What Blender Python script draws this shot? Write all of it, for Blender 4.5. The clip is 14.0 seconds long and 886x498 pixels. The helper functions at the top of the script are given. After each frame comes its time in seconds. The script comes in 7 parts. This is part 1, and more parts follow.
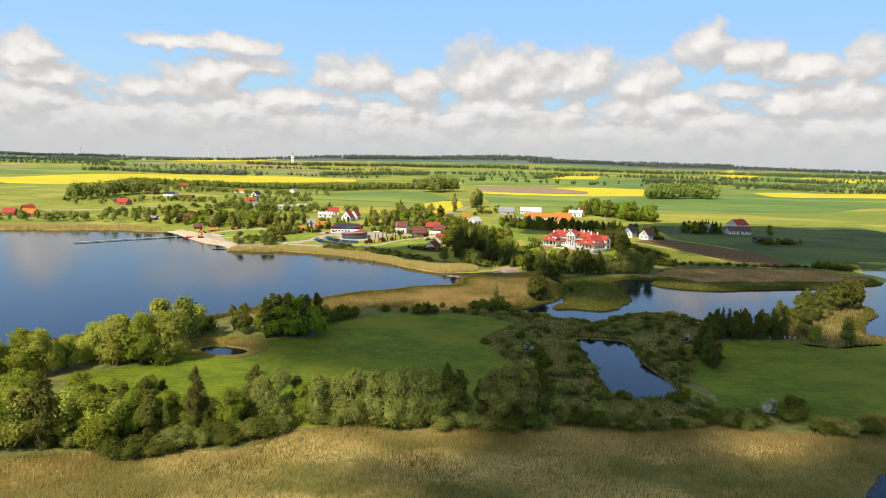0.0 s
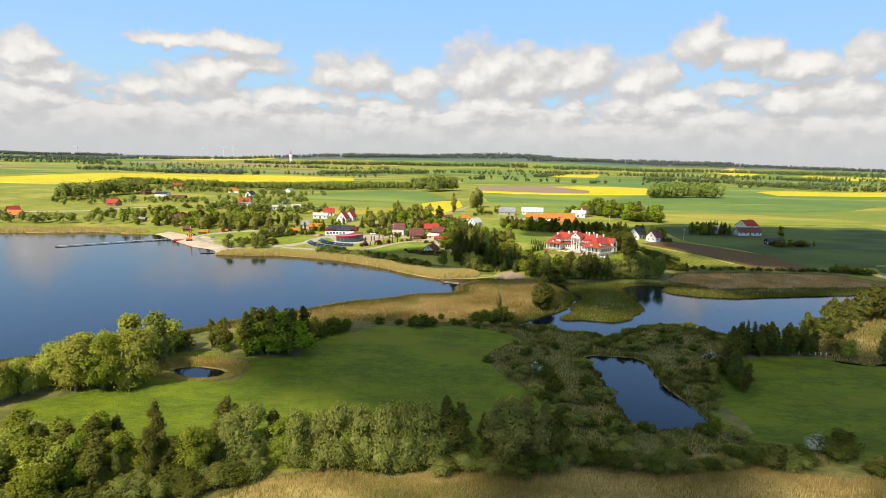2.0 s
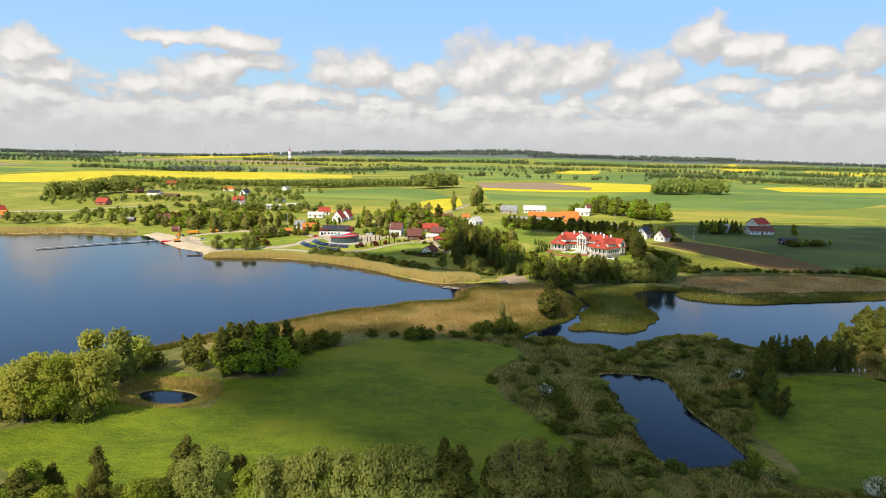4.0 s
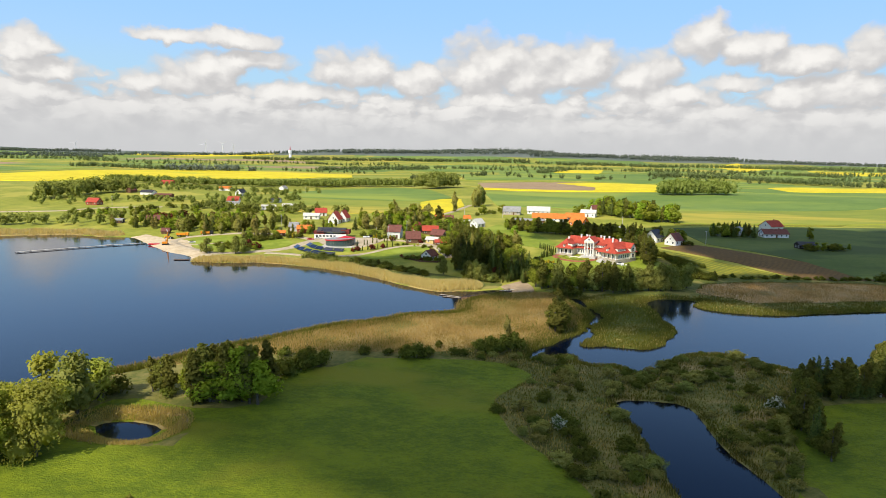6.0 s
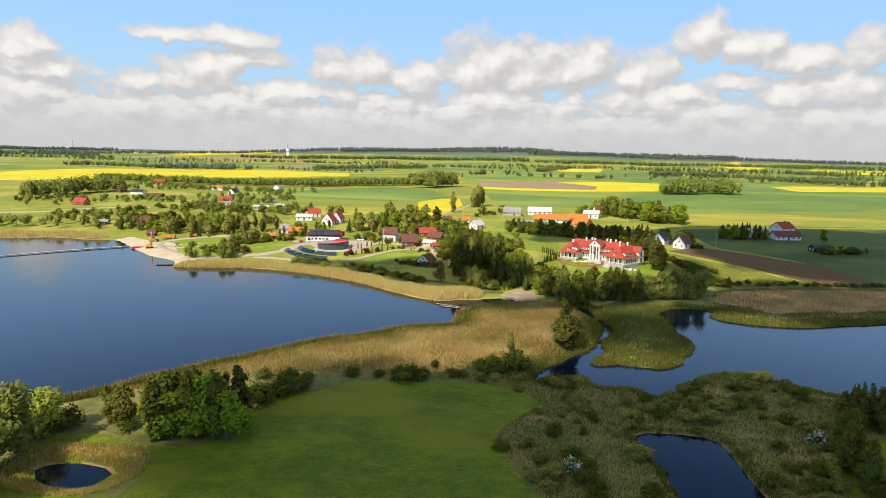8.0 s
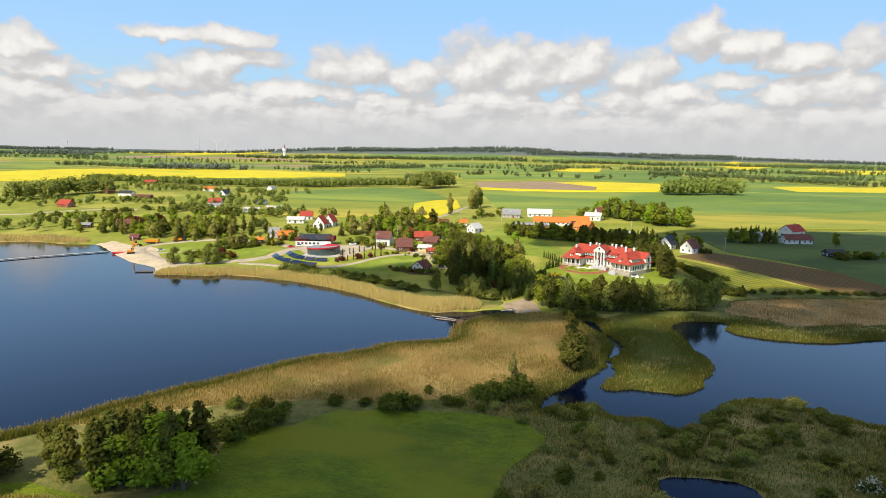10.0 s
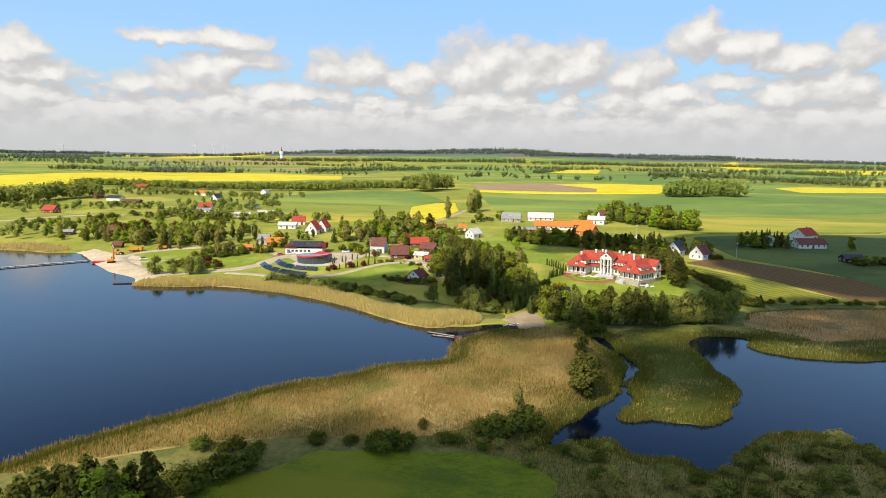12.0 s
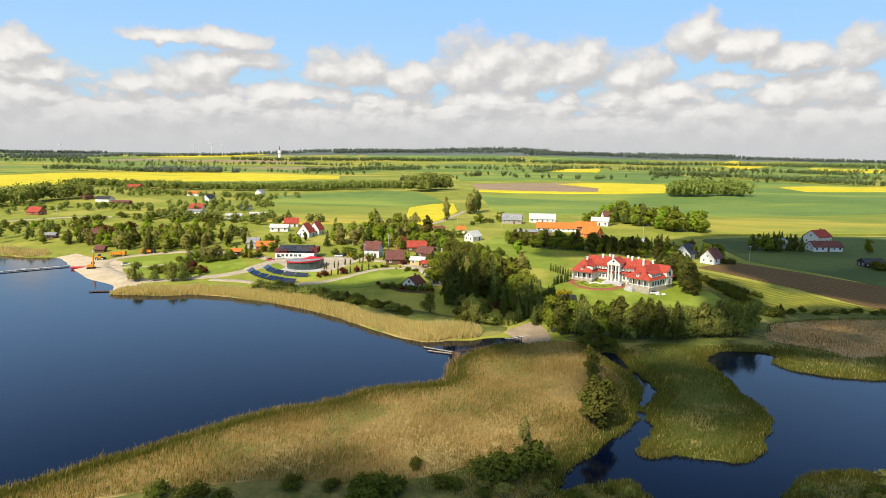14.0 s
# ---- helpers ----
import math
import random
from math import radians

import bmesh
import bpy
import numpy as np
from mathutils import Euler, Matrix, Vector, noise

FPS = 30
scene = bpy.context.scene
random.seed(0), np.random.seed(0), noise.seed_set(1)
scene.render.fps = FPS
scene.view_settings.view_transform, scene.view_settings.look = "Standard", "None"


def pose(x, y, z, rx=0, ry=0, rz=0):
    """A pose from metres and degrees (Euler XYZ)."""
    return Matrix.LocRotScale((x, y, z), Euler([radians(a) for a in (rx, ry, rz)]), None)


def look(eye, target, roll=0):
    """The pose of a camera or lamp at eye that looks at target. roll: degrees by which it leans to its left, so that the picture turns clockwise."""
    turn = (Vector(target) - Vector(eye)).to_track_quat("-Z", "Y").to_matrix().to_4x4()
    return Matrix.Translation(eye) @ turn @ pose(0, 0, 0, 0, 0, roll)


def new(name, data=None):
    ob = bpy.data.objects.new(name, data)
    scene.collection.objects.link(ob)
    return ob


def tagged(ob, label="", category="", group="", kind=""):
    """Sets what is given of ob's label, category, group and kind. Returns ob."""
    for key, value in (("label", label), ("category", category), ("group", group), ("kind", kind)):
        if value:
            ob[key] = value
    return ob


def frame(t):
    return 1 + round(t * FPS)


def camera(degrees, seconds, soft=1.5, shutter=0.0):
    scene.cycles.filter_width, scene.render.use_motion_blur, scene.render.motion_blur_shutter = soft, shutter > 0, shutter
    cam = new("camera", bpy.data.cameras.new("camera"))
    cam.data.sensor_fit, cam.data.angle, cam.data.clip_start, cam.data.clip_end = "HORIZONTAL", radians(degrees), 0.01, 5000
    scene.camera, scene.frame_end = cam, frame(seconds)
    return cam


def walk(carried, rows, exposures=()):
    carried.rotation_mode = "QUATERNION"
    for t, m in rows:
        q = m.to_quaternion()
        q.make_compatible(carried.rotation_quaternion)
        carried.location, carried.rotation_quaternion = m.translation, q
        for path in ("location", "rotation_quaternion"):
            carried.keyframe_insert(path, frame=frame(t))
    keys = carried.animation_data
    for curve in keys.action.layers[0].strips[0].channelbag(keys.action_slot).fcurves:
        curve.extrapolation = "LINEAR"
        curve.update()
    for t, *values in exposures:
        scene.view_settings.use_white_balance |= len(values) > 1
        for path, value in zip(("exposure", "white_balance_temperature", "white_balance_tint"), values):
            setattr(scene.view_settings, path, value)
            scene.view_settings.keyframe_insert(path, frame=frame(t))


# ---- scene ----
cam = camera(71.0, 14.0, 0.75)
PATH = [
    (0, (1.93, -9.348, 53.829), (1.822, -7.368, 53.566), 1.3),
    (0.5, (1.642, -4.983, 53.949), (1.536, -3.004, 53.684), 1.3),
    (1, (1.432, -0.527, 54.137), (1.325, 1.452, 53.871), 1.2),
    (1.5, (1.32, 3.8, 54.346), (1.214, 5.78, 54.079), 1.2),
    (2, (1.069, 8.238, 54.504), (0.964, 10.217, 54.236), 1.2),
    (2.5, (0.928, 12.626, 54.59), (0.824, 14.605, 54.318), 1.2),
    (3, (0.919, 17.017, 54.677), (0.816, 18.996, 54.403), 1.1),
    (5.5, (0.126, 39.752, 55.163), (0.018, 41.729, 54.878), 1.0),
    (6, (0.058, 44.192, 55.217), (-0.051, 46.169, 54.935), 1.1),
    (6.5, (-0.038, 48.659, 55.361), (-0.147, 50.637, 55.079), 1.1),
    (7, (-0.208, 53.136, 55.471), (-0.315, 55.114, 55.189), 1.1),
    (7.5, (-0.205, 57.442, 55.594), (-0.312, 59.419, 55.31), 1.1),
    (8, (-0.374, 61.889, 55.679), (-0.479, 63.865, 55.392), 1.1),
    (10.5, (-0.662, 83.611, 56.372), (-0.757, 85.587, 56.084), 1.0),
    (11, (-0.814, 88.071, 56.435), (-0.907, 90.049, 56.151), 0.9),
    (11.5, (-0.804, 92.387, 56.562), (-0.896, 94.365, 56.279), 0.9),
    (12, (-0.868, 96.639, 56.582), (-0.961, 98.617, 56.3), 0.8),
    (12.5, (-0.905, 100.858, 56.711), (-0.998, 102.836, 56.428), 0.8),
    (13, (-0.716, 105.081, 56.786), (-0.808, 107.059, 56.503), 0.7),
    (13.5, (-0.791, 109.151, 56.877), (-0.883, 111.129, 56.594), 0.7),
    (14, (-0.891, 113.497, 56.893), (-0.982, 115.475, 56.608), 0.7),
]
walk(cam, [(t, look(eye, target, roll)) for t, eye, target, roll in PATH])

# ---- world, sun, exposure ----
SUN = Vector((-0.48, -0.70, 0.80)).normalized()
scene.view_settings.exposure = 0.22
sun = new("sun", bpy.data.lights.new("sun", "SUN"))
sun.data.energy, sun.data.angle, sun.data.color = 4.8, radians(0.6), (1.0, 0.91, 0.76)
sun.matrix_world = look((0, 0, 900), Vector((0, 0, 900)) - SUN)


class Nodes:
    """Short ways to build a node tree."""

    def __init__(self, tree):
        self.tree = tree
        tree.nodes.clear()

    def add(self, kind, *ins):
        node = self.tree.nodes.new(kind)
        self.feed(node, ins)
        return node

    def feed(self, node, ins):
        for n, value in enumerate(ins):
            if value is None:
                continue
            if isinstance(value, bpy.types.NodeSocket):
                self.tree.links.new(value, node.inputs[n])
            else:
                node.inputs[n].default_value = value

    def math(self, op, a, b=None, c=None, clamp=False):
        node = self.tree.nodes.new("ShaderNodeMath")
        node.operation, node.use_clamp = op, clamp
        self.feed(node, (a, b, c))
        return node.outputs[0]

    def vec(self, op, a, b=None):
        node = self.tree.nodes.new("ShaderNodeVectorMath")
        node.operation = op
        self.feed(node, (a, b))
        return node.outputs[0]

    def mix(self, f, a, b):
        node = self.add("ShaderNodeMix")
        node.data_type = "RGBA"
        for n, value in ((0, f), (6, a), (7, b)):
            if isinstance(value, bpy.types.NodeSocket):
                self.tree.links.new(value, node.inputs[n])
            else:
                node.inputs[n].default_value = value if n == 0 else (*value[:3], 1)
        return node.outputs[2]

    def noise(self, vector, scale, detail=3, rough=0.55):
        node = self.add("ShaderNodeTexNoise", vector)
        node.inputs["Scale"].default_value, node.inputs["Detail"].default_value = scale, detail
        node.inputs["Roughness"].default_value = rough
        return node.outputs[0]

    def ramp(self, value, *stops):
        node = self.add("ShaderNodeMapRange", value)
        node.interpolation_type = "SMOOTHSTEP"
        for n, v in enumerate(stops):
            node.inputs[n + 1].default_value = v
        return node.outputs[0]


# Cumulus heaps over the horizon: bearing, height and half widths in degrees.
CLOUDS = ((0.1, 8.5, 3.3, 2.4), (4.6, 8.2, 3.0, 2.0), (9.0, 8.6, 2.5, 1.9), (13.8, 7.9, 2.5, 1.7), (18.5, 10.4, 1.8, 1.6), (22.1, 9.7, 2.4, 1.2), (26.2, 8.3, 2.6, 1.0), (30.3, 8.7, 1.5, 1.3),
          (-25.9, 9.7, 2.7, 0.6), (-21.3, 9.8, 2.7, 0.7), (-36.5, 8.1, 1.9, 1.1), (-23.3, 7.3, 2.0, 1.4), (-25.3, 6.6, 2.7, 1.3), (-19.9, 8.2, 2.9, 0.8), (-11.0, 8.1, 3.0, 1.5), (-5.6, 7.3, 2.3, 1.3),
          (-35.6, 6.3, 2.4, 0.8), (-28.7, 6.1, 1.6, 0.9), (27.9, 6.1, 3.2, 1.3), (21.1, 6.7, 2.3, 0.6), (16.0, 5.8, 4.2, 1.0), (-16.6, 5.7, 4.6, 0.8), (1.0, 5.4, 4.3, 0.9), (25.3, 5.5, 2.3, 0.9))


def sky_world():
    world = bpy.data.worlds.new("sky")
    scene.world = world
    world.use_nodes = True
    k = Nodes(world.node_tree)
    sky = k.add("ShaderNodeTexSky")
    sky.sky_type, sky.sun_disc = "NISHITA", False
    sky.sun_elevation, sky.sun_rotation = math.asin(SUN.z), math.atan2(SUN.x, SUN.y)
    sky.altitude, sky.air_density, sky.dust_density, sky.ozone_density = 100, 1.0, 0.8, 1.5
    way = k.add("ShaderNodeTexCoord").outputs["Generated"]
    xyz = k.add("ShaderNodeSeparateXYZ", way)
    flat = k.math("SQRT", k.math("ADD", k.math("MULTIPLY", xyz.outputs[0], xyz.outputs[0]), k.math("MULTIPLY", xyz.outputs[1], xyz.outputs[1])))
    az = k.math("MULTIPLY", k.math("ARCTAN2", xyz.outputs[0], xyz.outputs[1]), 180 / math.pi)
    el = k.math("MULTIPLY", k.math("ARCTAN2", xyz.outputs[2], flat), 180 / math.pi)

    def billow(spot, scale):
        """Rounded lobes, about -0.3 to 0.4."""
        node = k.add("ShaderNodeTexVoronoi")
        node.voronoi_dimensions, node.feature = "2D", "SMOOTH_F1"
        k.tree.links.new(spot, node.inputs["Vector"])
        node.inputs["Scale"].default_value, node.inputs["Smoothness"].default_value = scale, 0.35
        return k.math("SUBTRACT", 0.42, node.outputs["Distance"])

    def density(aside, lift):
        side, up = k.math("ADD", az, aside), k.math("ADD", el, lift)
        seed = k.add("ShaderNodeCombineXYZ", side, k.math("MULTIPLY", up, 1.3), 2.0).outputs[0]
        curl = k.add("ShaderNodeTexNoise", seed)
        curl.inputs["Scale"].default_value, curl.inputs["Detail"].default_value, curl.inputs["Roughness"].default_value = 0.5, 5, 0.55
        bend = k.add("ShaderNodeSeparateXYZ", curl.outputs[1])
        a = k.math("ADD", side, k.math("MULTIPLY", k.math("SUBTRACT", bend.outputs[0], 0.5), 2.6))
        e = k.math("ADD", up, k.math("MULTIPLY", k.math("SUBTRACT", bend.outputs[1], 0.5), 1.7))
        lobes = k.add("ShaderNodeCombineXYZ", a, k.math("MULTIPLY", e, 1.25), 0.0).outputs[0]
        puff = k.math("ADD", k.math("MULTIPLY", billow(lobes, 0.36), 0.6), k.math("MULTIPLY", billow(lobes, 1.0), 0.2))
        # rows of cumulus that close up towards the horizon
        high = k.math("LOGARITHM", k.math("ADD", k.math("MAXIMUM", e, 0.0), 1.0), math.e)
        spot = k.add("ShaderNodeCombineXYZ", k.math("MULTIPLY", a, 0.2), k.math("MULTIPLY", high, 3.4), 7.3).outputs[0]
        deck = k.math("MULTIPLY", k.math("SUBTRACT", k.noise(spot, 1.25, 3, 0.5), k.ramp(up, 2.0, 9.0, 0.0, 0.74)), 1.5)
        total = k.math("MINIMUM", deck, 0.5)
        for ca, ce, wa, we in CLOUDS:
            da = k.math("DIVIDE", k.math("SUBTRACT", a, ca), wa * 1.5)
            de = k.math("DIVIDE", k.math("SUBTRACT", e, ce - 0.3 * we), we * 1.6)
            de = k.math("MAXIMUM", de, k.math("MULTIPLY", de, -1.45))
            r = k.math("ADD", k.math("MULTIPLY", da, da), k.math("MULTIPLY", de, de))
            total = k.math("MAXIMUM", total, k.math("MULTIPLY", k.math("SUBTRACT", 1.0, r), 0.5))
        overhead = k.math("ADD", k.math("MULTIPLY", k.math("SUBTRACT", k.noise(way, 3.4, 4), 0.40), 2.6), k.ramp(el, 33.0, 48.0, -1.5, 0.0))
        return k.math("MAXIMUM", k.math("ADD", total, k.math("MULTIPLY", puff, 0.62)), overhead)

    here, above = density(0.0, 0.0), density(-0.4, 0.95)
    cover = k.ramp(here, -0.04, 0.3, 0, 1)
    lit = k.math("MULTIPLY", k.ramp(k.math("SUBTRACT", here, above), -0.3, 0.3, 0, 1), k.ramp(here, 0.1, 0.6, 0.3, 1))
    light = k.mix(lit, (0.61, 0.60, 0.60), (0.985, 0.96, 0.92))
    light = k.mix(k.ramp(el, 0.6, 6.5, 0.95, 0), light, (0.63, 0.635, 0.645))
    clouds = k.add("ShaderNodeBackground", light, 0.83)
    deep = k.vec("MULTIPLY", sky.outputs[0], (1.0, 1.3, 1.6))
    low = k.mix(k.ramp(el, 5.0, 14.0, 0, 1), (4.5, 6.9, 8.8), (3.5, 6.2, 10.6))
    blue = k.mix(k.ramp(el, 12.0, 28.0, 0.97, 0.0), deep, low)
    clear = k.add("ShaderNodeBackground", blue, 0.09)
    out = k.add("ShaderNodeMixShader", cover, clear.outputs[0], clouds.outputs[0])
    k.add("ShaderNodeOutputWorld", out.outputs[0])


sky_world()

# ---- materials ----


def rgb(c):
    return (*c, 1.0)


def surface(name, low, high, scale=1.0, fine=12.0, rough=0.9, bump=0.0, patch=None, patch_scale=0.05, patch_at=(0.5, 0.62), spec=0.25, metal=0.0, stretch=(1, 1, 1), per_object=0.0, rows=None):
    """A two-scale mottled surface in world-size units."""
    m = bpy.data.materials.new(name)
    m.use_nodes = True
    k = Nodes(m.node_tree)
    spot = k.add("ShaderNodeNewGeometry").outputs["Position"]
    spot = k.vec("MULTIPLY", spot, stretch)
    a, b, c = k.noise(spot, scale, 4), k.noise(spot, fine, 4, 0.7), k.noise(spot, math.sqrt(scale * fine), 4, 0.65)
    blend = k.math("ADD", k.math("MULTIPLY", a, 0.36), k.math("ADD", k.math("MULTIPLY", b, 0.32), k.math("MULTIPLY", c, 0.32)))
    col = k.mix(k.ramp(blend, 0.39, 0.61, 0, 1), low, high)
    if patch:
        col = k.mix(k.ramp(k.noise(spot, patch_scale, 4), *patch_at, 0, 1), col, patch)
    if rows:
        # crop rows: heading in degrees, spacing in metres, tone between them
        heading, gap, tone = rows
        xyz = k.add("ShaderNodeSeparateXYZ", spot)
        across = k.math("ADD", k.math("MULTIPLY", xyz.outputs[0], -math.sin(radians(heading))), k.math("MULTIPLY", xyz.outputs[1], math.cos(radians(heading))))
        wave = k.math("SINE", k.math("ADD", k.math("MULTIPLY", across, 2 * math.pi / gap), k.math("MULTIPLY", k.noise(spot, 0.08, 3), 9.0)))
        col = k.mix(k.math("MULTIPLY", k.ramp(wave, -0.2, 0.9, 0, 1), k.ramp(c, 0.35, 0.6, 0.3, 1)), col, tone)
    if per_object:
        rnd = k.add("ShaderNodeObjectInfo").outputs["Random"]
        hsv = k.add("ShaderNodeHueSaturation", k.math("ADD", 0.5, k.math("MULTIPLY", k.math("SUBTRACT", rnd, 0.5), 0.05 * per_object)), 1.0,
                    k.math("ADD", 1.0, k.math("MULTIPLY", k.math("SUBTRACT", rnd, 0.5), per_object)), 1.0, col)
        col = hsv.outputs[0]
    p = k.add("ShaderNodeBsdfPrincipled")
    k.tree.links.new(col, p.inputs["Base Color"])
    p.inputs["Roughness"].default_value, p.inputs["Metallic"].default_value = rough, metal
    p.inputs["Specular IOR Level"].default_value = spec
    if bump:
        bm = k.add("ShaderNodeBump")
        bm.inputs["Strength"].default_value, bm.inputs["Distance"].default_value = 1.0, bump
        k.tree.links.new(b, bm.inputs["Height"])
        k.tree.links.new(bm.outputs[0], p.inputs["Normal"])
    k.add("ShaderNodeOutputMaterial", p.outputs[0])
    return m


def foliage(name, low, high, through_=0.3, vary=0.3, bloom=None, patch=None, patch_scale=0.07):
    """Leaves: each spray has its own tone, each tree its own hue."""
    m = bpy.data.materials.new(name)
    m.use_nodes = True
    k = Nodes(m.node_tree)
    leaf = k.add("ShaderNodeNewGeometry").outputs["Random Per Island"]
    rnd = k.add("ShaderNodeObjectInfo").outputs["Random"]
    col = k.mix(leaf, low, high)
    if bloom:
        col = k.mix(k.ramp(leaf, 0.55, 0.6, 0, 1), col, bloom)
    if patch:
        where = k.add("ShaderNodeNewGeometry").outputs["Position"]
        col = k.mix(k.ramp(k.noise(where, patch_scale, 5, 0.6), 0.44, 0.64, 0, 1), col, patch)
    half = k.math("SUBTRACT", rnd, 0.5)
    hsv = k.add("ShaderNodeHueSaturation", k.math("ADD", 0.5, k.math("MULTIPLY", half, 0.025)), 1.0,
                k.math("ADD", 1.0, k.math("MULTIPLY", half, vary)), 1.0, col)
    rough = k.add("ShaderNodeBump")
    rough.inputs["Strength"].default_value, rough.inputs["Distance"].default_value = 0.5, 0.25
    k.tree.links.new(k.noise(k.add("ShaderNodeNewGeometry").outputs["Position"], 2.2, 3, 0.7), rough.inputs["Height"])
    dif = k.add("ShaderNodeBsdfDiffuse", hsv.outputs[0])
    k.tree.links.new(rough.outputs[0], dif.inputs["Normal"])
    tra = k.add("ShaderNodeBsdfTranslucent", k.vec("MULTIPLY", hsv.outputs[0], (1.25, 1.3, 0.6)))
    k.add("ShaderNodeOutputMaterial", k.add("ShaderNodeMixShader", through_, dif.outputs[0], tra.outputs[0]).outputs[0])
    return m


def water_material():
    m = bpy.data.materials.new("lake_water")
    m.use_nodes = True
    k = Nodes(m.node_tree)
    spot = k.add("ShaderNodeNewGeometry").outputs["Position"]
    p = k.add("ShaderNodeBsdfPrincipled")
    p.inputs["Base Color"].default_value = (0.001, 0.0035, 0.013, 1)
    p.inputs["Roughness"].default_value, p.inputs["IOR"].default_value = 0.08, 1.34
    wind = k.ramp(k.noise(k.vec("MULTIPLY", spot, (1, 0.5, 1)), 0.02, 4), 0.45, 0.6, 0.35, 1)
    bm = k.add("ShaderNodeBump")
    bm.inputs["Distance"].default_value = 0.04
    k.tree.links.new(k.math("MULTIPLY", wind, 0.5), bm.inputs["Strength"])
    k.tree.links.new(k.noise(spot, 1.4, 3), bm.inputs["Height"])
    k.tree.links.new(bm.outputs[0], p.inputs["Normal"])
    k.add("ShaderNodeOutputMaterial", p.outputs[0])
    return m


def glass_material(name, tint):
    m = bpy.data.materials.new(name)
    m.use_nodes = True
    k = Nodes(m.node_tree)
    p = k.add("ShaderNodeBsdfPrincipled")
    p.inputs["Base Color"].default_value = rgb(tint)
    p.inputs["Roughness"].default_value, p.inputs["Specular IOR Level"].default_value = 0.05, 0.8
    k.add("ShaderNodeOutputMaterial", p.outputs[0])
    return m


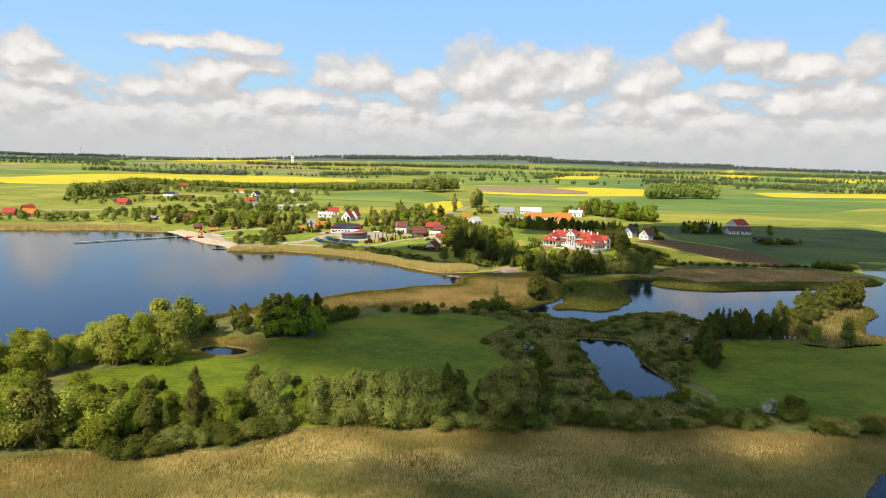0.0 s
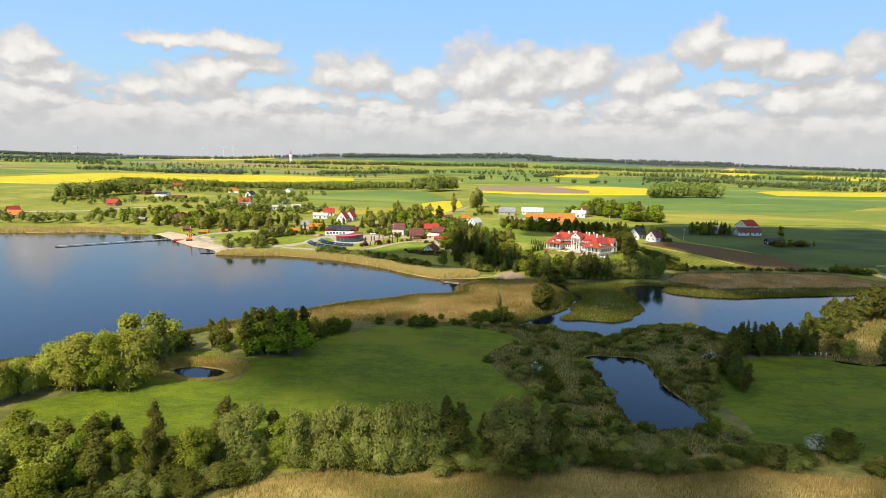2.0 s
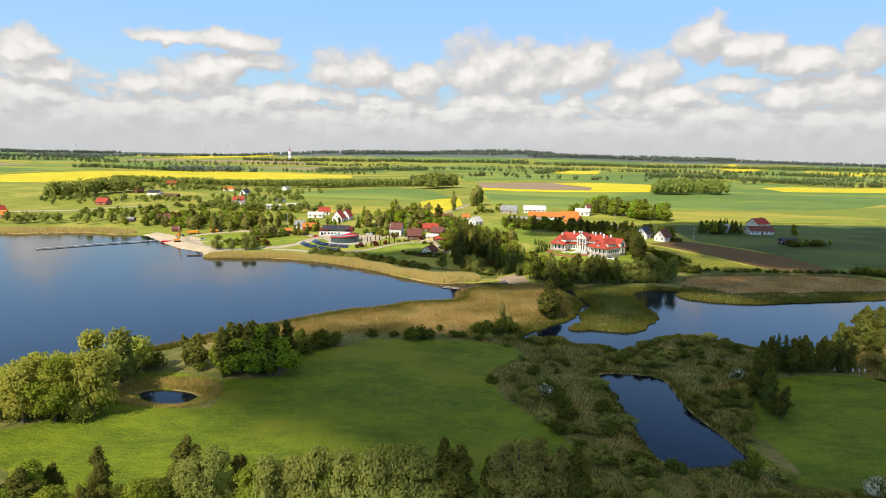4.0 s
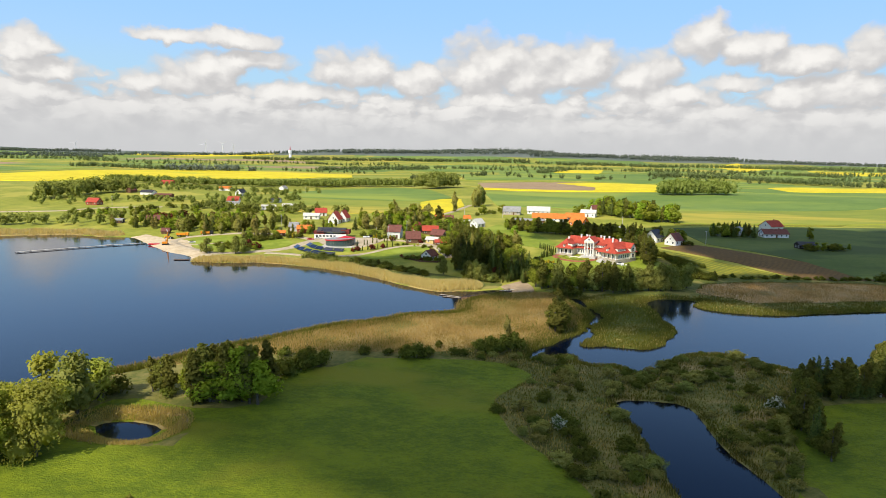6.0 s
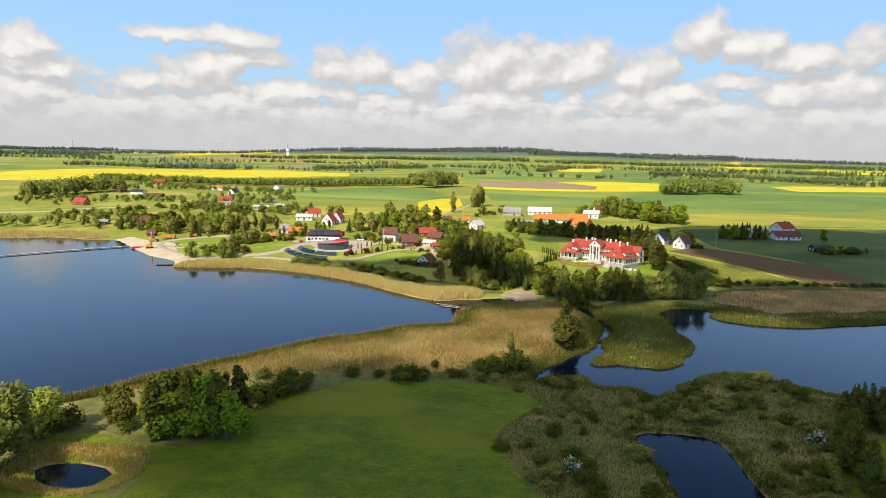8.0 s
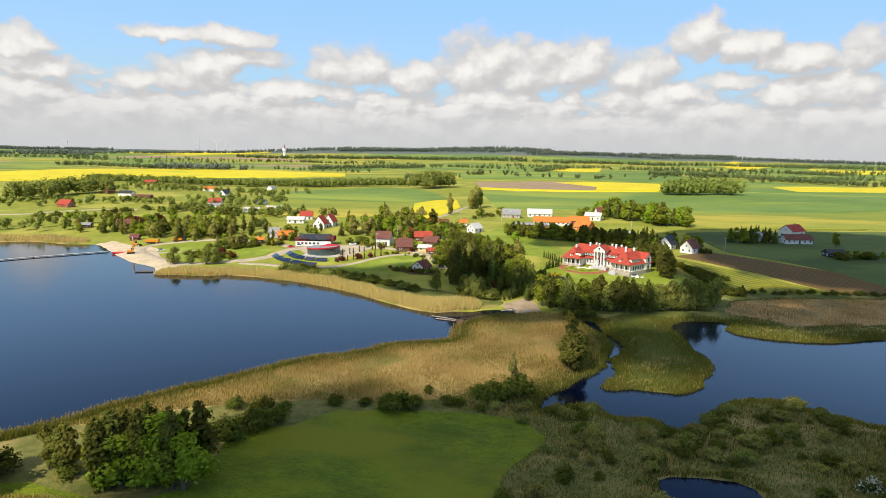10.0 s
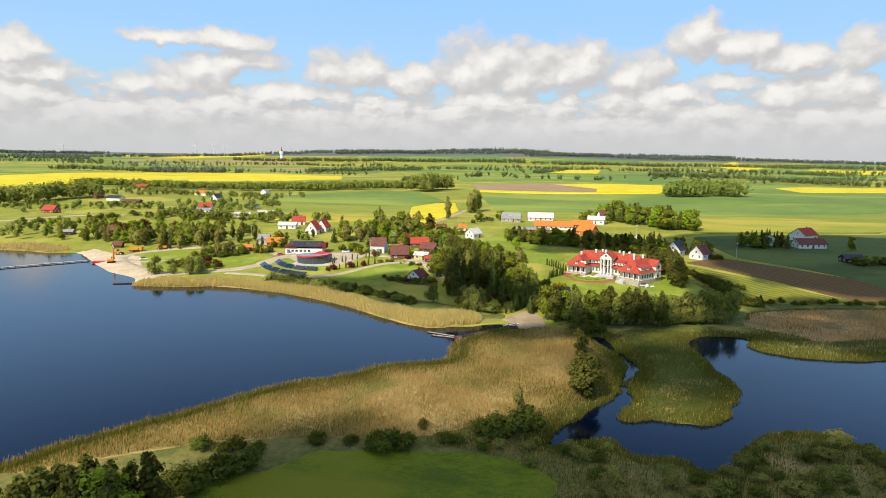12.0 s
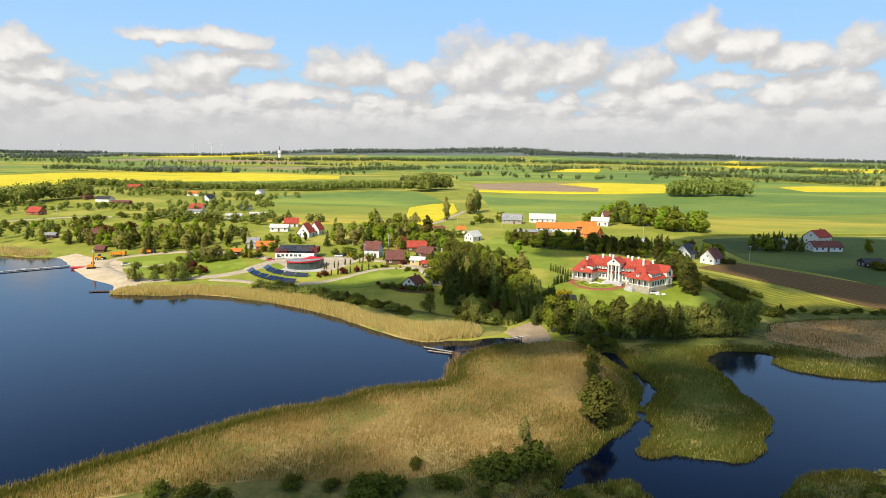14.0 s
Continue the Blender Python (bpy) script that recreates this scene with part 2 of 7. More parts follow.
M = dict(
    water=water_material(),
    pasture=surface("pasture", (0.178, 0.203, 0.02), (0.28, 0.288, 0.036), 0.06, 0.9, patch=(0.34, 0.315, 0.05), patch_scale=0.02),
    meadow=surface("meadow_grass", (0.09, 0.135, 0.004), (0.2, 0.25, 0.008), 0.09, 2.4, bump=0.5, patch=(0.215, 0.225, 0.012), patch_scale=0.035, patch_at=(0.5, 0.66), stretch=(0.6, 1, 1)),
    marsh=surface("marsh", (0.095, 0.11, 0.02), (0.22, 0.19, 0.052), 0.09, 0.8, bump=0.3, patch=(0.32, 0.24, 0.09), patch_scale=0.06, patch_at=(0.55, 0.66)),
    sedge=surface("sedge", (0.078, 0.098, 0.015), (0.14, 0.152, 0.028), 0.15, 1.5, bump=0.3, patch=(0.26, 0.23, 0.06), patch_scale=0.07),
    reedfloor=surface("reed_floor", (0.29, 0.21, 0.07), (0.43, 0.32, 0.12), 0.1, 2.0, bump=0.2, patch=(0.16, 0.165, 0.036), patch_scale=0.05, patch_at=(0.50, 0.62)),
    fore=surface("wet_grass", (0.3, 0.225, 0.06), (0.52, 0.385, 0.13), 0.05, 1.5, bump=0.3, patch=(0.16, 0.145, 0.03), patch_scale=0.045, patch_at=(0.44, 0.6), stretch=(0.6, 1, 1)),
    wheat=surface("young_wheat", (0.105, 0.175, 0.032), (0.16, 0.232, 0.042), 0.012, 0.2, patch=(0.25, 0.30, 0.04), patch_scale=0.009, patch_at=(0.48, 0.64), stretch=(0.4, 1, 1)),
    grassfield=surface("grass_field", (0.168, 0.21, 0.023), (0.25, 0.27, 0.033), 0.01, 0.2, patch=(0.40, 0.33, 0.045), patch_scale=0.012, patch_at=(0.46, 0.6), stretch=(0.35, 1, 1)),
    rape=surface("rape_bloom", (0.52, 0.42, 0.012), (0.66, 0.55, 0.02), 0.02, 0.4, patch=(0.42, 0.42, 0.03), patch_scale=0.01, patch_at=(0.58, 0.7)),
    raperow=surface("thin_rape", (0.10, 0.125, 0.012), (0.21, 0.20, 0.016), 0.06, 0.7, bump=0.3, patch=(0.12, 0.14, 0.013), patch_scale=0.05, patch_at=(0.46, 0.62), rows=(-47, 3.4, (0.27, 0.235, 0.016))),
    soil=surface("ploughed_soil", (0.115, 0.068, 0.018), (0.175, 0.105, 0.03), 0.02, 0.5, rows=(-42, 2.6, (0.09, 0.055, 0.016))),
    pale_soil=surface("dry_soil", (0.26, 0.18, 0.10), (0.34, 0.24, 0.14), 0.01, 0.3),
    tanfloor=surface("tan_litter", (0.38, 0.255, 0.115), (0.52, 0.36, 0.175), 0.1, 2.0, bump=0.2, patch=(0.2, 0.165, 0.065), patch_scale=0.05),
    darkgreen=surface("dark_crop", (0.078, 0.118, 0.022), (0.12, 0.155, 0.03), 0.02, 0.6, patch=(0.065, 0.095, 0.02), patch_scale=0.03, stretch=(0.5, 1, 1)),
    sand=surface("sand", (0.44, 0.345, 0.215), (0.60, 0.49, 0.33), 0.15, 2.0),
    wetsand=surface("brown_sand", (0.27, 0.20, 0.12), (0.40, 0.30, 0.19), 0.2, 2.0),
    gravel=surface("gravel", (0.34, 0.275, 0.185), (0.48, 0.405, 0.29), 0.3, 3.0),
    lawn=surface("lawn", (0.15, 0.205, 0.015), (0.225, 0.27, 0.024), 0.12, 1.5, patch=(0.25, 0.30, 0.036), patch_scale=0.05),
    bark=surface("bark", (0.06, 0.05, 0.035), (0.16, 0.14, 0.11), 2.0, 9.0),
    white=surface("white_render", (0.66, 0.65, 0.60), (0.80, 0.79, 0.75), 0.6, 4.0, rough=0.8),
    cream=surface("cream_render", (0.72, 0.66, 0.52), (0.82, 0.77, 0.64), 0.6, 4.0, rough=0.8),
    plinth=surface("stone_plinth", (0.34, 0.29, 0.22), (0.48, 0.42, 0.33), 1.2, 5.0),
    redroof=surface("red_tiles", (0.30, 0.042, 0.024), (0.43, 0.07, 0.04), 0.7, 4.0, rough=0.7),
    orange=surface("orange_tiles", (0.52, 0.13, 0.025), (0.68, 0.21, 0.04), 0.7, 4.0, rough=0.7),
    brownroof=surface("brown_tiles", (0.11, 0.038, 0.03), (0.19, 0.075, 0.055), 0.7, 4.0, rough=0.7),
    greyroof=surface("grey_sheet", (0.20, 0.20, 0.20), (0.33, 0.33, 0.32), 0.5, 3.0, rough=0.5),
    paleroof=surface("pale_sheet", (0.48, 0.46, 0.42), (0.62, 0.60, 0.55), 0.5, 3.0, rough=0.5),
    darkroof=surface("dark_tiles", (0.025, 0.026, 0.032), (0.06, 0.062, 0.07), 0.7, 4.0, rough=0.5),
    brick=surface("brick", (0.24, 0.075, 0.04), (0.36, 0.13, 0.07), 1.0, 5.0),
    wood=surface("brown_timber", (0.10, 0.055, 0.03), (0.19, 0.11, 0.06), 1.5, 6.0),
    darkwood=surface("dark_timber", (0.035, 0.026, 0.022), (0.08, 0.06, 0.05), 1.5, 6.0),
    yellowwall=surface("yellow_render", (0.55, 0.42, 0.16), (0.66, 0.52, 0.22), 0.6, 4.0),
    concrete=surface("concrete", (0.40, 0.385, 0.36), (0.54, 0.52, 0.49), 0.6, 4.0),
    frame=surface("white_frame", (0.74, 0.74, 0.72), (0.82, 0.82, 0.8), 1.0, 5.0, rough=0.4),
    redpaint=surface("red_cladding", (0.42, 0.02, 0.03), (0.54, 0.035, 0.045), 0.6, 4.0, rough=0.4),
    cladding=surface("red_brown_boards", (0.12, 0.025, 0.02), (0.20, 0.045, 0.035), 0.8, 5.0),
    machine=surface("orange_enamel", (0.62, 0.22, 0.02), (0.74, 0.30, 0.03), 0.8, 5.0, rough=0.4),
    rubber=surface("rubber", (0.015, 0.015, 0.015), (0.04, 0.04, 0.04), 1.0, 6.0),
    steel=surface("white_steel", (0.70, 0.71, 0.72), (0.82, 0.83, 0.84), 0.5, 3.0, rough=0.4),
    pane=glass_material("window_glass", (0.03, 0.035, 0.04)),
    glass=glass_material("curtain_glass", (0.06, 0.09, 0.088)),
    turbine=surface("turbine_paint", (0.52, 0.54, 0.56), (0.6, 0.62, 0.64), 0.5, 3.0, rough=0.5),
    mullion=surface("grey_mullion", (0.16, 0.165, 0.17), (0.24, 0.245, 0.25), 1.0, 5.0, rough=0.4),
    solar=glass_material("solar_cells", (0.012, 0.018, 0.05)),
    willow=foliage("willow_leaves", (0.3, 0.31, 0.048), (0.47, 0.47, 0.1), 0.45),
    silver=foliage("silver_leaves", (0.19, 0.208, 0.046), (0.32, 0.328, 0.09), 0.45),
    broad=foliage("broad_leaves", (0.175, 0.208, 0.022), (0.32, 0.352, 0.05), 0.45),
    alder=foliage("alder_leaves", (0.115, 0.12, 0.024), (0.215, 0.21, 0.046), 0.45),
    olive=foliage("olive_leaves", (0.265, 0.246, 0.062), (0.396, 0.356, 0.110), 0.45),
    fir=foliage("fir_needles", (0.08, 0.105, 0.024), (0.16, 0.185, 0.045), 0.25),
    bush=foliage("bush_leaves", (0.095, 0.112, 0.018), (0.195, 0.205, 0.04), 0.45),
    bright=foliage("bright_leaves", (0.21, 0.28, 0.022), (0.35, 0.44, 0.048), 0.45),
    golden=foliage("golden_leaves", (0.40, 0.30, 0.02), (0.55, 0.42, 0.04)),
    copper=foliage("copper_leaves", (0.10, 0.03, 0.02), (0.20, 0.06, 0.035)),
    blossom=foliage("may_blossom", (0.07, 0.10, 0.02), (0.16, 0.19, 0.05), 0.3, 0.2, (0.66, 0.66, 0.56)),
    reed=foliage("reed_stems", (0.44, 0.315, 0.12), (0.60, 0.45, 0.19), 0.5, patch=(0.36, 0.27, 0.09)),
    youngreed=foliage("young_reed", (0.20, 0.185, 0.05), (0.31, 0.275, 0.085), 0.5, patch=(0.15, 0.15, 0.035)),
    tanreed=foliage("tan_reed_stems", (0.52, 0.345, 0.15), (0.66, 0.455, 0.215), 0.5, patch=(0.38, 0.275, 0.12)),
    palereed=foliage("pale_reed_stems", (0.52, 0.41, 0.185), (0.66, 0.53, 0.27), 0.5),
    greenreed=foliage("green_reed", (0.105, 0.112, 0.02), (0.205, 0.19, 0.042), 0.5, patch=(0.15, 0.135, 0.032)),
    # distance haze is painted into this leaf colour, greyer than the copse
    farwood=foliage("hazed_leaves", (0.11, 0.14, 0.06), (0.18, 0.21, 0.08), 0.3),
    copse=foliage("copse_leaves", (0.165, 0.198, 0.042), (0.29, 0.32, 0.08), 0.3),
    # pale blue-green: the colour carries the haze over the horizon ground
    forest=surface("hazed_forest", (0.105, 0.13, 0.115), (0.15, 0.175, 0.145), 0.004, 0.03, bump=6.0),
    cloud=surface("cloud_vapour", (0.80, 0.80, 0.80), (0.88, 0.88, 0.88), 0.01, 0.05, rough=1.0),
    # conifers lightened and blued to paint in distance haze
    darkfar=foliage("hazed_needles", (0.11, 0.137, 0.112), (0.165, 0.19, 0.145), 0.2),
)


def shading_cloud(name, heaps, label, high=420):
    """An unseen cumulus added between the sun and the land; heaps are where its shade falls: x, y, half length, half
    width.
    """
    lift = SUN * (high / SUN.z)
    r = random.Random(len(heaps) * 7 + int(heaps[0][0]))
    bm = bmesh.new()
    for x, y, rx, ry in heaps:
        for i in range(15):
            a, q = r.uniform(0, 2 * math.pi), math.sqrt(r.uniform(0, 1)) * 0.72
            s = r.uniform(0.28, 0.5)
            m = Matrix.Translation((x + lift.x + rx * q * math.cos(a), y + lift.y + ry * q * math.sin(a), lift.z + r.uniform(0, 14))) @ Matrix.Diagonal((rx * s, ry * s, min(rx, ry) * s * 0.5, 1))
            got = bmesh.ops.create_icosphere(bm, subdivisions=2, radius=1, matrix=m)
            for v in got["verts"]:
                v.co += Vector(noise.noise_vector(v.co * 0.06)) * 5
    me = bpy.data.meshes.new(name)
    bm.to_mesh(me)
    bm.free()
    me.materials.append(M["cloud"])
    me.polygons.foreach_set("use_smooth", [True] * len(me.polygons))
    tagged(new(name, me), label, "cloud", kind="structure")


# Clouds out of view, added and shaped only for the shade they cast.
shading_cloud("backdrop_cloud", ((25, 172, 66, 62), (-15, 171, 49, 43), (80, 150, 38, 44), (104, 158, 34, 40), (122, 138, 28, 30), (54, 262, 26, 24)), "unseen white cumulus added to shade the meadow", 900)
shading_cloud("backdrop_cloud", ((132, 320, 50, 30), (122, 298, 46, 20), (180, 322, 50, 32), (36, 298, 34, 12), (-62, 371, 24, 11), (-36, 360, 30, 16), (-15, 341, 27, 19), (12, 335, 26, 13)), "long unseen white cumulus added to shade the reed bed")
shading_cloud("backdrop_cloud", ((225, 445, 110, 84), (290, 480, 90, 60), (190, 418, 55, 46), (255, 400, 70, 46), (160, 402, 44, 34), (66, 458, 38, 18), (102, 368, 15, 30), (112, 456, 26, 10)), "broad unseen white cumulus added to shade the fields")
shading_cloud("backdrop_cloud", ((36, 84, 58, 27), (94, 92, 44, 27)), "small unseen white cumulus added to shade the near reeds", 700)

# ---- land ----
def smooth(a, b, v):
    t = np.clip((v - a) / (b - a), 0, 1)
    return t * t * (3 - 2 * t)


def height(x, y):
    """Height of the open land above the lake's level."""
    shore = np.interp(x, (-1000, -360, -237, -147, -68, 0, 68, 170, 450), (508, 485, 446, 390, 359, 322, 325, 338, 361))
    d = y - shore
    z = 0.9 + 5.0 * smooth(0, 79, d) + 7.0 * smooth(50, 300, d) + 6 * smooth(300, 1130, d) + 44 * smooth(900, 4600, d)
    z += smooth(90, 450, d) * (2.5 * np.sin(x / 192 + 1.3) * np.cos(y / 237 + 0.4) + 1.3 * np.sin(x / 71 + y / 103))
    z += smooth(3300, 4700, y) * (38 + 20 * np.cos((x - 200) / 900) + 5 * np.sin(x / 230))
    z += smooth(1000, 2500, d) * 5 * np.sin(x / 520 + 2) * np.cos(y / 640)
    return z

# Shorelines, as plans in metres.
LAKE = [(-118, 163), (-88, 195), (-80, 205), (-68, 219), (-59, 228), (-48, 241), (-31, 251), (-22, 260), (-7, 265), (-5.5, 275), (-4, 283),
        (3, 292.7), (12, 300), (18, 304.5), (7, 309.7), (0, 305.4), (-8, 304.6), (-16.7, 302), (-25, 307.6), (-36, 317.5), (-48, 330),
        (-63, 340.6), (-80, 351), (-101, 359), (-116, 362.5), (-125, 359), (-141, 358.4), (-150, 359), (-156, 374), (-179, 391), (-206, 419.4),
        (-230, 445), (-250, 444), (-278, 451), (-313, 438), (-352, 431), (-440, 425), (-560, 430), (-620, 300), (-540, 150), (-380, 100), (-220, 115), (-150, 138)]
TARN = [(14.5, 214), (17.4, 223.5), (24, 231.6), (30, 239), (36, 248), (41, 262), (42, 272), (40, 285), (38, 297), (43, 297), (45.6, 276), (47, 266), (43.3, 257),
        (40, 248), (39, 241), (33, 231.5), (34, 228.7), (40, 231), (45.5, 229.6), (50.3, 228), (57.7, 234), (61, 241), (67.6, 250.5), (66.3, 264), (67.2, 280.7),
        (67.8, 293), (78, 301), (92, 299), (87, 290), (93, 282), (109, 278), (130, 283), (152, 289), (180, 298)]
TARN_EAST = [(207, 312), (220, 330), (217, 347), (245, 362), (330, 350), (330, 240), (250, 190), (160, 190), (136, 202), (137, 210), (146, 224), (158, 238), (162, 250), (150, 253),
             (128, 241), (118, 228), (107, 216), (90, 212), (84, 215.6), (78, 220), (73, 225), (60, 222), (51, 211), (43, 206.6), (38.8, 212), (30.6, 211.5), (28, 219), (21, 217)]
POND = [(33, 185), (42, 187), (50, 184.6), (50.4, 173), (51, 155), (54, 138), (47, 136.5), (36.5, 136), (34.8, 153), (34.2, 171)]
POOL = [(-78.5, 159), (-78, 163.2), (-73, 164.6), (-63.5, 162.6), (-61, 159.5), (-62, 156), (-65.3, 153.8), (-70, 153.8), (-75.5, 156)]
DITCH = [(67, 89), (72.8, 99), (79, 103.5), (95, 102), (100, 88), (78, 82)]


def rounded(plan, step=3.0, rough=0.0, seed=0):
    """A plan's outline as a smooth curve with an uneven edge."""
    p = np.array(plan, float)
    out = []
    n = len(p)
    for i in range(n):
        a, b, c, d = p[i - 1], p[i], p[(i + 1) % n], p[(i + 2) % n]
        m = max(1, int(np.hypot(*(c - b)) / step))
        for j in range(m):
            t = j / m
            out.append(0.5 * ((2 * b) + (c - a) * t + (2 * a - 5 * b + 4 * c - d) * t * t + (3 * b - a - 3 * c + d) * t ** 3))
    out = np.array(out)
    if rough:
        for i, (x, y) in enumerate(out):
            v = noise.noise_vector(Vector((x * 0.13 + seed, y * 0.13, seed)))
            w = noise.noise_vector(Vector((x * 0.5 + seed, y * 0.5, seed + 5)))
            out[i] += rough * (np.array(v[:2]) + 0.5 * np.array(w[:2]))
    return out


def inside(poly, x, y):
    x, y = np.asarray(x, float), np.asarray(y, float)
    hit = np.zeros(x.shape, bool)
    for (x0, y0), (x1, y1) in zip(poly, np.roll(poly, -1, 0)):
        if y0 == y1:
            continue
        cross = (y0 > y) != (y1 > y)
        hit ^= cross & (x < (x1 - x0) * (y - y0) / (y1 - y0) + x0)
    return hit


def away(poly, x, y):
    """Distance to an outline, negative inside it."""
    x, y = np.asarray(x, float), np.asarray(y, float)
    best = np.full(x.shape, 1e9)
    for (x0, y0), (x1, y1) in zip(poly, np.roll(poly, -1, 0)):
        dx, dy = x1 - x0, y1 - y0
        t = np.clip(((x - x0) * dx + (y - y0) * dy) / (dx * dx + dy * dy + 1e-9), 0, 1)
        best = np.minimum(best, (x - x0 - t * dx) ** 2 + (y - y0 - t * dy) ** 2)
    best = np.sqrt(best)
    return np.where(inside(poly, x, y), -best, best)


SHORES = [rounded(s, 3.0, 1.1, i) for i, s in enumerate((LAKE, TARN + TARN_EAST, POND, POOL, DITCH))]


def shore_map():
    gx, gy = np.meshgrid(np.arange(-680, 361, 2.0), np.arange(60, 521, 2.0))
    d = np.full(gx.shape, 60.0)
    for s in SHORES:
        lo, hi = s.min(0) - 45, s.max(0) + 45
        near = (gx > lo[0]) & (gx < hi[0]) & (gy > lo[1]) & (gy < hi[1])
        d[near] = np.minimum(d[near], away(s, gx[near], gy[near]))
    return d


BANKS = shore_map()


def shore(x, y):
    """Distance from the nearest water's edge, negative in the water."""
    x, y = np.asarray(x, float), np.asarray(y, float)
    u, v = np.clip((x + 680) / 2, 0, BANKS.shape[1] - 1.001), np.clip((y - 60) / 2, 0, BANKS.shape[0] - 1.001)
    i, j = u.astype(int), v.astype(int)
    u, v = u - i, v - j
    d = (BANKS[j, i] * (1 - u) + BANKS[j, i + 1] * u) * (1 - v) + (BANKS[j + 1, i] * (1 - u) + BANKS[j + 1, i + 1] * u) * v
    return np.where((np.abs(x + 160) > 522) | (y < 60) | (y > 520), 60.0, d)


def bank(d):
    """Rise of the bank with the distance from the water."""
    return np.clip(0.22 * d, -1.6, 99) + np.maximum(d - 12, 0) ** 1.5


def ground(x, y):
    """Height of the ground, with the banks and beds of the waters."""
    x, y = np.asarray(x, float), np.asarray(y, float)
    return np.minimum(height(x, y), bank(shore(x, y)))


def gz(x, y):
    return float(ground(np.array([x]), np.array([y]))[0])


def mesh_from(name, verts, faces, mat, smooth_=False, normals=None):
    me = bpy.data.meshes.new(name)
    me.from_pydata([tuple(v) for v in verts], [], [tuple(f) for f in faces])
    me.materials.append(mat)
    if smooth_:
        me.polygons.foreach_set("use_smooth", [True] * len(me.polygons))
    me.update()
    if normals is not None:
        me.polygons.foreach_set("use_smooth", [True] * len(me.polygons))
        me.normals_split_custom_set_from_vertices(normals)
    return me


def steps(a, b, fine0, fine1, fine, grow):
    out = list(np.arange(fine0, fine1 + 0.01, fine))
    s, v = fine, fine1
    while v < b:
        s *= grow
        v += s
        out.append(min(v, b))
    s, v = fine, fine0
    while v > a:
        s *= grow
        v -= s
        out.insert(0, max(v, a))
    return np.array(out)


def build_ground():
    xs, ys = steps(-5200, 5200, -240, 200, 2.0, 1.07), steps(-900, 5300, 70, 440, 2.0, 1.06)
    gx, gy = np.meshgrid(xs, ys)
    z = ground(gx.ravel(), gy.ravel())
    w, h = len(xs), len(ys)
    i = np.arange(w * h).reshape(h, w)
    faces = np.stack([i[:-1, :-1], i[:-1, 1:], i[1:, 1:], i[1:, :-1]], -1).reshape(-1, 4)
    ob = new("ground", mesh_from("ground", np.stack([gx.ravel(), gy.ravel(), z], 1), faces.tolist(), M["pasture"], True))
    ob.data.materials.append(M["marsh"])
    low = np.stack([gx[:-1, :-1].ravel(), gy[:-1, :-1].ravel()], 1)
    wet = (low[:, 1] < 303) & (np.abs(low[:, 0] - 40) < 420) & (low[:, 1] > -300)
    # land past 3900 m wears the forest colour with haze painted in
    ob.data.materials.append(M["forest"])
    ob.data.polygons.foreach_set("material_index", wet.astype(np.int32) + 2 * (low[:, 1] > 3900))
    tagged(ob, "green pasture land rising gently from the lake to the horizon", "ground", kind="structure")


build_ground()


def build_water(name, plan, label, out=3.0):
    p = np.array(plan)
    t = np.roll(p, -1, 0) - np.roll(p, 1, 0)
    area = np.sum(p[:, 0] * np.roll(p[:, 1], -1) - np.roll(p[:, 0], -1) * p[:, 1])
    nrm = np.stack([t[:, 1], -t[:, 0]], 1) * np.sign(area)
    p = p + out * nrm / (np.hypot(nrm[:, 0], nrm[:, 1])[:, None] + 1e-9)
    from mathutils.geometry import delaunay_2d_cdt
    v, _, f, *_ = delaunay_2d_cdt([Vector(q) for q in p], [(i, (i + 1) % len(p)) for i in range(len(p))], [], 1, 1e-4)
    ob = new(name, mesh_from(name, [(q.x, q.y, 0.0) for q in v], f, M["water"]))
    tagged(ob, label, "water", kind="structure")


for name_, plan_, label_ in zip(("lake_water", "tarn_water", "pond_water", "pool_water", "ditch_water"), SHORES, (
        "wide blue lake with a calm surface", "dark blue reed-fringed tarn mirroring clouds", "long rectangular pond of dark water between scrub",
        "small round pool in the meadow with a straw-coloured rim", "dark ditch water beside the reeds")):
    build_water(name_, plan_, label_)


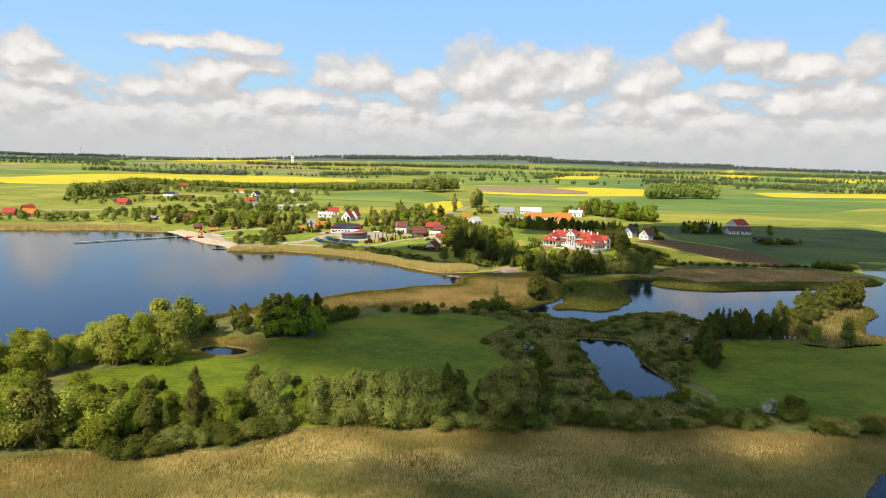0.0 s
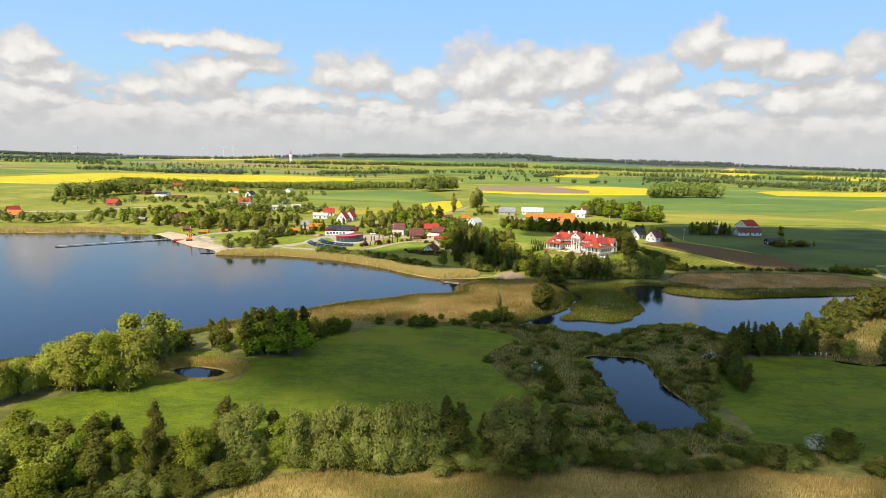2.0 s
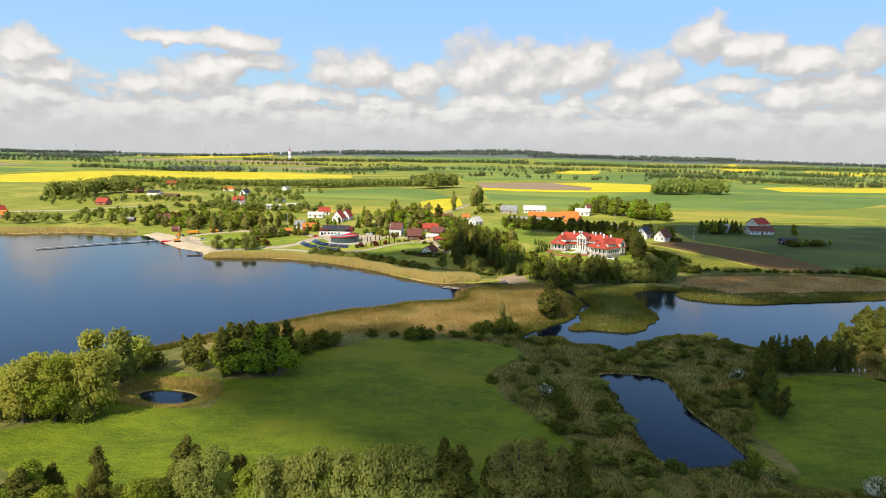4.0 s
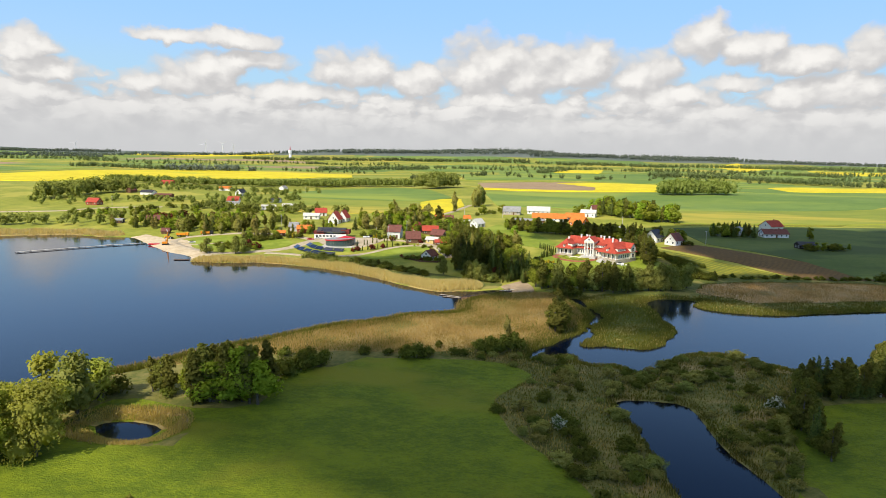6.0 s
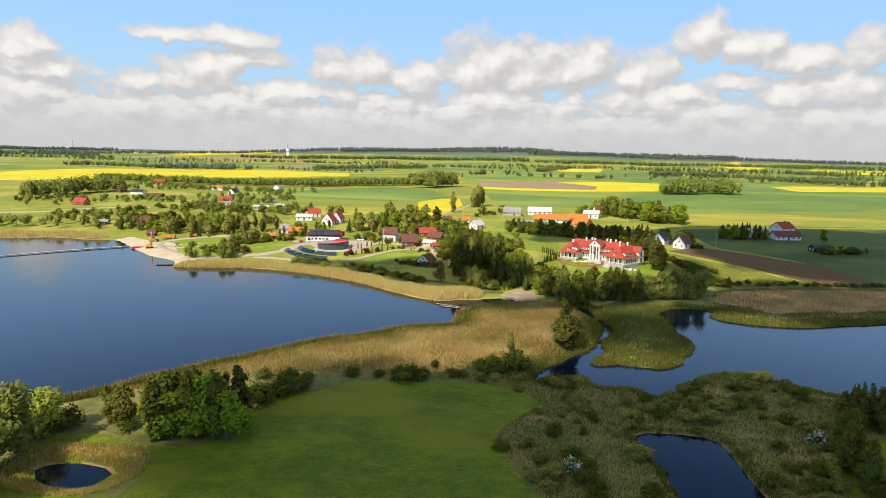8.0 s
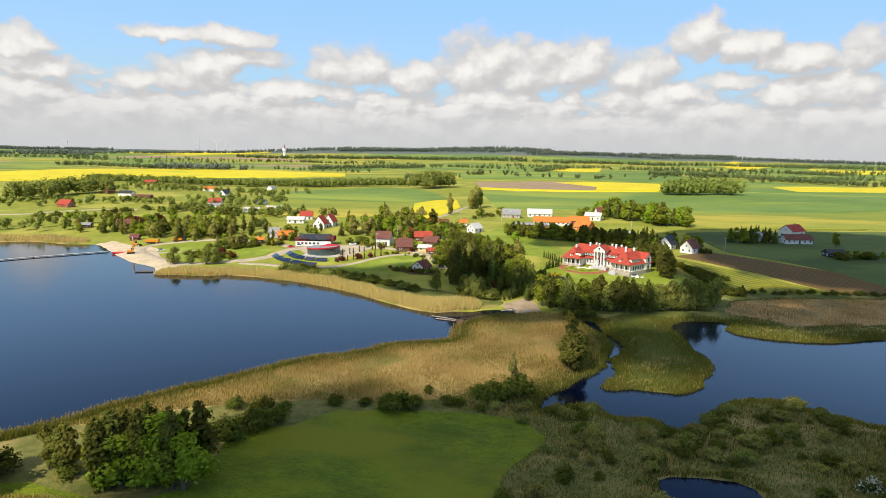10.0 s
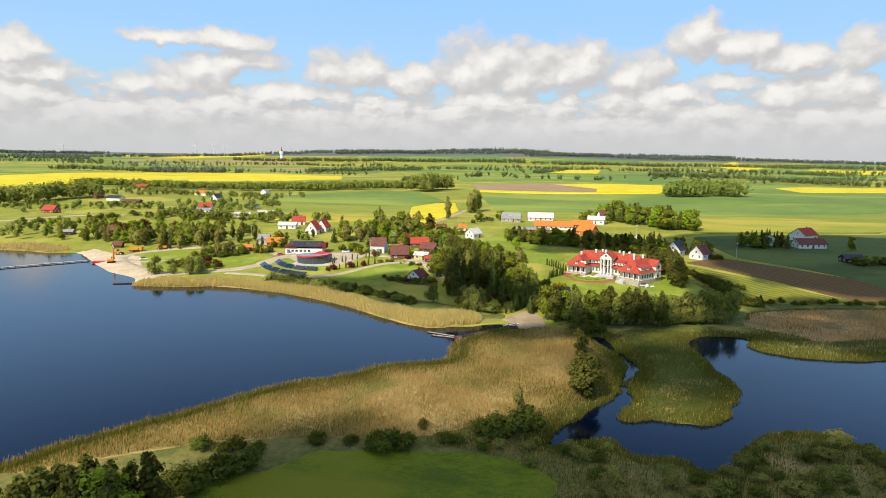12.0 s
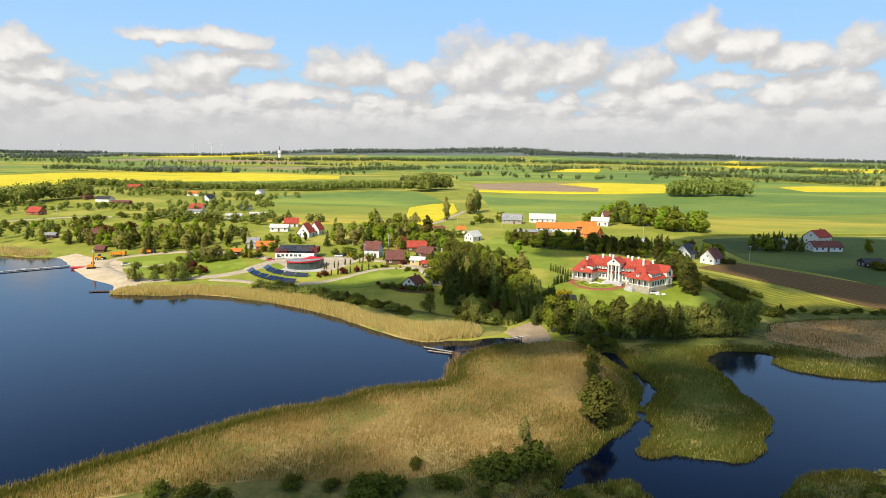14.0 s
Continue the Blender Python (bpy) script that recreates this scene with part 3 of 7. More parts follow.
def cover(name, plan, mat, label, lift=0.1, step=6.0, rough=0.8, category="field", curve=True):
    """A sheet of land cover that follows the ground."""
    from mathutils.geometry import delaunay_2d_cdt
    edge = rounded(plan, step, rough, len(name)) if curve else rounded(plan, step, rough, 3)
    x0, y0 = edge.min(0)
    x1, y1 = edge.max(0)
    gx, gy = np.meshgrid(np.arange(x0 + step / 2, x1, step), np.arange(y0 + step / 2, y1, step))
    gx, gy = gx.ravel(), gy.ravel()
    keep = away(edge, gx, gy) < -0.35 * step
    pts = [Vector(q) for q in edge] + [Vector((a, b)) for a, b in zip(gx[keep], gy[keep])]
    n = len(edge)
    v, _, f, *_ = delaunay_2d_cdt(pts, [(i, (i + 1) % n) for i in range(n)], [], 1, 1e-3)
    x, y = np.array([q.x for q in v]), np.array([q.y for q in v])
    verts, faces = np.stack([x, y, ground(x, y) + lift], 1).tolist(), [tuple(q) for q in f]
    # the rim slopes into the ground
    t = np.roll(edge, -1, 0) - np.roll(edge, 1, 0)
    turn = np.sign(np.sum(edge[:, 0] * np.roll(edge[:, 1], -1) - np.roll(edge[:, 0], -1) * edge[:, 1]))
    low = edge + 2.5 * lift * turn * np.stack([t[:, 1], -t[:, 0]], 1) / (np.hypot(t[:, 0], t[:, 1])[:, None] + 1e-9)
    base = len(verts)
    verts += np.column_stack([edge, ground(edge[:, 0], edge[:, 1]) + lift]).tolist()
    verts += np.column_stack([low, ground(low[:, 0], low[:, 1]) - lift - 0.15]).tolist()
    for i in range(n):
        j = (i + 1) % n
        q = (base + i, base + n + i, base + n + j, base + j)
        faces.append(q if turn > 0 else q[::-1])
    ob = new(name, mesh_from(name, verts, faces, mat, True))
    return tagged(ob, label, category, kind="structure")


MEADOW = [(-98, 131), (-84, 146), (-80, 172), (-61, 170), (-47, 173), (-48, 195), (-37, 200), (-29, 208), (2, 209), (15, 199), (5, 181), (8, 165), (16, 150),
          (22, 135), (16, 120), (-2, 112), (-33, 109), (-46, 108), (-65, 117), (-90, 126)]
MARSH = [(15, 199), (5, 181), (8, 165), (16, 150), (22, 135), (16, 116), (33, 116), (47, 123), (57, 117), (72, 125), (56, 130), (53, 140), (60, 155), (72, 182), (92, 212),
         (73, 227), (60, 224), (51, 213), (30, 214), (14, 216), (2, 224), (-10, 214), (2, 209)]
MEADOW_EAST = [(72, 182), (103, 189), (113, 183), (133, 190), (160, 150), (120, 118), (87, 118), (79, 118), (72, 125), (57, 130), (53, 140), (61, 155)]
REED_MID = [(-92, 197), (-78, 209), (-58, 228), (-39, 245), (-21, 259), (-6, 270), (-3, 282), (6, 294), (21, 302), (36, 300), (37, 285), (39, 264), (33, 249), (24, 236), (16, 226), (10, 224), (2, 223),
            (-13, 215), (-33, 214), (-47, 211), (-64, 205), (-80, 196)]
REED_BANK = [(-116, 362), (-104, 371), (-84, 366), (-64, 356), (-39, 334), (-19, 320), (0, 319), (2, 308), (-8, 305), (-16, 302), (-36, 317.5), (-63, 340.6), (-101, 359)]
REED_POINT = [(-151, 359), (-135, 369), (-117, 372), (-116, 362.5), (-125, 359), (-141, 358)]
REED_WEST = [(-352, 431), (-313, 438), (-278, 451), (-248, 445), (-240, 452), (-252, 461), (-285, 468), (-360, 452)]
REED_EAST = [(87, 290), (92, 302), (106, 332), (145, 342), (188, 343), (204, 326), (205, 313), (180, 298), (150, 288.5), (112, 278)]
TAN_EAST = [(95.5, 312), (100, 321), (112, 333), (150, 340.5), (188, 341.5), (202, 326), (203, 314), (172, 306.5), (140, 299.5), (115, 294.5), (103, 303)]
REED_FRONT = [(-120, 76), (-81, 89.5), (-63, 94.6), (-43, 97), (-35, 105), (-23, 111), (-13, 109), (4, 112), (17, 115), (33, 116), (47, 122), (57, 117), (67, 116), (79, 117), (115, 116),
              (125, 55), (0, 45), (-120, 50)]
SEDGE = [(44, 292), (47, 266), (43.5, 257), (40, 248), (39, 241), (33.5, 230), (40, 231), (50, 228.5), (57.5, 234), (61, 241), (67.5, 250.5), (66, 264), (67, 281), (68, 293), (72, 301), (56, 303)]

cover("marsh", MARSH, M["marsh"], "rough marsh of tussocks, scrub and dead grass between ponds", 0.06, 4, 1.5, "marsh")
cover("meadow", MEADOW, M["meadow"], "mown green meadow between tree belts and the lake", 0.12, 5, 1.2, "meadow")
cover("meadow_east", MEADOW_EAST, M["meadow"], "green meadow sloping to the tarn and conifers", 0.10, 5, 1.2, "meadow")
for n_, plan_ in enumerate((REED_MID, REED_BANK, REED_POINT, REED_WEST, REED_EAST, REED_FRONT)):
    cover("reed_ground", plan_, M["fore" if n_ == 5 else "sedge" if n_ == 4 else "reedfloor"], "straw-brown litter beneath standing dry reeds", 0.14, 4, 1.3, "reed bed")
cover("reed_ground", [(-122, 150), (-119, 162), (-108, 166), (-97, 158), (-100, 148), (-112, 144)], M["reedfloor"], "straw-coloured spit of reeds beside the lake", 0.14, 4, 1.0, "reed bed")
cover("reed_ground", TAN_EAST, M["tanfloor"], "tan litter beneath the dry reeds beyond the tarn", 0.24, 3, 3.5, "reed bed")
cover("field_margin", [(88, 325), (93, 350), (96, 384), (101, 384), (104, 363), (111, 351), (129, 347.5), (160, 349), (195, 352), (230, 358), (230, 349), (190, 344), (150, 341), (112, 334), (99, 321)], M["sedge"],
      "dark rough grass margin between crops and reeds", 0.15, 4, 1.2, "grass")
cover("marsh_bank", [(30, 308), (38, 299), (44, 296), (57, 304), (72, 302.5), (80, 303.5), (92, 303.5), (99, 320), (92, 325), (84, 317), (68, 312), (50, 311), (34, 312)], M["sedge"], "dark sedge bank below the trees", 0.16, 3, 1.0, "marsh")
# grass lying in shade here: the dark sedge colour paints that shade
cover("field_margin", [(-10, 307), (0, 308), (9, 312), (12, 319), (6, 326), (-8, 332), (-34, 347), (-62, 364), (-80, 369), (-64, 357.5), (-39, 335.5), (-19, 321.5), (0, 320), (2, 312)], M["sedge"], "grass strip behind the shore reeds, shade put into its dark colour", 0.17, 3, 0.8, "grass")
cover("sedge_ground", SEDGE, M["sedge"], "green sedge peninsula in the tarn", 0.12, 4, 0.8, "sedge")
cover("marsh_bank", [(103, 190), (107, 214), (118, 226), (128, 239), (150, 251), (160, 249), (156, 238), (144, 224), (136, 212), (135, 202), (146, 193), (133, 189.5), (113, 183)], M["marsh"],
      "tan marshy bank beside the tarn", 0.10, 4, 0.8, "marsh")
cover("pool_rim", [(-82, 158), (-80, 166), (-72, 168), (-61, 166), (-58, 160), (-64, 153), (-74, 153)], M["reedfloor"], "ring of dry grass round the pool", 0.16, 3, 0.9, "grass")
cover("beach", [(-151, 360), (-157, 373), (-179, 389), (-206, 417), (-232, 446), (-226, 453), (-203, 436), (-186, 430), (-178, 416), (-166, 398), (-153, 387), (-146, 376), (-147, 366)], M["sand"],
      "pale sandy beach on the lake shore", 0.16, 5, 0.8, "beach")
cover("small_beach", [(11, 313), (15, 319), (21.4, 326), (25, 313), (24, 302), (18, 301), (15, 306)], M["wetsand"], "small sandy landing beside the footbridge", 0.16, 3, 0.3, "beach")

# A patchwork of far fields.
mosaic = random.Random(21)
for row_, y_ in enumerate((1020, 1220, 1450, 1720, 2040, 2420, 2860, 3380)):
    deep_ = y_ * 0.17
    x_ = -1.05 * y_ - 250 + mosaic.uniform(0, 100)
    while x_ < 1.05 * y_ + 250:
        w_ = mosaic.uniform(0.16, 0.38) * y_
        skew_ = mosaic.uniform(-0.3, 0.3) * deep_
        mat_ = mosaic.choice(("wheat", "wheat", "grassfield", "wheat", "grassfield", "pasture", "wheat", "grassfield", "wheat", "rape" if x_ < -300 else "pasture", "pale_soil", "wheat"))
        plan_ = [(x_, y_ + mosaic.uniform(-15, 15)), (x_ + w_ * 0.97, y_ + mosaic.uniform(-15, 15)), (x_ + w_ * 0.97 + skew_, y_ + deep_ * 0.95), (x_ + skew_, y_ + deep_ * 0.95)]
        plan_ = [tuple(np.array(plan_[i]) * (1 - t) + np.array(plan_[(i + 1) % 4]) * t) for i in range(4) for t in (0.04, 0.5, 0.96)]
        cover("field", plan_, M[mat_], {"wheat": "far blue-green field of young wheat", "grassfield": "far light green grass field", "pasture": "far mottled green pasture",
                                        "rape": "far bright yellow rape field", "pale_soil": "far bare brown field"}[mat_], 0.10 + 0.0003 * y_, y_ * 0.035, 1.0, "field")
        x_ += w_

# Fields, each one sheet.
for name_, plan_, mat_, lab_ in (
    ("grass_field", [(-198, 712), (-172, 704), (-129, 706), (-62, 700), (-52, 600), (-41, 552), (-81, 572), (-114, 556), (-155, 570), (-185, 640)], "grassfield", "yellow-green grass field behind the village"),
    ("wheat_field", [(-240, 816), (-200, 880), (-117, 930), (-70, 905), (-45, 824), (-30, 764), (-60, 703), (-129, 708), (-195, 714)], "wheat", "domed field of young blue-green wheat"),
    ("rape_field", [(-900, 1261), (-753, 1633), (-302, 1508), (-250, 1268), (-430, 1230), (-573, 1180), (-574, 1010), (-640, 917), (-900, 1000)], "rape", "broad strip of yellow flowering rape"),
    ("rape_field", [(-60, 694), (-46, 742), (-20, 752), (-14, 653), (-24, 590), (-40, 548), (-52, 600)], "rape", "wedge of yellow rape beside the road"),
    ("ploughed_field", [(-2, 1141), (117, 1173), (187, 1050), (170, 985), (10, 1000)], "pale_soil", "pale brown bare field"),
    ("rape_field", [(112, 1133), (347, 1252), (268, 977), (9, 955), (10, 996), (175, 990), (187, 1050)], "rape", "yellow rape field next to bare soil"),
    ("rape_field", [(523, 1205), (782, 1335), (1000, 1330), (760, 1080), (509, 1087)], "rape", "yellow rape field beyond the copse"),
    ("wheat_field", [(9, 900), (255, 950), (594, 1040), (800, 1040), (400, 700), (200, 640), (110, 640), (20, 660)], "wheat", "wide young wheat field in sun"),
    ("grass_field", [(127, 652), (300, 760), (560, 860), (560, 640), (281, 548), (155, 531)], "grassfield", "yellow-green grass field in sun"),
    ("rape_field", [(149, 525), (172, 575), (226, 575), (300, 560), (281, 540), (200, 528)], "raperow", "thin strip of flowering rape"),
    ("dark_field", [(142, 507), (207, 526), (330, 540), (330, 400), (230, 360), (190, 352), (179, 387), (143, 435)], "darkgreen", "dark green field by the farm"),
    ("ploughed_field", [(108, 417), (133, 434), (155, 408), (179, 387), (195, 352), (160, 349), (140, 378), (122, 398)], "soil", "strip of dark ploughed soil"),
    ("rape_field", [(103, 413), (118, 395), (134, 376), (157, 353), (129, 349), (111, 351), (104, 363), (101, 384)], "raperow", "young rape plot coming into flower"),
    ("lawn_field", [(11, 398), (23, 413), (36, 402), (48, 420), (39, 464), (15, 502), (2, 470), (6, 430)], "lawn", "sunlit lawn beside the manor"),
    ("rape_field", [(-2300, 3900), (-1700, 4300), (-1300, 4100), (-1600, 3700)], "rape", "far yellow rape field"),
    ("rape_field", [(1423, 3152), (1585, 4000), (1250, 3500), (990, 2447)], "rape", "far yellow rape field"),
    ("rape_field", [(1349, 2707), (1800, 2850), (1650, 2500), (1220, 2215)], "rape", "far yellow rape field"),
    ("rape_field", [(250, 2138), (280, 2308), (480, 2500), (382, 2037)], "rape", "far pale yellow field"),
    ("rape_field", [(-1050, 3500), (-450, 3600), (-400, 3000), (-940, 3100)], "grassfield", "far pasture before the woods"),
    ("wheat_field", [(-60, 1600), (500, 1750), (700, 1450), (380, 1290), (-20, 1230)], "wheat", "far blue-green wheat"),
    ("wheat_field", [(-1250, 1500), (-900, 1560), (-1000, 1250), (-1300, 1000), (-720, 930), (-900, 700), (-1500, 900)], "wheat", "far blue-green wheat"),
    ("ploughed_field", [(-700, 2150), (-350, 2150), (-380, 1950), (-750, 2000)], "pale_soil", "far bare field"),
):
    far_ = plan_[0][1]
    plan_ = [tuple(np.array(a) * (1 - t) + np.array(b) * t) for a, b in zip(plan_, plan_[1:] + plan_[:1]) for t in (0.05, 0.5, 0.95)]
    cover(name_, plan_, M[mat_], lab_, 0.18 if far_ < 620 else 0.2 + 0.0007 * far_, max(5.0, far_ * 0.02), 1.0, "field")


# ---- parts ----


def link(name, me, parent, m=None, label=""):
    ob = new(name, me)
    ob.parent = parent
    if m is not None:
        ob.matrix_basis = m
    if label:
        ob["label"] = label
    return ob


def part(name, bm, mat, parent, label=""):
    me = bpy.data.meshes.new(name)
    bm.to_mesh(me)
    bm.free()
    me.materials.append(mat)
    return link(name, me, parent, None, label)


def box(bm, x0, x1, y0, y1, z0, z1, bevel=0.0):
    m = Matrix.Translation(((x0 + x1) / 2, (y0 + y1) / 2, (z0 + z1) / 2)) @ Matrix.Diagonal((x1 - x0, y1 - y0, z1 - z0, 1))
    got = bmesh.ops.create_cube(bm, size=1, matrix=m)
    if bevel:
        edges = {e for v in got["verts"] for e in v.link_edges}
        bmesh.ops.bevel(bm, geom=list(edges), offset=bevel, segments=1, affect="EDGES")
    return bm


def boxes(*rows):
    bm = bmesh.new()
    for r in rows:
        box(bm, *r)
    return bm


def tube(bm, a, b, r0, r1, sides=8):
    a, b = Vector(a), Vector(b)
    q = (b - a).to_track_quat("Z", "Y").to_matrix()
    rings = []
    for p, r in ((a, r0), (b, r1)):
        rings.append([bm.verts.new(p + q @ Vector((r * math.cos(t), r * math.sin(t), 0))) for t in (2 * math.pi * i / sides for i in range(sides))])
    for i in range(sides):
        j = (i + 1) % sides
        bm.faces.new((rings[0][i], rings[0][j], rings[1][j], rings[1][i]))
    bm.faces.new(rings[0][::-1])
    bm.faces.new(rings[1])
    return bm


def poly(bm, *faces):
    """Faces from corner lists; shared corners are merged."""
    for f in faces:
        bm.faces.new([bm.verts.new(v) for v in f])
    bmesh.ops.remove_doubles(bm, verts=bm.verts, dist=1e-4)
    return bm


def thing(name, x, y, rz=0.0, label="", category="", group="", z=None, scale=(1, 1, 1)):
    ob = new(name)
    ob.empty_display_size = 0.2
    ob.matrix_basis = Matrix.LocRotScale((x, y, gz(x, y) if z is None else z), Euler((0, 0, radians(rz))), scale)
    return tagged(ob, label, category, group)


# ---- trees ----
# kind: leaf, blobs (x, y, z, rx, rz) for a tree 10 m high, trunk radius, spray size
rng = np.random.default_rng(5)


def sprays(blobs, count, size, droop=0.0):
    """Leaf sprays over the outside of a set of rounded masses."""
    area = np.array([b[3] * b[3] + 2 * b[3] * b[4] for b in blobs])
    verts, faces, normals = [], [], []
    middle = np.mean([b[:3] for b in blobs], 0)
    for b, n in zip(blobs, np.maximum(4, (count * area / area.sum()).astype(int))):
        d = rng.normal(size=(n, 3))
        d /= np.linalg.norm(d, axis=1)[:, None]
        d[:, 2] = np.where(d[:, 2] < -0.5, -d[:, 2], d[:, 2])
        rad = rng.uniform(0.6, 1.15, n) + 0.12 * np.sin(d[:, 0] * 7 + b[0] * 3) * np.cos(d[:, 1] * 6 + b[2])
        c = np.array(b[:3]) + d * rad[:, None] * np.array((b[3], b[3], b[4]))
        nrm = d + rng.normal(size=(n, 3)) * 0.5 + np.array((0, 0, 0.25))
        nrm /= np.linalg.norm(nrm, axis=1)[:, None]
        u = np.cross(nrm, rng.normal(size=(n, 3)))
        u /= np.linalg.norm(u, axis=1)[:, None]
        w = np.cross(nrm, u)
        s = size * rng.uniform(0.55, 1.25, n)[:, None]
        base = len(verts)
        dr = np.array((0, 0, -droop)) * s
        quad = np.stack([c - u * s * 0.5 - w * s * 0.32, c + u * s * 0.55 - w * s * 0.2 + dr, c + u * s * 0.35 + w * s * 0.5 + dr, c - u * s * 0.45 + w * s * 0.36], 1)
        verts.extend(quad.reshape(-1, 3).tolist())
        out = c - middle
        out /= np.linalg.norm(out, axis=1)[:, None] + 1e-6
        soft = 0.35 * d + 0.6 * out + 0.3 * nrm + np.array((0, 0, 0.3))
        normals.extend(np.repeat(soft / np.linalg.norm(soft, axis=1)[:, None], 4, 0).tolist())
        faces.extend((base + 4 * i, base + 4 * i + 1, base + 4 * i + 2, base + 4 * i + 3) for i in range(n))
    return verts, faces, normals


def ball(fine):
    bm = bmesh.new()
    bmesh.ops.create_icosphere(bm, subdivisions=fine, radius=1)
    bm.verts.index_update()
    out = np.array([v.co[:] for v in bm.verts]), [tuple(v.index for v in f.verts) for f in bm.faces]
    bm.free()
    return out


BALL = ball(1)
GEM = np.array(((1, 0, 0), (-1, 0, 0), (0, 1, 0), (0, -1, 0), (0, 0, 1), (0, 0, -1)), float), [(0, 2, 4), (2, 1, 4), (1, 3, 4), (3, 0, 4), (2, 0, 5), (1, 2, 5), (3, 1, 5), (0, 3, 5)]


def core(blobs, fill=0.72, shape=BALL):
    """The dense inside of a crown."""
    verts, faces, normals = [], [], []
    for b in blobs:
        base = len(verts)
        normals.extend(shape[0].tolist())
        k = fill * (1 + rng.uniform(-0.16, 0.16, len(shape[0])))
        verts.extend((np.array(b[:3]) + shape[0] * k[:, None] * np.array((b[3], b[3], b[4]))).tolist())
        faces.extend(tuple(base + i for i in f) for f in shape[1])
    return verts, faces, normals


def masses(kind, r):
    """The masses of a crown on a tree 10 m high."""
    u = r.uniform
    if kind == "willow":
        return [(u(-1.9, 1.9), u(-1.9, 1.9), u(1.8, 4.2), u(1.6, 2.3), u(1.7, 2.4)) for _ in range(7)] + [(u(-1, 1), u(-1, 1), u(6, 7.6), u(1.5, 2.1), u(1.5, 2.2)) for _ in range(5)]
    if kind == "broad":
        return [(u(-1.7, 1.7), u(-1.7, 1.7), u(1.5, 5.4), u(1.4, 2.1), u(1.4, 2.0)) for _ in range(9)] + [(u(-0.9, 0.9), u(-0.9, 0.9), u(7, 8.4), u(1.1, 1.6), u(1.2, 1.6)) for _ in range(4)]
    if kind == "tall":
        return [(u(-1, 1) * w * 0.5, u(-1, 1) * w * 0.5, z + u(-0.3, 0.3), w * u(0.6, 0.85), u(0.9, 1.3)) for z, w in ((z, 0.35 + 1.75 * math.sin(math.pi * (z / 10.4) ** 0.85)) for z in np.linspace(1.3, 9.0, 13))]
    if kind == "fir":
        return [(u(-0.15, 0.15), u(-0.15, 0.15), z, 0.25 + (9.9 - z) * 0.235, 0.75) for z in np.arange(1.0, 9.9, 0.95)]
    if kind == "pillar":
        return [(u(-0.2, 0.2), u(-0.2, 0.2), z, 1.25 * (1 - (max(z - 5, 0) / 6.2) ** 2), 1.4) for z in (1.2, 3.0, 4.8, 6.6, 8.4)]
    return [(u(-1.6, 1.6), u(-1.6, 1.6), u(1.0, 2.2), u(1.1, 1.8), u(1.0, 1.6)) for _ in range(6)] + [(u(-0.6, 0.6), u(-0.6, 0.6), 2.6, 1.2, 1.2)]


def lumps(blobs, r, n):
    """Each mass of a crown broken into smaller leafy lumps."""
    out = []
    for x, y, z, a, b in blobs:
        for _ in range(n):
            d = Vector((r.gauss(0, 1), r.gauss(0, 1), r.gauss(0.25, 0.9))).normalized()
            k = r.uniform(0.5, 0.92)
            f = r.uniform(0.2, 0.42)
            out.append((x + d.x * a * k, y + d.y * a * k, z + d.z * b * k, a * f, b * f))
    return out


STOCK = {}


def stock(kind, leaf, detail, n):
    """Trunk and crown meshes of a kind of tree, shared between its trees."""
    key = kind, leaf, detail, n
    if key in STOCK:
        return STOCK[key]
    r = random.Random(sum(map(ord, kind + leaf)) * 7 + n)
    blobs = masses(kind, r)
    count, size = {"near": (8200, 0.25), "mid": (1900, 0.47), "far": (800, 0.76)}[detail]
    if kind == "bush":
        count, size = count * 0.45, size * 0.75
    if kind in ("fir", "pillar"):
        count, size = count * 0.7, size * 0.85
    fine = blobs if kind in ("fir", "pillar") or detail == "far" else lumps(blobs, r, {"near": 17, "mid": 12}[detail])
    if fine is not blobs:
        fine = fine + blobs
    v, f, nn = sprays(fine, count, size, 0.5 if kind == "willow" else 0.2)
    v2, f2, n2 = core(blobs, 0.6 if kind == "fir" else 0.62, BALL if detail == "near" else GEM)
    f2 = [tuple(len(v) + i for i in q) for q in f2]
    crown = mesh_from("crown", v + v2, f + f2, M[leaf], True, nn + n2)
    bm = bmesh.new()
    top = 9.0 if kind in ("tall", "fir", "pillar") else 6.0 if kind != "bush" else 2.0
    tr = 0.28 if kind != "bush" else 0.12
    lean = Vector((r.uniform(-0.3, 0.3), r.uniform(-0.3, 0.3), top * 0.5))
    sides = 7 if detail == "near" else 5
    tube(bm, (0, 0, -0.4), lean, tr, tr * 0.7, sides)
    tube(bm, lean, (lean.x * 1.5, lean.y * 1.5, top), tr * 0.7, tr * 0.25, sides)
    if kind not in ("fir", "pillar"):
        for b in blobs[: 7 if detail == "near" else 3]:
            tube(bm, lean * r.uniform(0.5, 0.95), (b[0], b[1], b[2]), tr * 0.4, tr * 0.12, 5)
    trunk = bpy.data.meshes.new("trunk")
    bm.to_mesh(trunk)
    bm.free()
    trunk.materials.append(M["bark"])
    STOCK[key] = trunk, crown
    return STOCK[key]


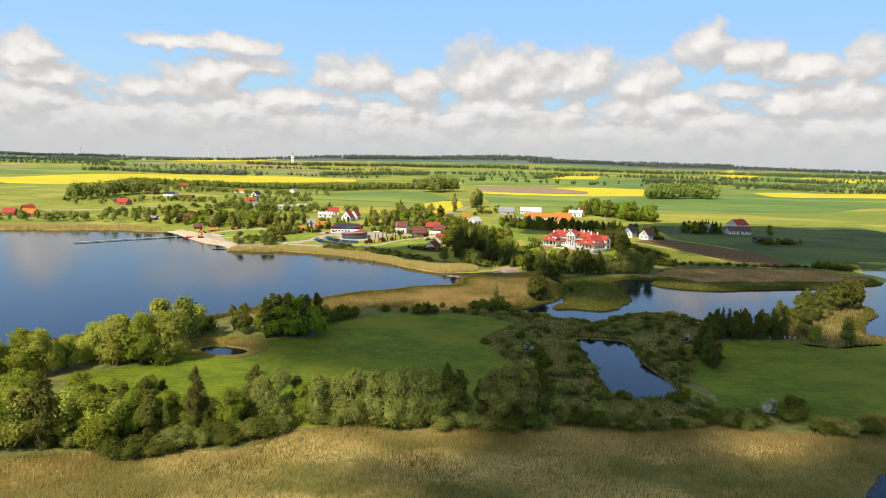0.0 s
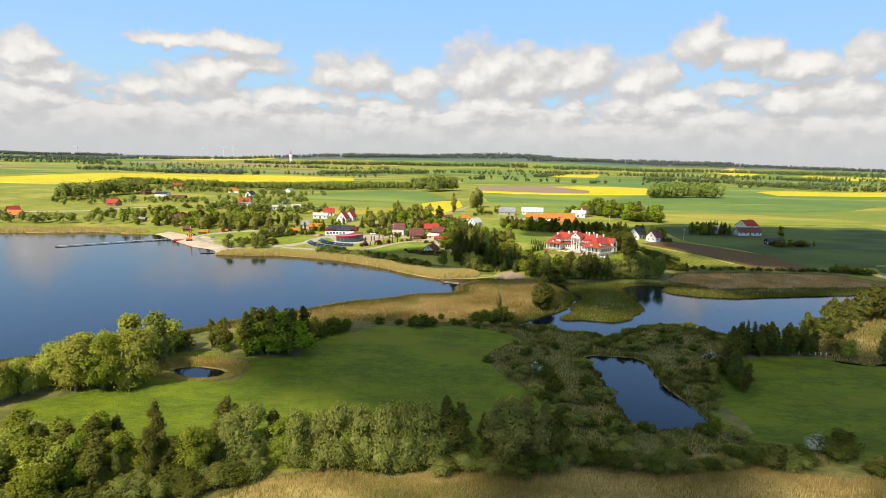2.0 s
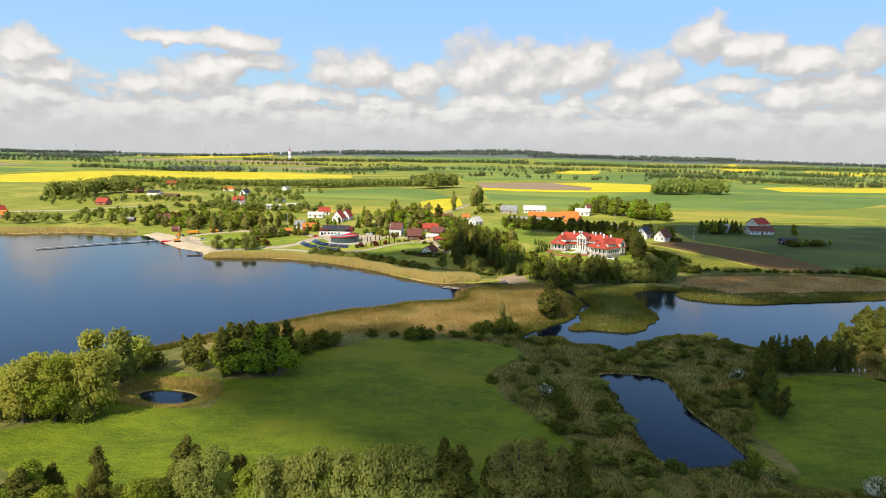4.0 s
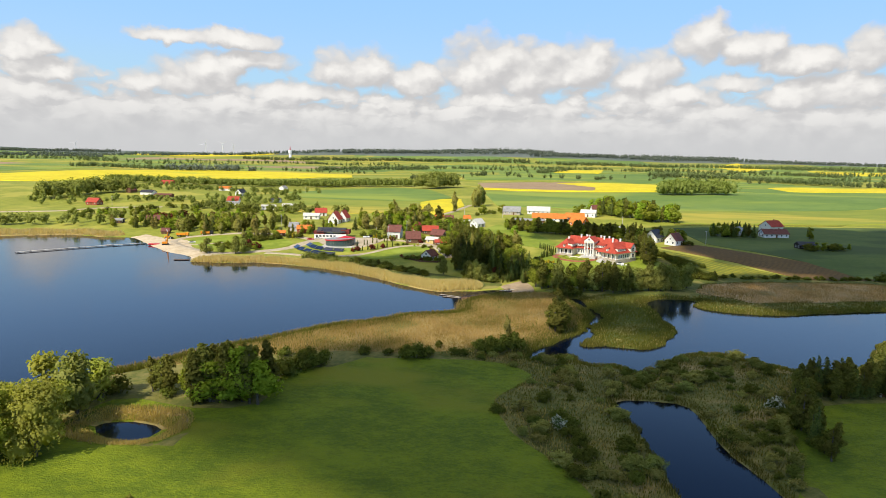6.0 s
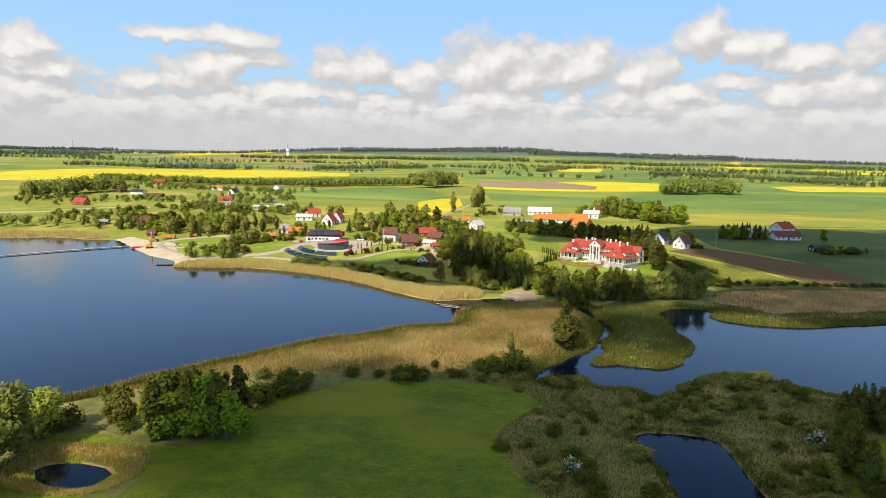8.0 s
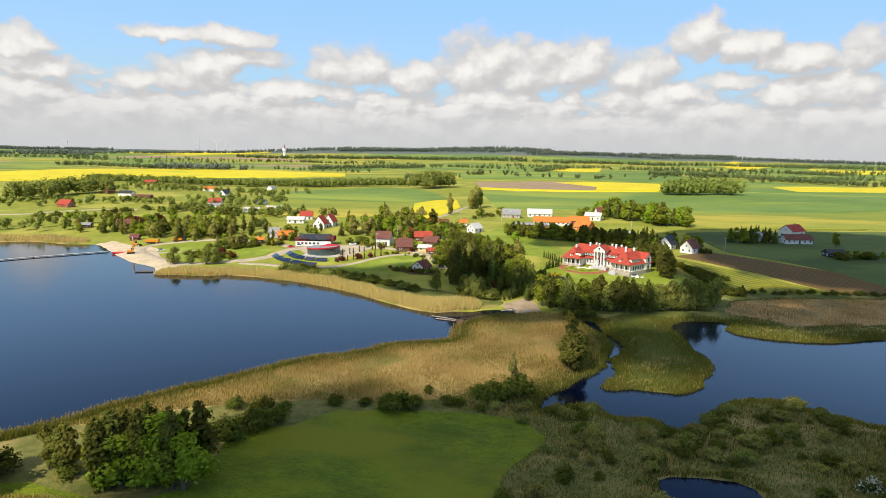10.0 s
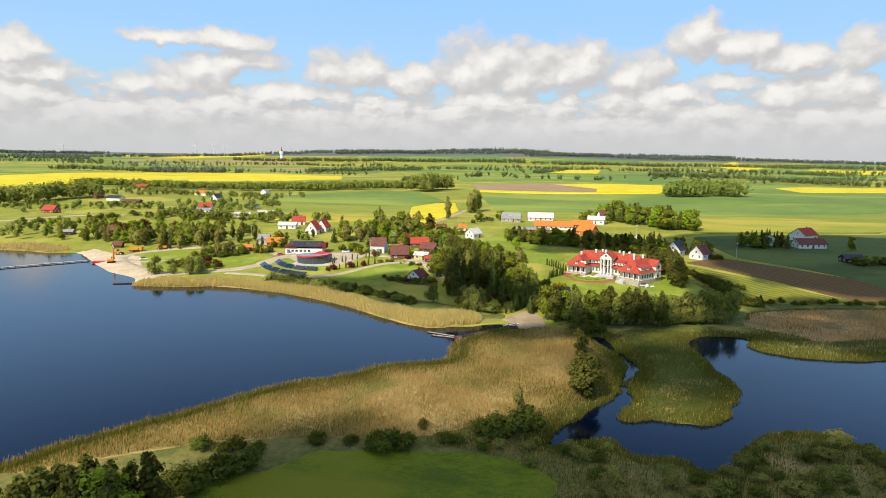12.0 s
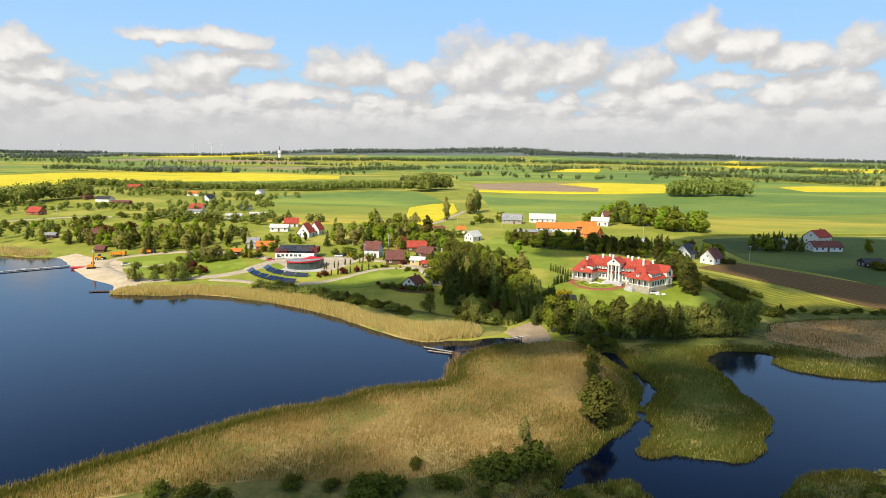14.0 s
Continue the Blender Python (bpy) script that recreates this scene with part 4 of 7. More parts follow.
KINDS = {"willow": ("willow", "tree"), "silver": ("willow", "tree"), "broad": ("broad", "tree"), "bright": ("broad", "tree"), "alder": ("tall", "tree"), "olive": ("tall", "tree"),
         "fir": ("fir", "conifer"), "pillar": ("pillar", "conifer"), "bush": ("bush", "bush"), "blossom": ("bush", "bush"), "golden": ("pillar", "shrub"), "copper": ("bush", "bush"),
         "scrub": ("bush", "bush"), "greybush": ("bush", "bush")}
LEAVES = {"pillar": "fir", "scrub": "olive", "greybush": "silver"}
TREELABEL = {"willow": "pale green spreading willow with drooping sprays", "silver": "silvery grey-green willow with dense foliage", "broad": "broad-crowned green deciduous tree",
             "bright": "fresh light-green deciduous tree", "alder": "dark slender alder with an open crown", "olive": "olive-brown birch coming into leaf", "fir": "dark green pointed conifer",
             "pillar": "dark columnar garden conifer", "bush": "low dark green rounded bush", "blossom": "hawthorn bush covered in white blossom", "golden": "golden yellow columnar shrub",
             "copper": "dark red-leaved garden bush", "scrub": "low olive-brown scrub bush", "greybush": "grey-green sallow bush"}
NAMES = {"willow": "willow_tree", "silver": "willow_tree", "alder": "alder_tree", "olive": "birch_tree", "blossom": "hawthorn_bush", "scrub": "scrub_bush", "greybush": "sallow_bush", "pillar": "columnar_conifer", "golden": "golden_shrub"}
TREES = 0


def tree(what, x, y, h, width=1.0, detail="near", beside=""):
    global TREES
    kind, category = KINDS[what]
    TREES += 1
    if detail == "near" and y > 150:
        detail = "mid"
    elif detail == "mid" and y > 440:
        detail = "far"
    r = random.Random(TREES)
    trunk, crown = stock(kind, LEAVES.get(what, what), detail, TREES % 3)
    full = 4.0 if kind == "bush" else 10.0
    s = h / full
    w = s * width
    planted = any(w in beside for w in ("garden", "village", "cottage", "park", "farm", "house"))
    top = thing(NAMES.get(what, ("garden_shrub" if planted else "bush") if kind == "bush" else "conifer" if kind in ("fir", "pillar") else "tree"), x, y, r.uniform(0, 360),
                TREELABEL[what] + (" " + beside if beside else ""), category, "", None, (w * r.uniform(0.92, 1.08), w * r.uniform(0.92, 1.08), s))
    link("trunk", trunk, top)
    link("crown", crown, top)
    return top


def row(what, a, b, n, h, width=1.0, spread=1.5, detail="near", beside=""):
    """Trees of one or more kinds along a line."""
    r = random.Random(int(abs(a[0] * 31 + a[1] * 17 + n)))
    what = what.split()
    for i in range(n):
        t = (i + 0.5) / n
        x, y = a[0] + (b[0] - a[0]) * t + r.uniform(-spread, spread), a[1] + (b[1] - a[1]) * t + r.uniform(-spread, spread)
        if float(shore(np.array([x]), np.array([y]))[0]) < 0.2:
            continue
        w = what[r.randrange(len(what))]
        k = KINDS[w][0]
        tree(w, x, y, h * r.uniform(0.8, 1.12) * (0.45 if k == "bush" and h > 7 else 1), width * r.uniform(0.85, 1.2), detail, beside)

# Tree belts and single trees, from the near shore to the village.
by = "at the meadow's edge"
for x_, y_, h_, k_ in ((-97, 144, 12, "willow"), (-90, 141, 14.5, "willow"), (-84, 142, 14, "broad"), (-78.5, 145.5, 16, "willow"), (-83, 164, 14.5, "silver"), (-92, 168, 13, "willow"),
                       (-84, 173, 10.5, "willow"), (-82, 155, 12, "willow"), (-88, 150, 13, "willow"), (-95, 152, 12, "willow"), (-81, 176, 4.8, "bush"), (-99, 158, 10, "willow")):
    tree(k_, x_, y_, h_, 1.12, "near", "beside the pool" if y_ > 160 else by)
tree("blossom", -101, 146, 4.6, 1.1, "near", by)
row("willow willow broad", (-118, 122), (-101, 136), 9, 12.0, 1.15, 2.5, "near", by)
row("broad alder broad willow", (-104, 90), (-62, 97), 11, 12.0, 1.2, 2.5, "near", "behind the reeds")
row("broad alder broad bright", (-104, 102), (-58, 107), 11, 10.5, 1.2, 3.0, "near", "behind the reeds")
row("alder broad", (-62, 97), (-50, 101), 4, 9.5, 1.0, 1.5, "near", "behind the reeds")
row("bush greybush bush", (-62, 93), (-37, 106), 20, 4.2, 1.1, 1.6, "near", "behind the reeds")
row("broad alder", (-72, 100), (-46, 106), 9, 9.5, 1.15, 1.5, "near", "behind the reeds")
row("bush greybush", (-76, 96), (-44, 103), 12, 3.6, 1.2, 1.5, "near", "behind the reeds")
row("bush scrub", (80, 119), (98, 122), 8, 3.6, 1.15, 1.4, "near", "above the reeds")
tree("alder", -55.5, 111, 10.8, 0.9)
row("bush alder", (-54, 109), (-44, 112), 6, 6.0, 1.0, 1.2, "near", by)
for x_, y_, h_, k_ in ((-41.2, 111, 11.2, "silver"), (-38, 111.5, 11.8, "silver"), (-35.3, 115, 8.5, "alder"), (-45, 118, 9.2, "alder"), (-33, 113, 8, "broad"),
                       (-29.6, 112.5, 10.6, "silver"), (-26, 113.5, 11, "silver"), (-23, 112, 12.6, "silver"), (-18.4, 112.5, 12, "silver"), (-13.5, 111.5, 13.6, "silver"), (-10, 113, 13, "silver"),
                       (-7, 113.5, 12.8, "silver"), (-3, 115.5, 11.8, "alder"), (-0.5, 116, 10.5, "alder"), (4, 118, 8.2, "alder"), (8.5, 115.5, 12.8, "olive"), (11, 116.5, 12, "olive"), (14, 116, 11.8, "olive"),
                       (17, 116.5, 10.6, "alder"), (6, 117, 11, "olive")):
    tree(k_, x_, y_, h_, 1.25 if k_ != "silver" else 0.92, "near", by)
row("bush greybush", (-32, 110.5), (18, 113.5), 16, 3.6, 1.2, 1.0, "near", "in front of the tree belt")
row("alder broad bush", (-75, 179), (-66, 176), 5, 8.2, 1.0, 1.2, "near", by)
row("bright alder alder", (-63, 173), (-48, 174), 11, 12.0, 1.1, 1.6, "near", by)
row("alder", (-62, 177), (-47, 180), 8, 11.5, 1.0, 1.6, "near", by)
row("bush", (-50, 190), (-40, 202), 5, 5.2, 1.0, 1.0, "near", "beside the reeds")
for x_, y_, h_ in ((-31, 212, 2.6), (-24, 212, 2.2), (-19, 210.5, 4.0), (-16, 209.5, 4.8), (-13, 211, 3.8), (-10.4, 220, 2.4), (-5.4, 214, 2.6), (-3, 214, 2.2), (2, 217.5, 4.8), (5, 218, 5.2), (8, 219.5, 5), (12, 222, 5.6),
                   (-52, 207.5, 3.0), (-46, 207, 3.4), (-41, 206, 3.0)):
    tree("bush", x_, y_, h_, 1.15, "near", "at the rim of the reed bed")
tree("olive", 9.5, 222, 9.8, 0.55)
for x_, y_, h_ in ((26, 240, 11.5), (28, 241.5, 10), (29.5, 246, 8.5), (24.5, 243, 8), (31, 252, 7), (30, 262, 7), (31, 274, 8), (36, 296, 8)):
    tree("alder", x_, y_, h_, 1.25, "near", "beside the creek")
# East of the ponds.
row("fir fir alder", (77, 190), (103, 194), 24, 9.2, 1.1, 1.6, "near", "above the meadow")
row("fir alder bush", (68, 157), (71, 180), 16, 8.5, 1.0, 1.2, "near", "beside the meadow")
row("alder bush", (71, 180), (78, 187), 5, 8, 0.95, 1.0, "near", "beside the meadow")
row("alder scrub alder", (106, 200), (134, 234), 22, 9.5, 1.05, 4.5, "near", "on the tarn's bank")
row("alder", (140, 238), (160, 248), 11, 11.5, 1.0, 2.0, "near", "on the tarn's bank")
tree("silver", 119, 187.5, 10.0, 0.85)
tree("willow", 111, 190, 6.5, 1.0)
tree("blossom", 68.3, 126.3, 4.0, 0.9, "near", "in the meadow")
tree("bush", 72.6, 126.5, 5.0, 1.1, "near", "in the meadow")
tree("bush", 70.2, 124.5, 4.0, 1.1, "near", "in the meadow")
row("bush scrub", (73, 118), (80, 117), 4, 3.6, 1.15, 0.9, "near", "above the reeds")
row("bush greybush", (50, 119), (60, 119.5), 7, 4.0, 1.15, 1.2, "near", "above the reeds")
row("bush greybush scrub", (21, 116), (38, 117.5), 13, 3.6, 1.15, 1.6, "near", "above the reeds")
row("scrub bush", (38, 116), (50, 118), 6, 2.4, 1.15, 1.2, "near", "above the reeds")
tree("blossom", 17.7, 167, 3.2, 0.9, "near", "in the marsh")
tree("blossom", 68, 181, 3.8, 0.9, "near", "beside the meadow")
marshy = rounded(MARSH, 3)
r_ = random.Random(11)
made_ = 0
while made_ < 210:
    x_, y_ = r_.uniform(2, 92), r_.uniform(116, 226)
    if inside(marshy, [x_], [y_])[0] and float(shore(np.array([x_]), np.array([y_]))[0]) > 0.8:
        tree(r_.choice(("scrub", "bush", "scrub", "greybush", "bush")), x_, y_, r_.uniform(1.2, 3.0), r_.uniform(1.0, 1.5), "mid", "in the marsh")
        made_ += 1
# Round the manor and behind the footbridge.
row("alder silver alder broad", (27, 312), (66, 309), 19, 12.0, 0.95, 3.0, "near", "below the manor lawn")
row("alder", (28, 318), (58, 314), 9, 12.0, 1.1, 2.5, "near", "below the manor lawn")
row("silver", (65, 311), (87, 316), 11, 12.5, 1.0, 1.2, "near", "below the manor lawn")
tree("silver", 93, 319.5, 13.0, 0.95, "near", "below the manor lawn")
row("bush", (34, 298), (44, 301), 4, 4.5, 1.2, 1.5, "mid", "beside the creek")
row("fir alder fir", (-12, 346), (8, 352), 12, 16.5, 0.8, 4.0, "near", "in the dark grove")
row("alder olive broad", (-8, 356), (20, 372), 14, 14.0, 0.9, 4.5, "near", "in the dark grove")
row("fir broad", (8, 340), (24, 352), 9, 11.0, 0.9, 3.0, "near", "in the dark grove")
row("greybush silver", (-3, 325), (6, 322), 4, 9.0, 1.0, 1.6, "near", "behind the reeds")
tree("silver", -15.8, 336, 8.8, 1.0, "near", "behind the reeds")
tree("silver", -0.5, 326, 10.5, 0.8, "near", "behind the reeds")
row("olive willow", (16, 338), (22, 345), 4, 11.0, 0.9, 1.5, "near", "in the dark grove")
row("alder alder fir", (88, 364), (93, 388), 11, 11.0, 1.25, 1.5, "mid", "beside the manor")
row("broad alder", (30, 472), (94, 450), 24, 9.0, 1.15, 8.0, "mid", "behind the manor")
row("alder fir broad", (60, 462), (112, 470), 18, 8.0, 1.0, 3.0, "mid", "behind the manor")
row("pillar", (36, 402), (44, 388), 9, 3.6, 0.8, 0.2, "mid", "in a clipped row")
row("pillar", (34, 374), (42, 382), 8, 4.2, 0.9, 0.3, "mid", "in a clipped row")
row("golden", (31, 345), (40, 361), 12, 3.4, 1.4, 0.3, "mid", "in the manor garden")
row("golden", (30, 351), (38, 364), 9, 2.8, 1.3, 0.3, "mid", "in the manor garden")
row("pillar", (25, 352), (33, 366), 9, 4.0, 0.9, 0.5, "mid", "in the manor garden")
tree("bright", 24, 445, 8.5, 0.9, "mid")
# The dark grove reaches back along the lane.
row("alder fir pillar fir", (17, 328), (31, 344), 12, 8.5, 1.05, 2.0, "near", "beside the small beach")
row("pillar", (30, 330), (36, 348), 8, 5.0, 1.1, 0.8, "near", "in the manor garden")
row("alder broad fir", (98, 454), (132, 446), 14, 8.0, 1.1, 2.5, "mid", "behind the white houses")
row("alder fir broad", (-18, 372), (4, 396), 16, 13.0, 1.0, 4.5, "near", "in the dark grove")
row("fir alder olive", (-16, 424), (0, 398), 16, 11.0, 1.0, 4.0, "near", "in the dark grove")
row("alder broad fir", (4, 356), (20, 366), 10, 13.0, 1.0, 3.0, "near", "in the dark grove")
tree("willow", 20, 364, 11.5, 1.15, "near", "in the manor garden")
tree("willow", 24, 360, 9.5, 1.1, "near", "in the manor garden")
row("alder silver alder", (-8, 331), (22, 335), 12, 8.0, 1.0, 2.5, "near", "before the dark grove")
row("bush alder", (-4, 322), (12, 321), 8, 3.6, 1.2, 1.5, "mid", "behind the reeds")
row("fir alder", (20, 322), (34, 340), 12, 6.5, 1.0, 1.5, "near", "beside the small beach")
row("pillar", (14, 322), (26, 346), 12, 4.6, 1.0, 0.5, "near", "along the garden path")
row("willow", (18, 366), (22, 362), 2, 11.0, 1.2, 1.0, "near", "in the manor garden")
tree("copper", 9, 343, 3.0, 1.0, "near", "before the dark grove")
row("alder fir alder", (80, 383), (97, 396), 12, 11.0, 1.2, 2.0, "mid", "beside the manor")
row("alder broad", (40, 470), (104, 434), 26, 9.5, 1.2, 3.0, "mid", "behind the manor")
row("bush scrub bush", (112, 347), (228, 353), 26, 2.4, 1.3, 1.6, "mid", "between crops and reeds")
row("bush alder bush", (95, 350), (112, 341), 14, 4.6, 1.1, 3.0, "mid", "between crops and reeds")
row("bush", (99, 396), (110, 352), 16, 3.4, 1.3, 1.2, "mid", "along the field edge")
row("bush bright", (-38, 540), (-9, 460), 26, 3.4, 1.2, 1.0, "mid", "along the white fence")
row("bush broad bright", (-8, 458), (12, 440), 12, 5.0, 1.1, 2.5, "mid", "along the village lane")
# Village and gardens.
row("bush golden bright bush copper", (-66, 436), (-14, 414), 34, 2.6, 1.1, 9.0, "mid", "in the village gardens")
row("bush bright golden", (-46, 408), (-16, 392), 16, 1.8, 1.3, 2.5, "mid", "along the cottage hedge")
row("golden bush copper bush", (-40, 376), (-16, 362), 16, 1.8, 1.3, 2.5, "mid", "round the lakeside cottage")
row("broad bright olive", (-60, 452), (-18, 470), 16, 8.0, 1.1, 6.0, "mid", "among the houses")
row("fir olive broad alder", (-204, 466), (-160, 461), 16, 10.5, 1.15, 7.0, "mid", "behind the beach")
row("alder olive bright broad", (-200, 480), (-150, 478), 16, 9.5, 1.1, 11.0, "mid", "behind the beach")
row("broad bright olive fir", (-250, 482), (-206, 474), 12, 8.0, 1.2, 9.0, "mid", "behind the beach")
row("broad olive bright copper", (-300, 524), (-180, 512), 22, 6.5, 1.15, 14.0, "mid", "in the cottage gardens")
row("fir broad olive", (-146, 424), (-128, 430), 8, 8.0, 1.1, 2.5, "mid", "in the shore park")
row("bush golden bush", (-150, 420), (-112, 434), 14, 4.0, 1.1, 2.5, "mid", "in the shore park")
row("copper bush copper", (-150, 404), (-138, 412), 9, 3.4, 1.1, 2.0, "mid", "in the shore park")
row("broad alder bright", (-128, 470), (-100, 480), 10, 6.0, 1.1, 5.0, "mid", "among the houses")
row("fir alder bright olive", (-82, 470), (-46, 478), 18, 11.0, 1.05, 6.0, "mid", "among the houses")
row("bush broad bright", (-300, 590), (-150, 560), 34, 5.0, 1.3, 18.0, "mid", "in the cottage gardens")
row("bright broad alder fir", (104, 600), (146, 540), 22, 14.0, 1.15, 9.0, "mid", "in the farm park")
row("alder broad bright olive broad", (-82, 478), (-34, 492), 22, 12.5, 0.95, 8.0, "mid", "among the houses")
row("olive bright broad", (-62, 505), (-34, 500), 12, 15.0, 0.85, 5.0, "mid", "among the houses")
row("broad bush bright alder", (-24, 470), (10, 420), 30, 7.0, 1.0, 4.0, "mid", "along the village lane")
for x_, y_, h_ in ((-152, 382, 10), (-143.5, 383, 6), (-136, 384, 10), (-132, 386, 9.5)):
    tree("silver", x_, y_, h_, 1.1, "near", "at the lake shore")
row("bush copper broad", (-152, 402), (-128, 398), 8, 5.0, 1.0, 3.0, "mid", "in the shore park")
row("greybush alder bush", (-90, 370), (-44, 348), 18, 5.0, 1.3, 2.0, "mid", "behind the reeds")
row("bush greybush", (-50, 352), (-22, 332), 9, 3.4, 1.4, 2.5, "mid", "behind the reeds")
row("alder broad olive", (-186, 454), (-128, 464), 16, 9.5, 1.0, 10.0, "mid", "behind the beach")
row("alder broad bright", (-130, 440), (-108, 452), 8, 5.5, 1.0, 5.0, "mid", "among the houses")
row("alder broad olive", (-266, 492), (-190, 484), 20, 8.5, 1.0, 13.0, "mid", "behind the beach")
row("broad bush bright", (-330, 540), (-150, 520), 34, 6.5, 1.1, 18.0, "mid", "in the cottage gardens")
row("copper pillar", (-72, 391), (-48, 402), 9, 3.2, 0.9, 0.3, "mid", "along the terrace path")
row("pillar", (-74, 404), (-42, 424), 12, 3.4, 0.8, 1.5, "mid", "along the terrace path")
row("broad bush", (-38, 372), (-16, 364), 10, 2.6, 1.2, 1.2, "mid", "round the cottage")
row("bush broad bright", (-70, 440), (-20, 420), 22, 4.0, 1.1, 7.0, "mid", "in the village gardens")
row("bush broad", (-45, 520), (-5, 500), 16, 5.0, 1.1, 8.0, "mid", "in the village gardens")
row("alder broad", (22, 476), (36, 466), 8, 8.0, 1.1, 2.5, "mid", "behind the manor")
# By the road and the farm.
row("olive silver olive", (-3, 640), (6, 670), 7, 19.0, 0.8, 4.0, "mid", "beside the road")
tree("olive", -20.5, 588, 17, 0.8, "mid", "beside the road")
row("broad bush", (0, 560), (24, 590), 8, 8.0, 1.0, 5.0, "mid", "beside the farm")
row("broad bright alder", (104, 605), (150, 532), 26, 15.0, 1.0, 6.0, "mid", "in the farm park")
row("broad", (78, 580), (100, 572), 7, 9.5, 1.0, 4.0, "mid", "beside the farm")
row("bush broad", (50, 502), (66, 496), 6, 3.6, 1.0, 2.0, "mid", "beside the farm")
row("broad alder fir", (160, 472), (184, 474), 20, 9.0, 0.9, 4.0, "mid", "round the farmstead")
row("fir", (172, 490), (190, 490), 7, 8.0, 0.9, 2.0, "mid", "round the farmstead")
tree("broad", 222, 470, 8.5, 1.0, "mid", "beside the farmstead")
row("bush broad", (196, 420), (225, 428), 7, 5.0, 1.2, 2.0, "mid", "in the dark field")
row("bush", (100, 390), (118, 366), 12, 2.6, 1.2, 1.2, "mid", "along the field edge")
row("bush fir", (122, 432), (132, 428), 5, 3.0, 1.2, 1.0, "mid", "beside the white house")
row("bush", (195, 352), (212, 346), 5, 5.0, 1.1, 2.0, "mid", "in the field")
row("broad fir", (104, 448), (126, 440), 7, 6.5, 1.0, 2.5, "mid", "behind the white house")


def wood(name, a, b, wide, n, h, mat, label, spray=2.2, per=26):
    """A belt of far trees that nobody could count."""
    r = np.random.default_rng(int(abs(a[0]) + abs(b[1])))
    verts, faces, normals = [], [], []
    ax, ay = np.array(a, float), np.array(b, float)
    d = ay - ax
    side = np.array((-d[1], d[0])) / np.hypot(*d)
    for _ in range(n):
        t = r.uniform(0, 1)
        p = ax + d * t + side * r.uniform(-wide, wide) * (0.6 + 0.4 * math.sin(t * 9 + n))
        z = float(height(p[0], p[1]))
        hh = h * r.uniform(0.7, 1.15)
        w = hh * r.uniform(0.2, 0.42)
        blobs = [(p[0], p[1], z + hh * 0.58, w, hh * 0.42), (p[0] + r.uniform(-w, w) * 0.7, p[1] + r.uniform(-w, w) * 0.7, z + hh * 0.34, w * 0.9, hh * 0.34)]
        blobs += [(p[0] + r.uniform(-w, w), p[1] + r.uniform(-w, w), z + hh * r.uniform(0.3, 0.85), w * 0.5, hh * 0.2) for _ in range(4 if per > 30 else 1)]
        for fn in (sprays(blobs, per, spray), core(blobs[:2], 0.6, GEM)):
            base = len(verts)
            normals.extend(fn[2])
            verts.extend(fn[0])
            faces.extend(tuple(base + i for i in q) for q in fn[1])
    ob = new(name, mesh_from(name, verts, faces, M[mat], True, normals))
    return tagged(ob, label, "wood", kind="stuff")


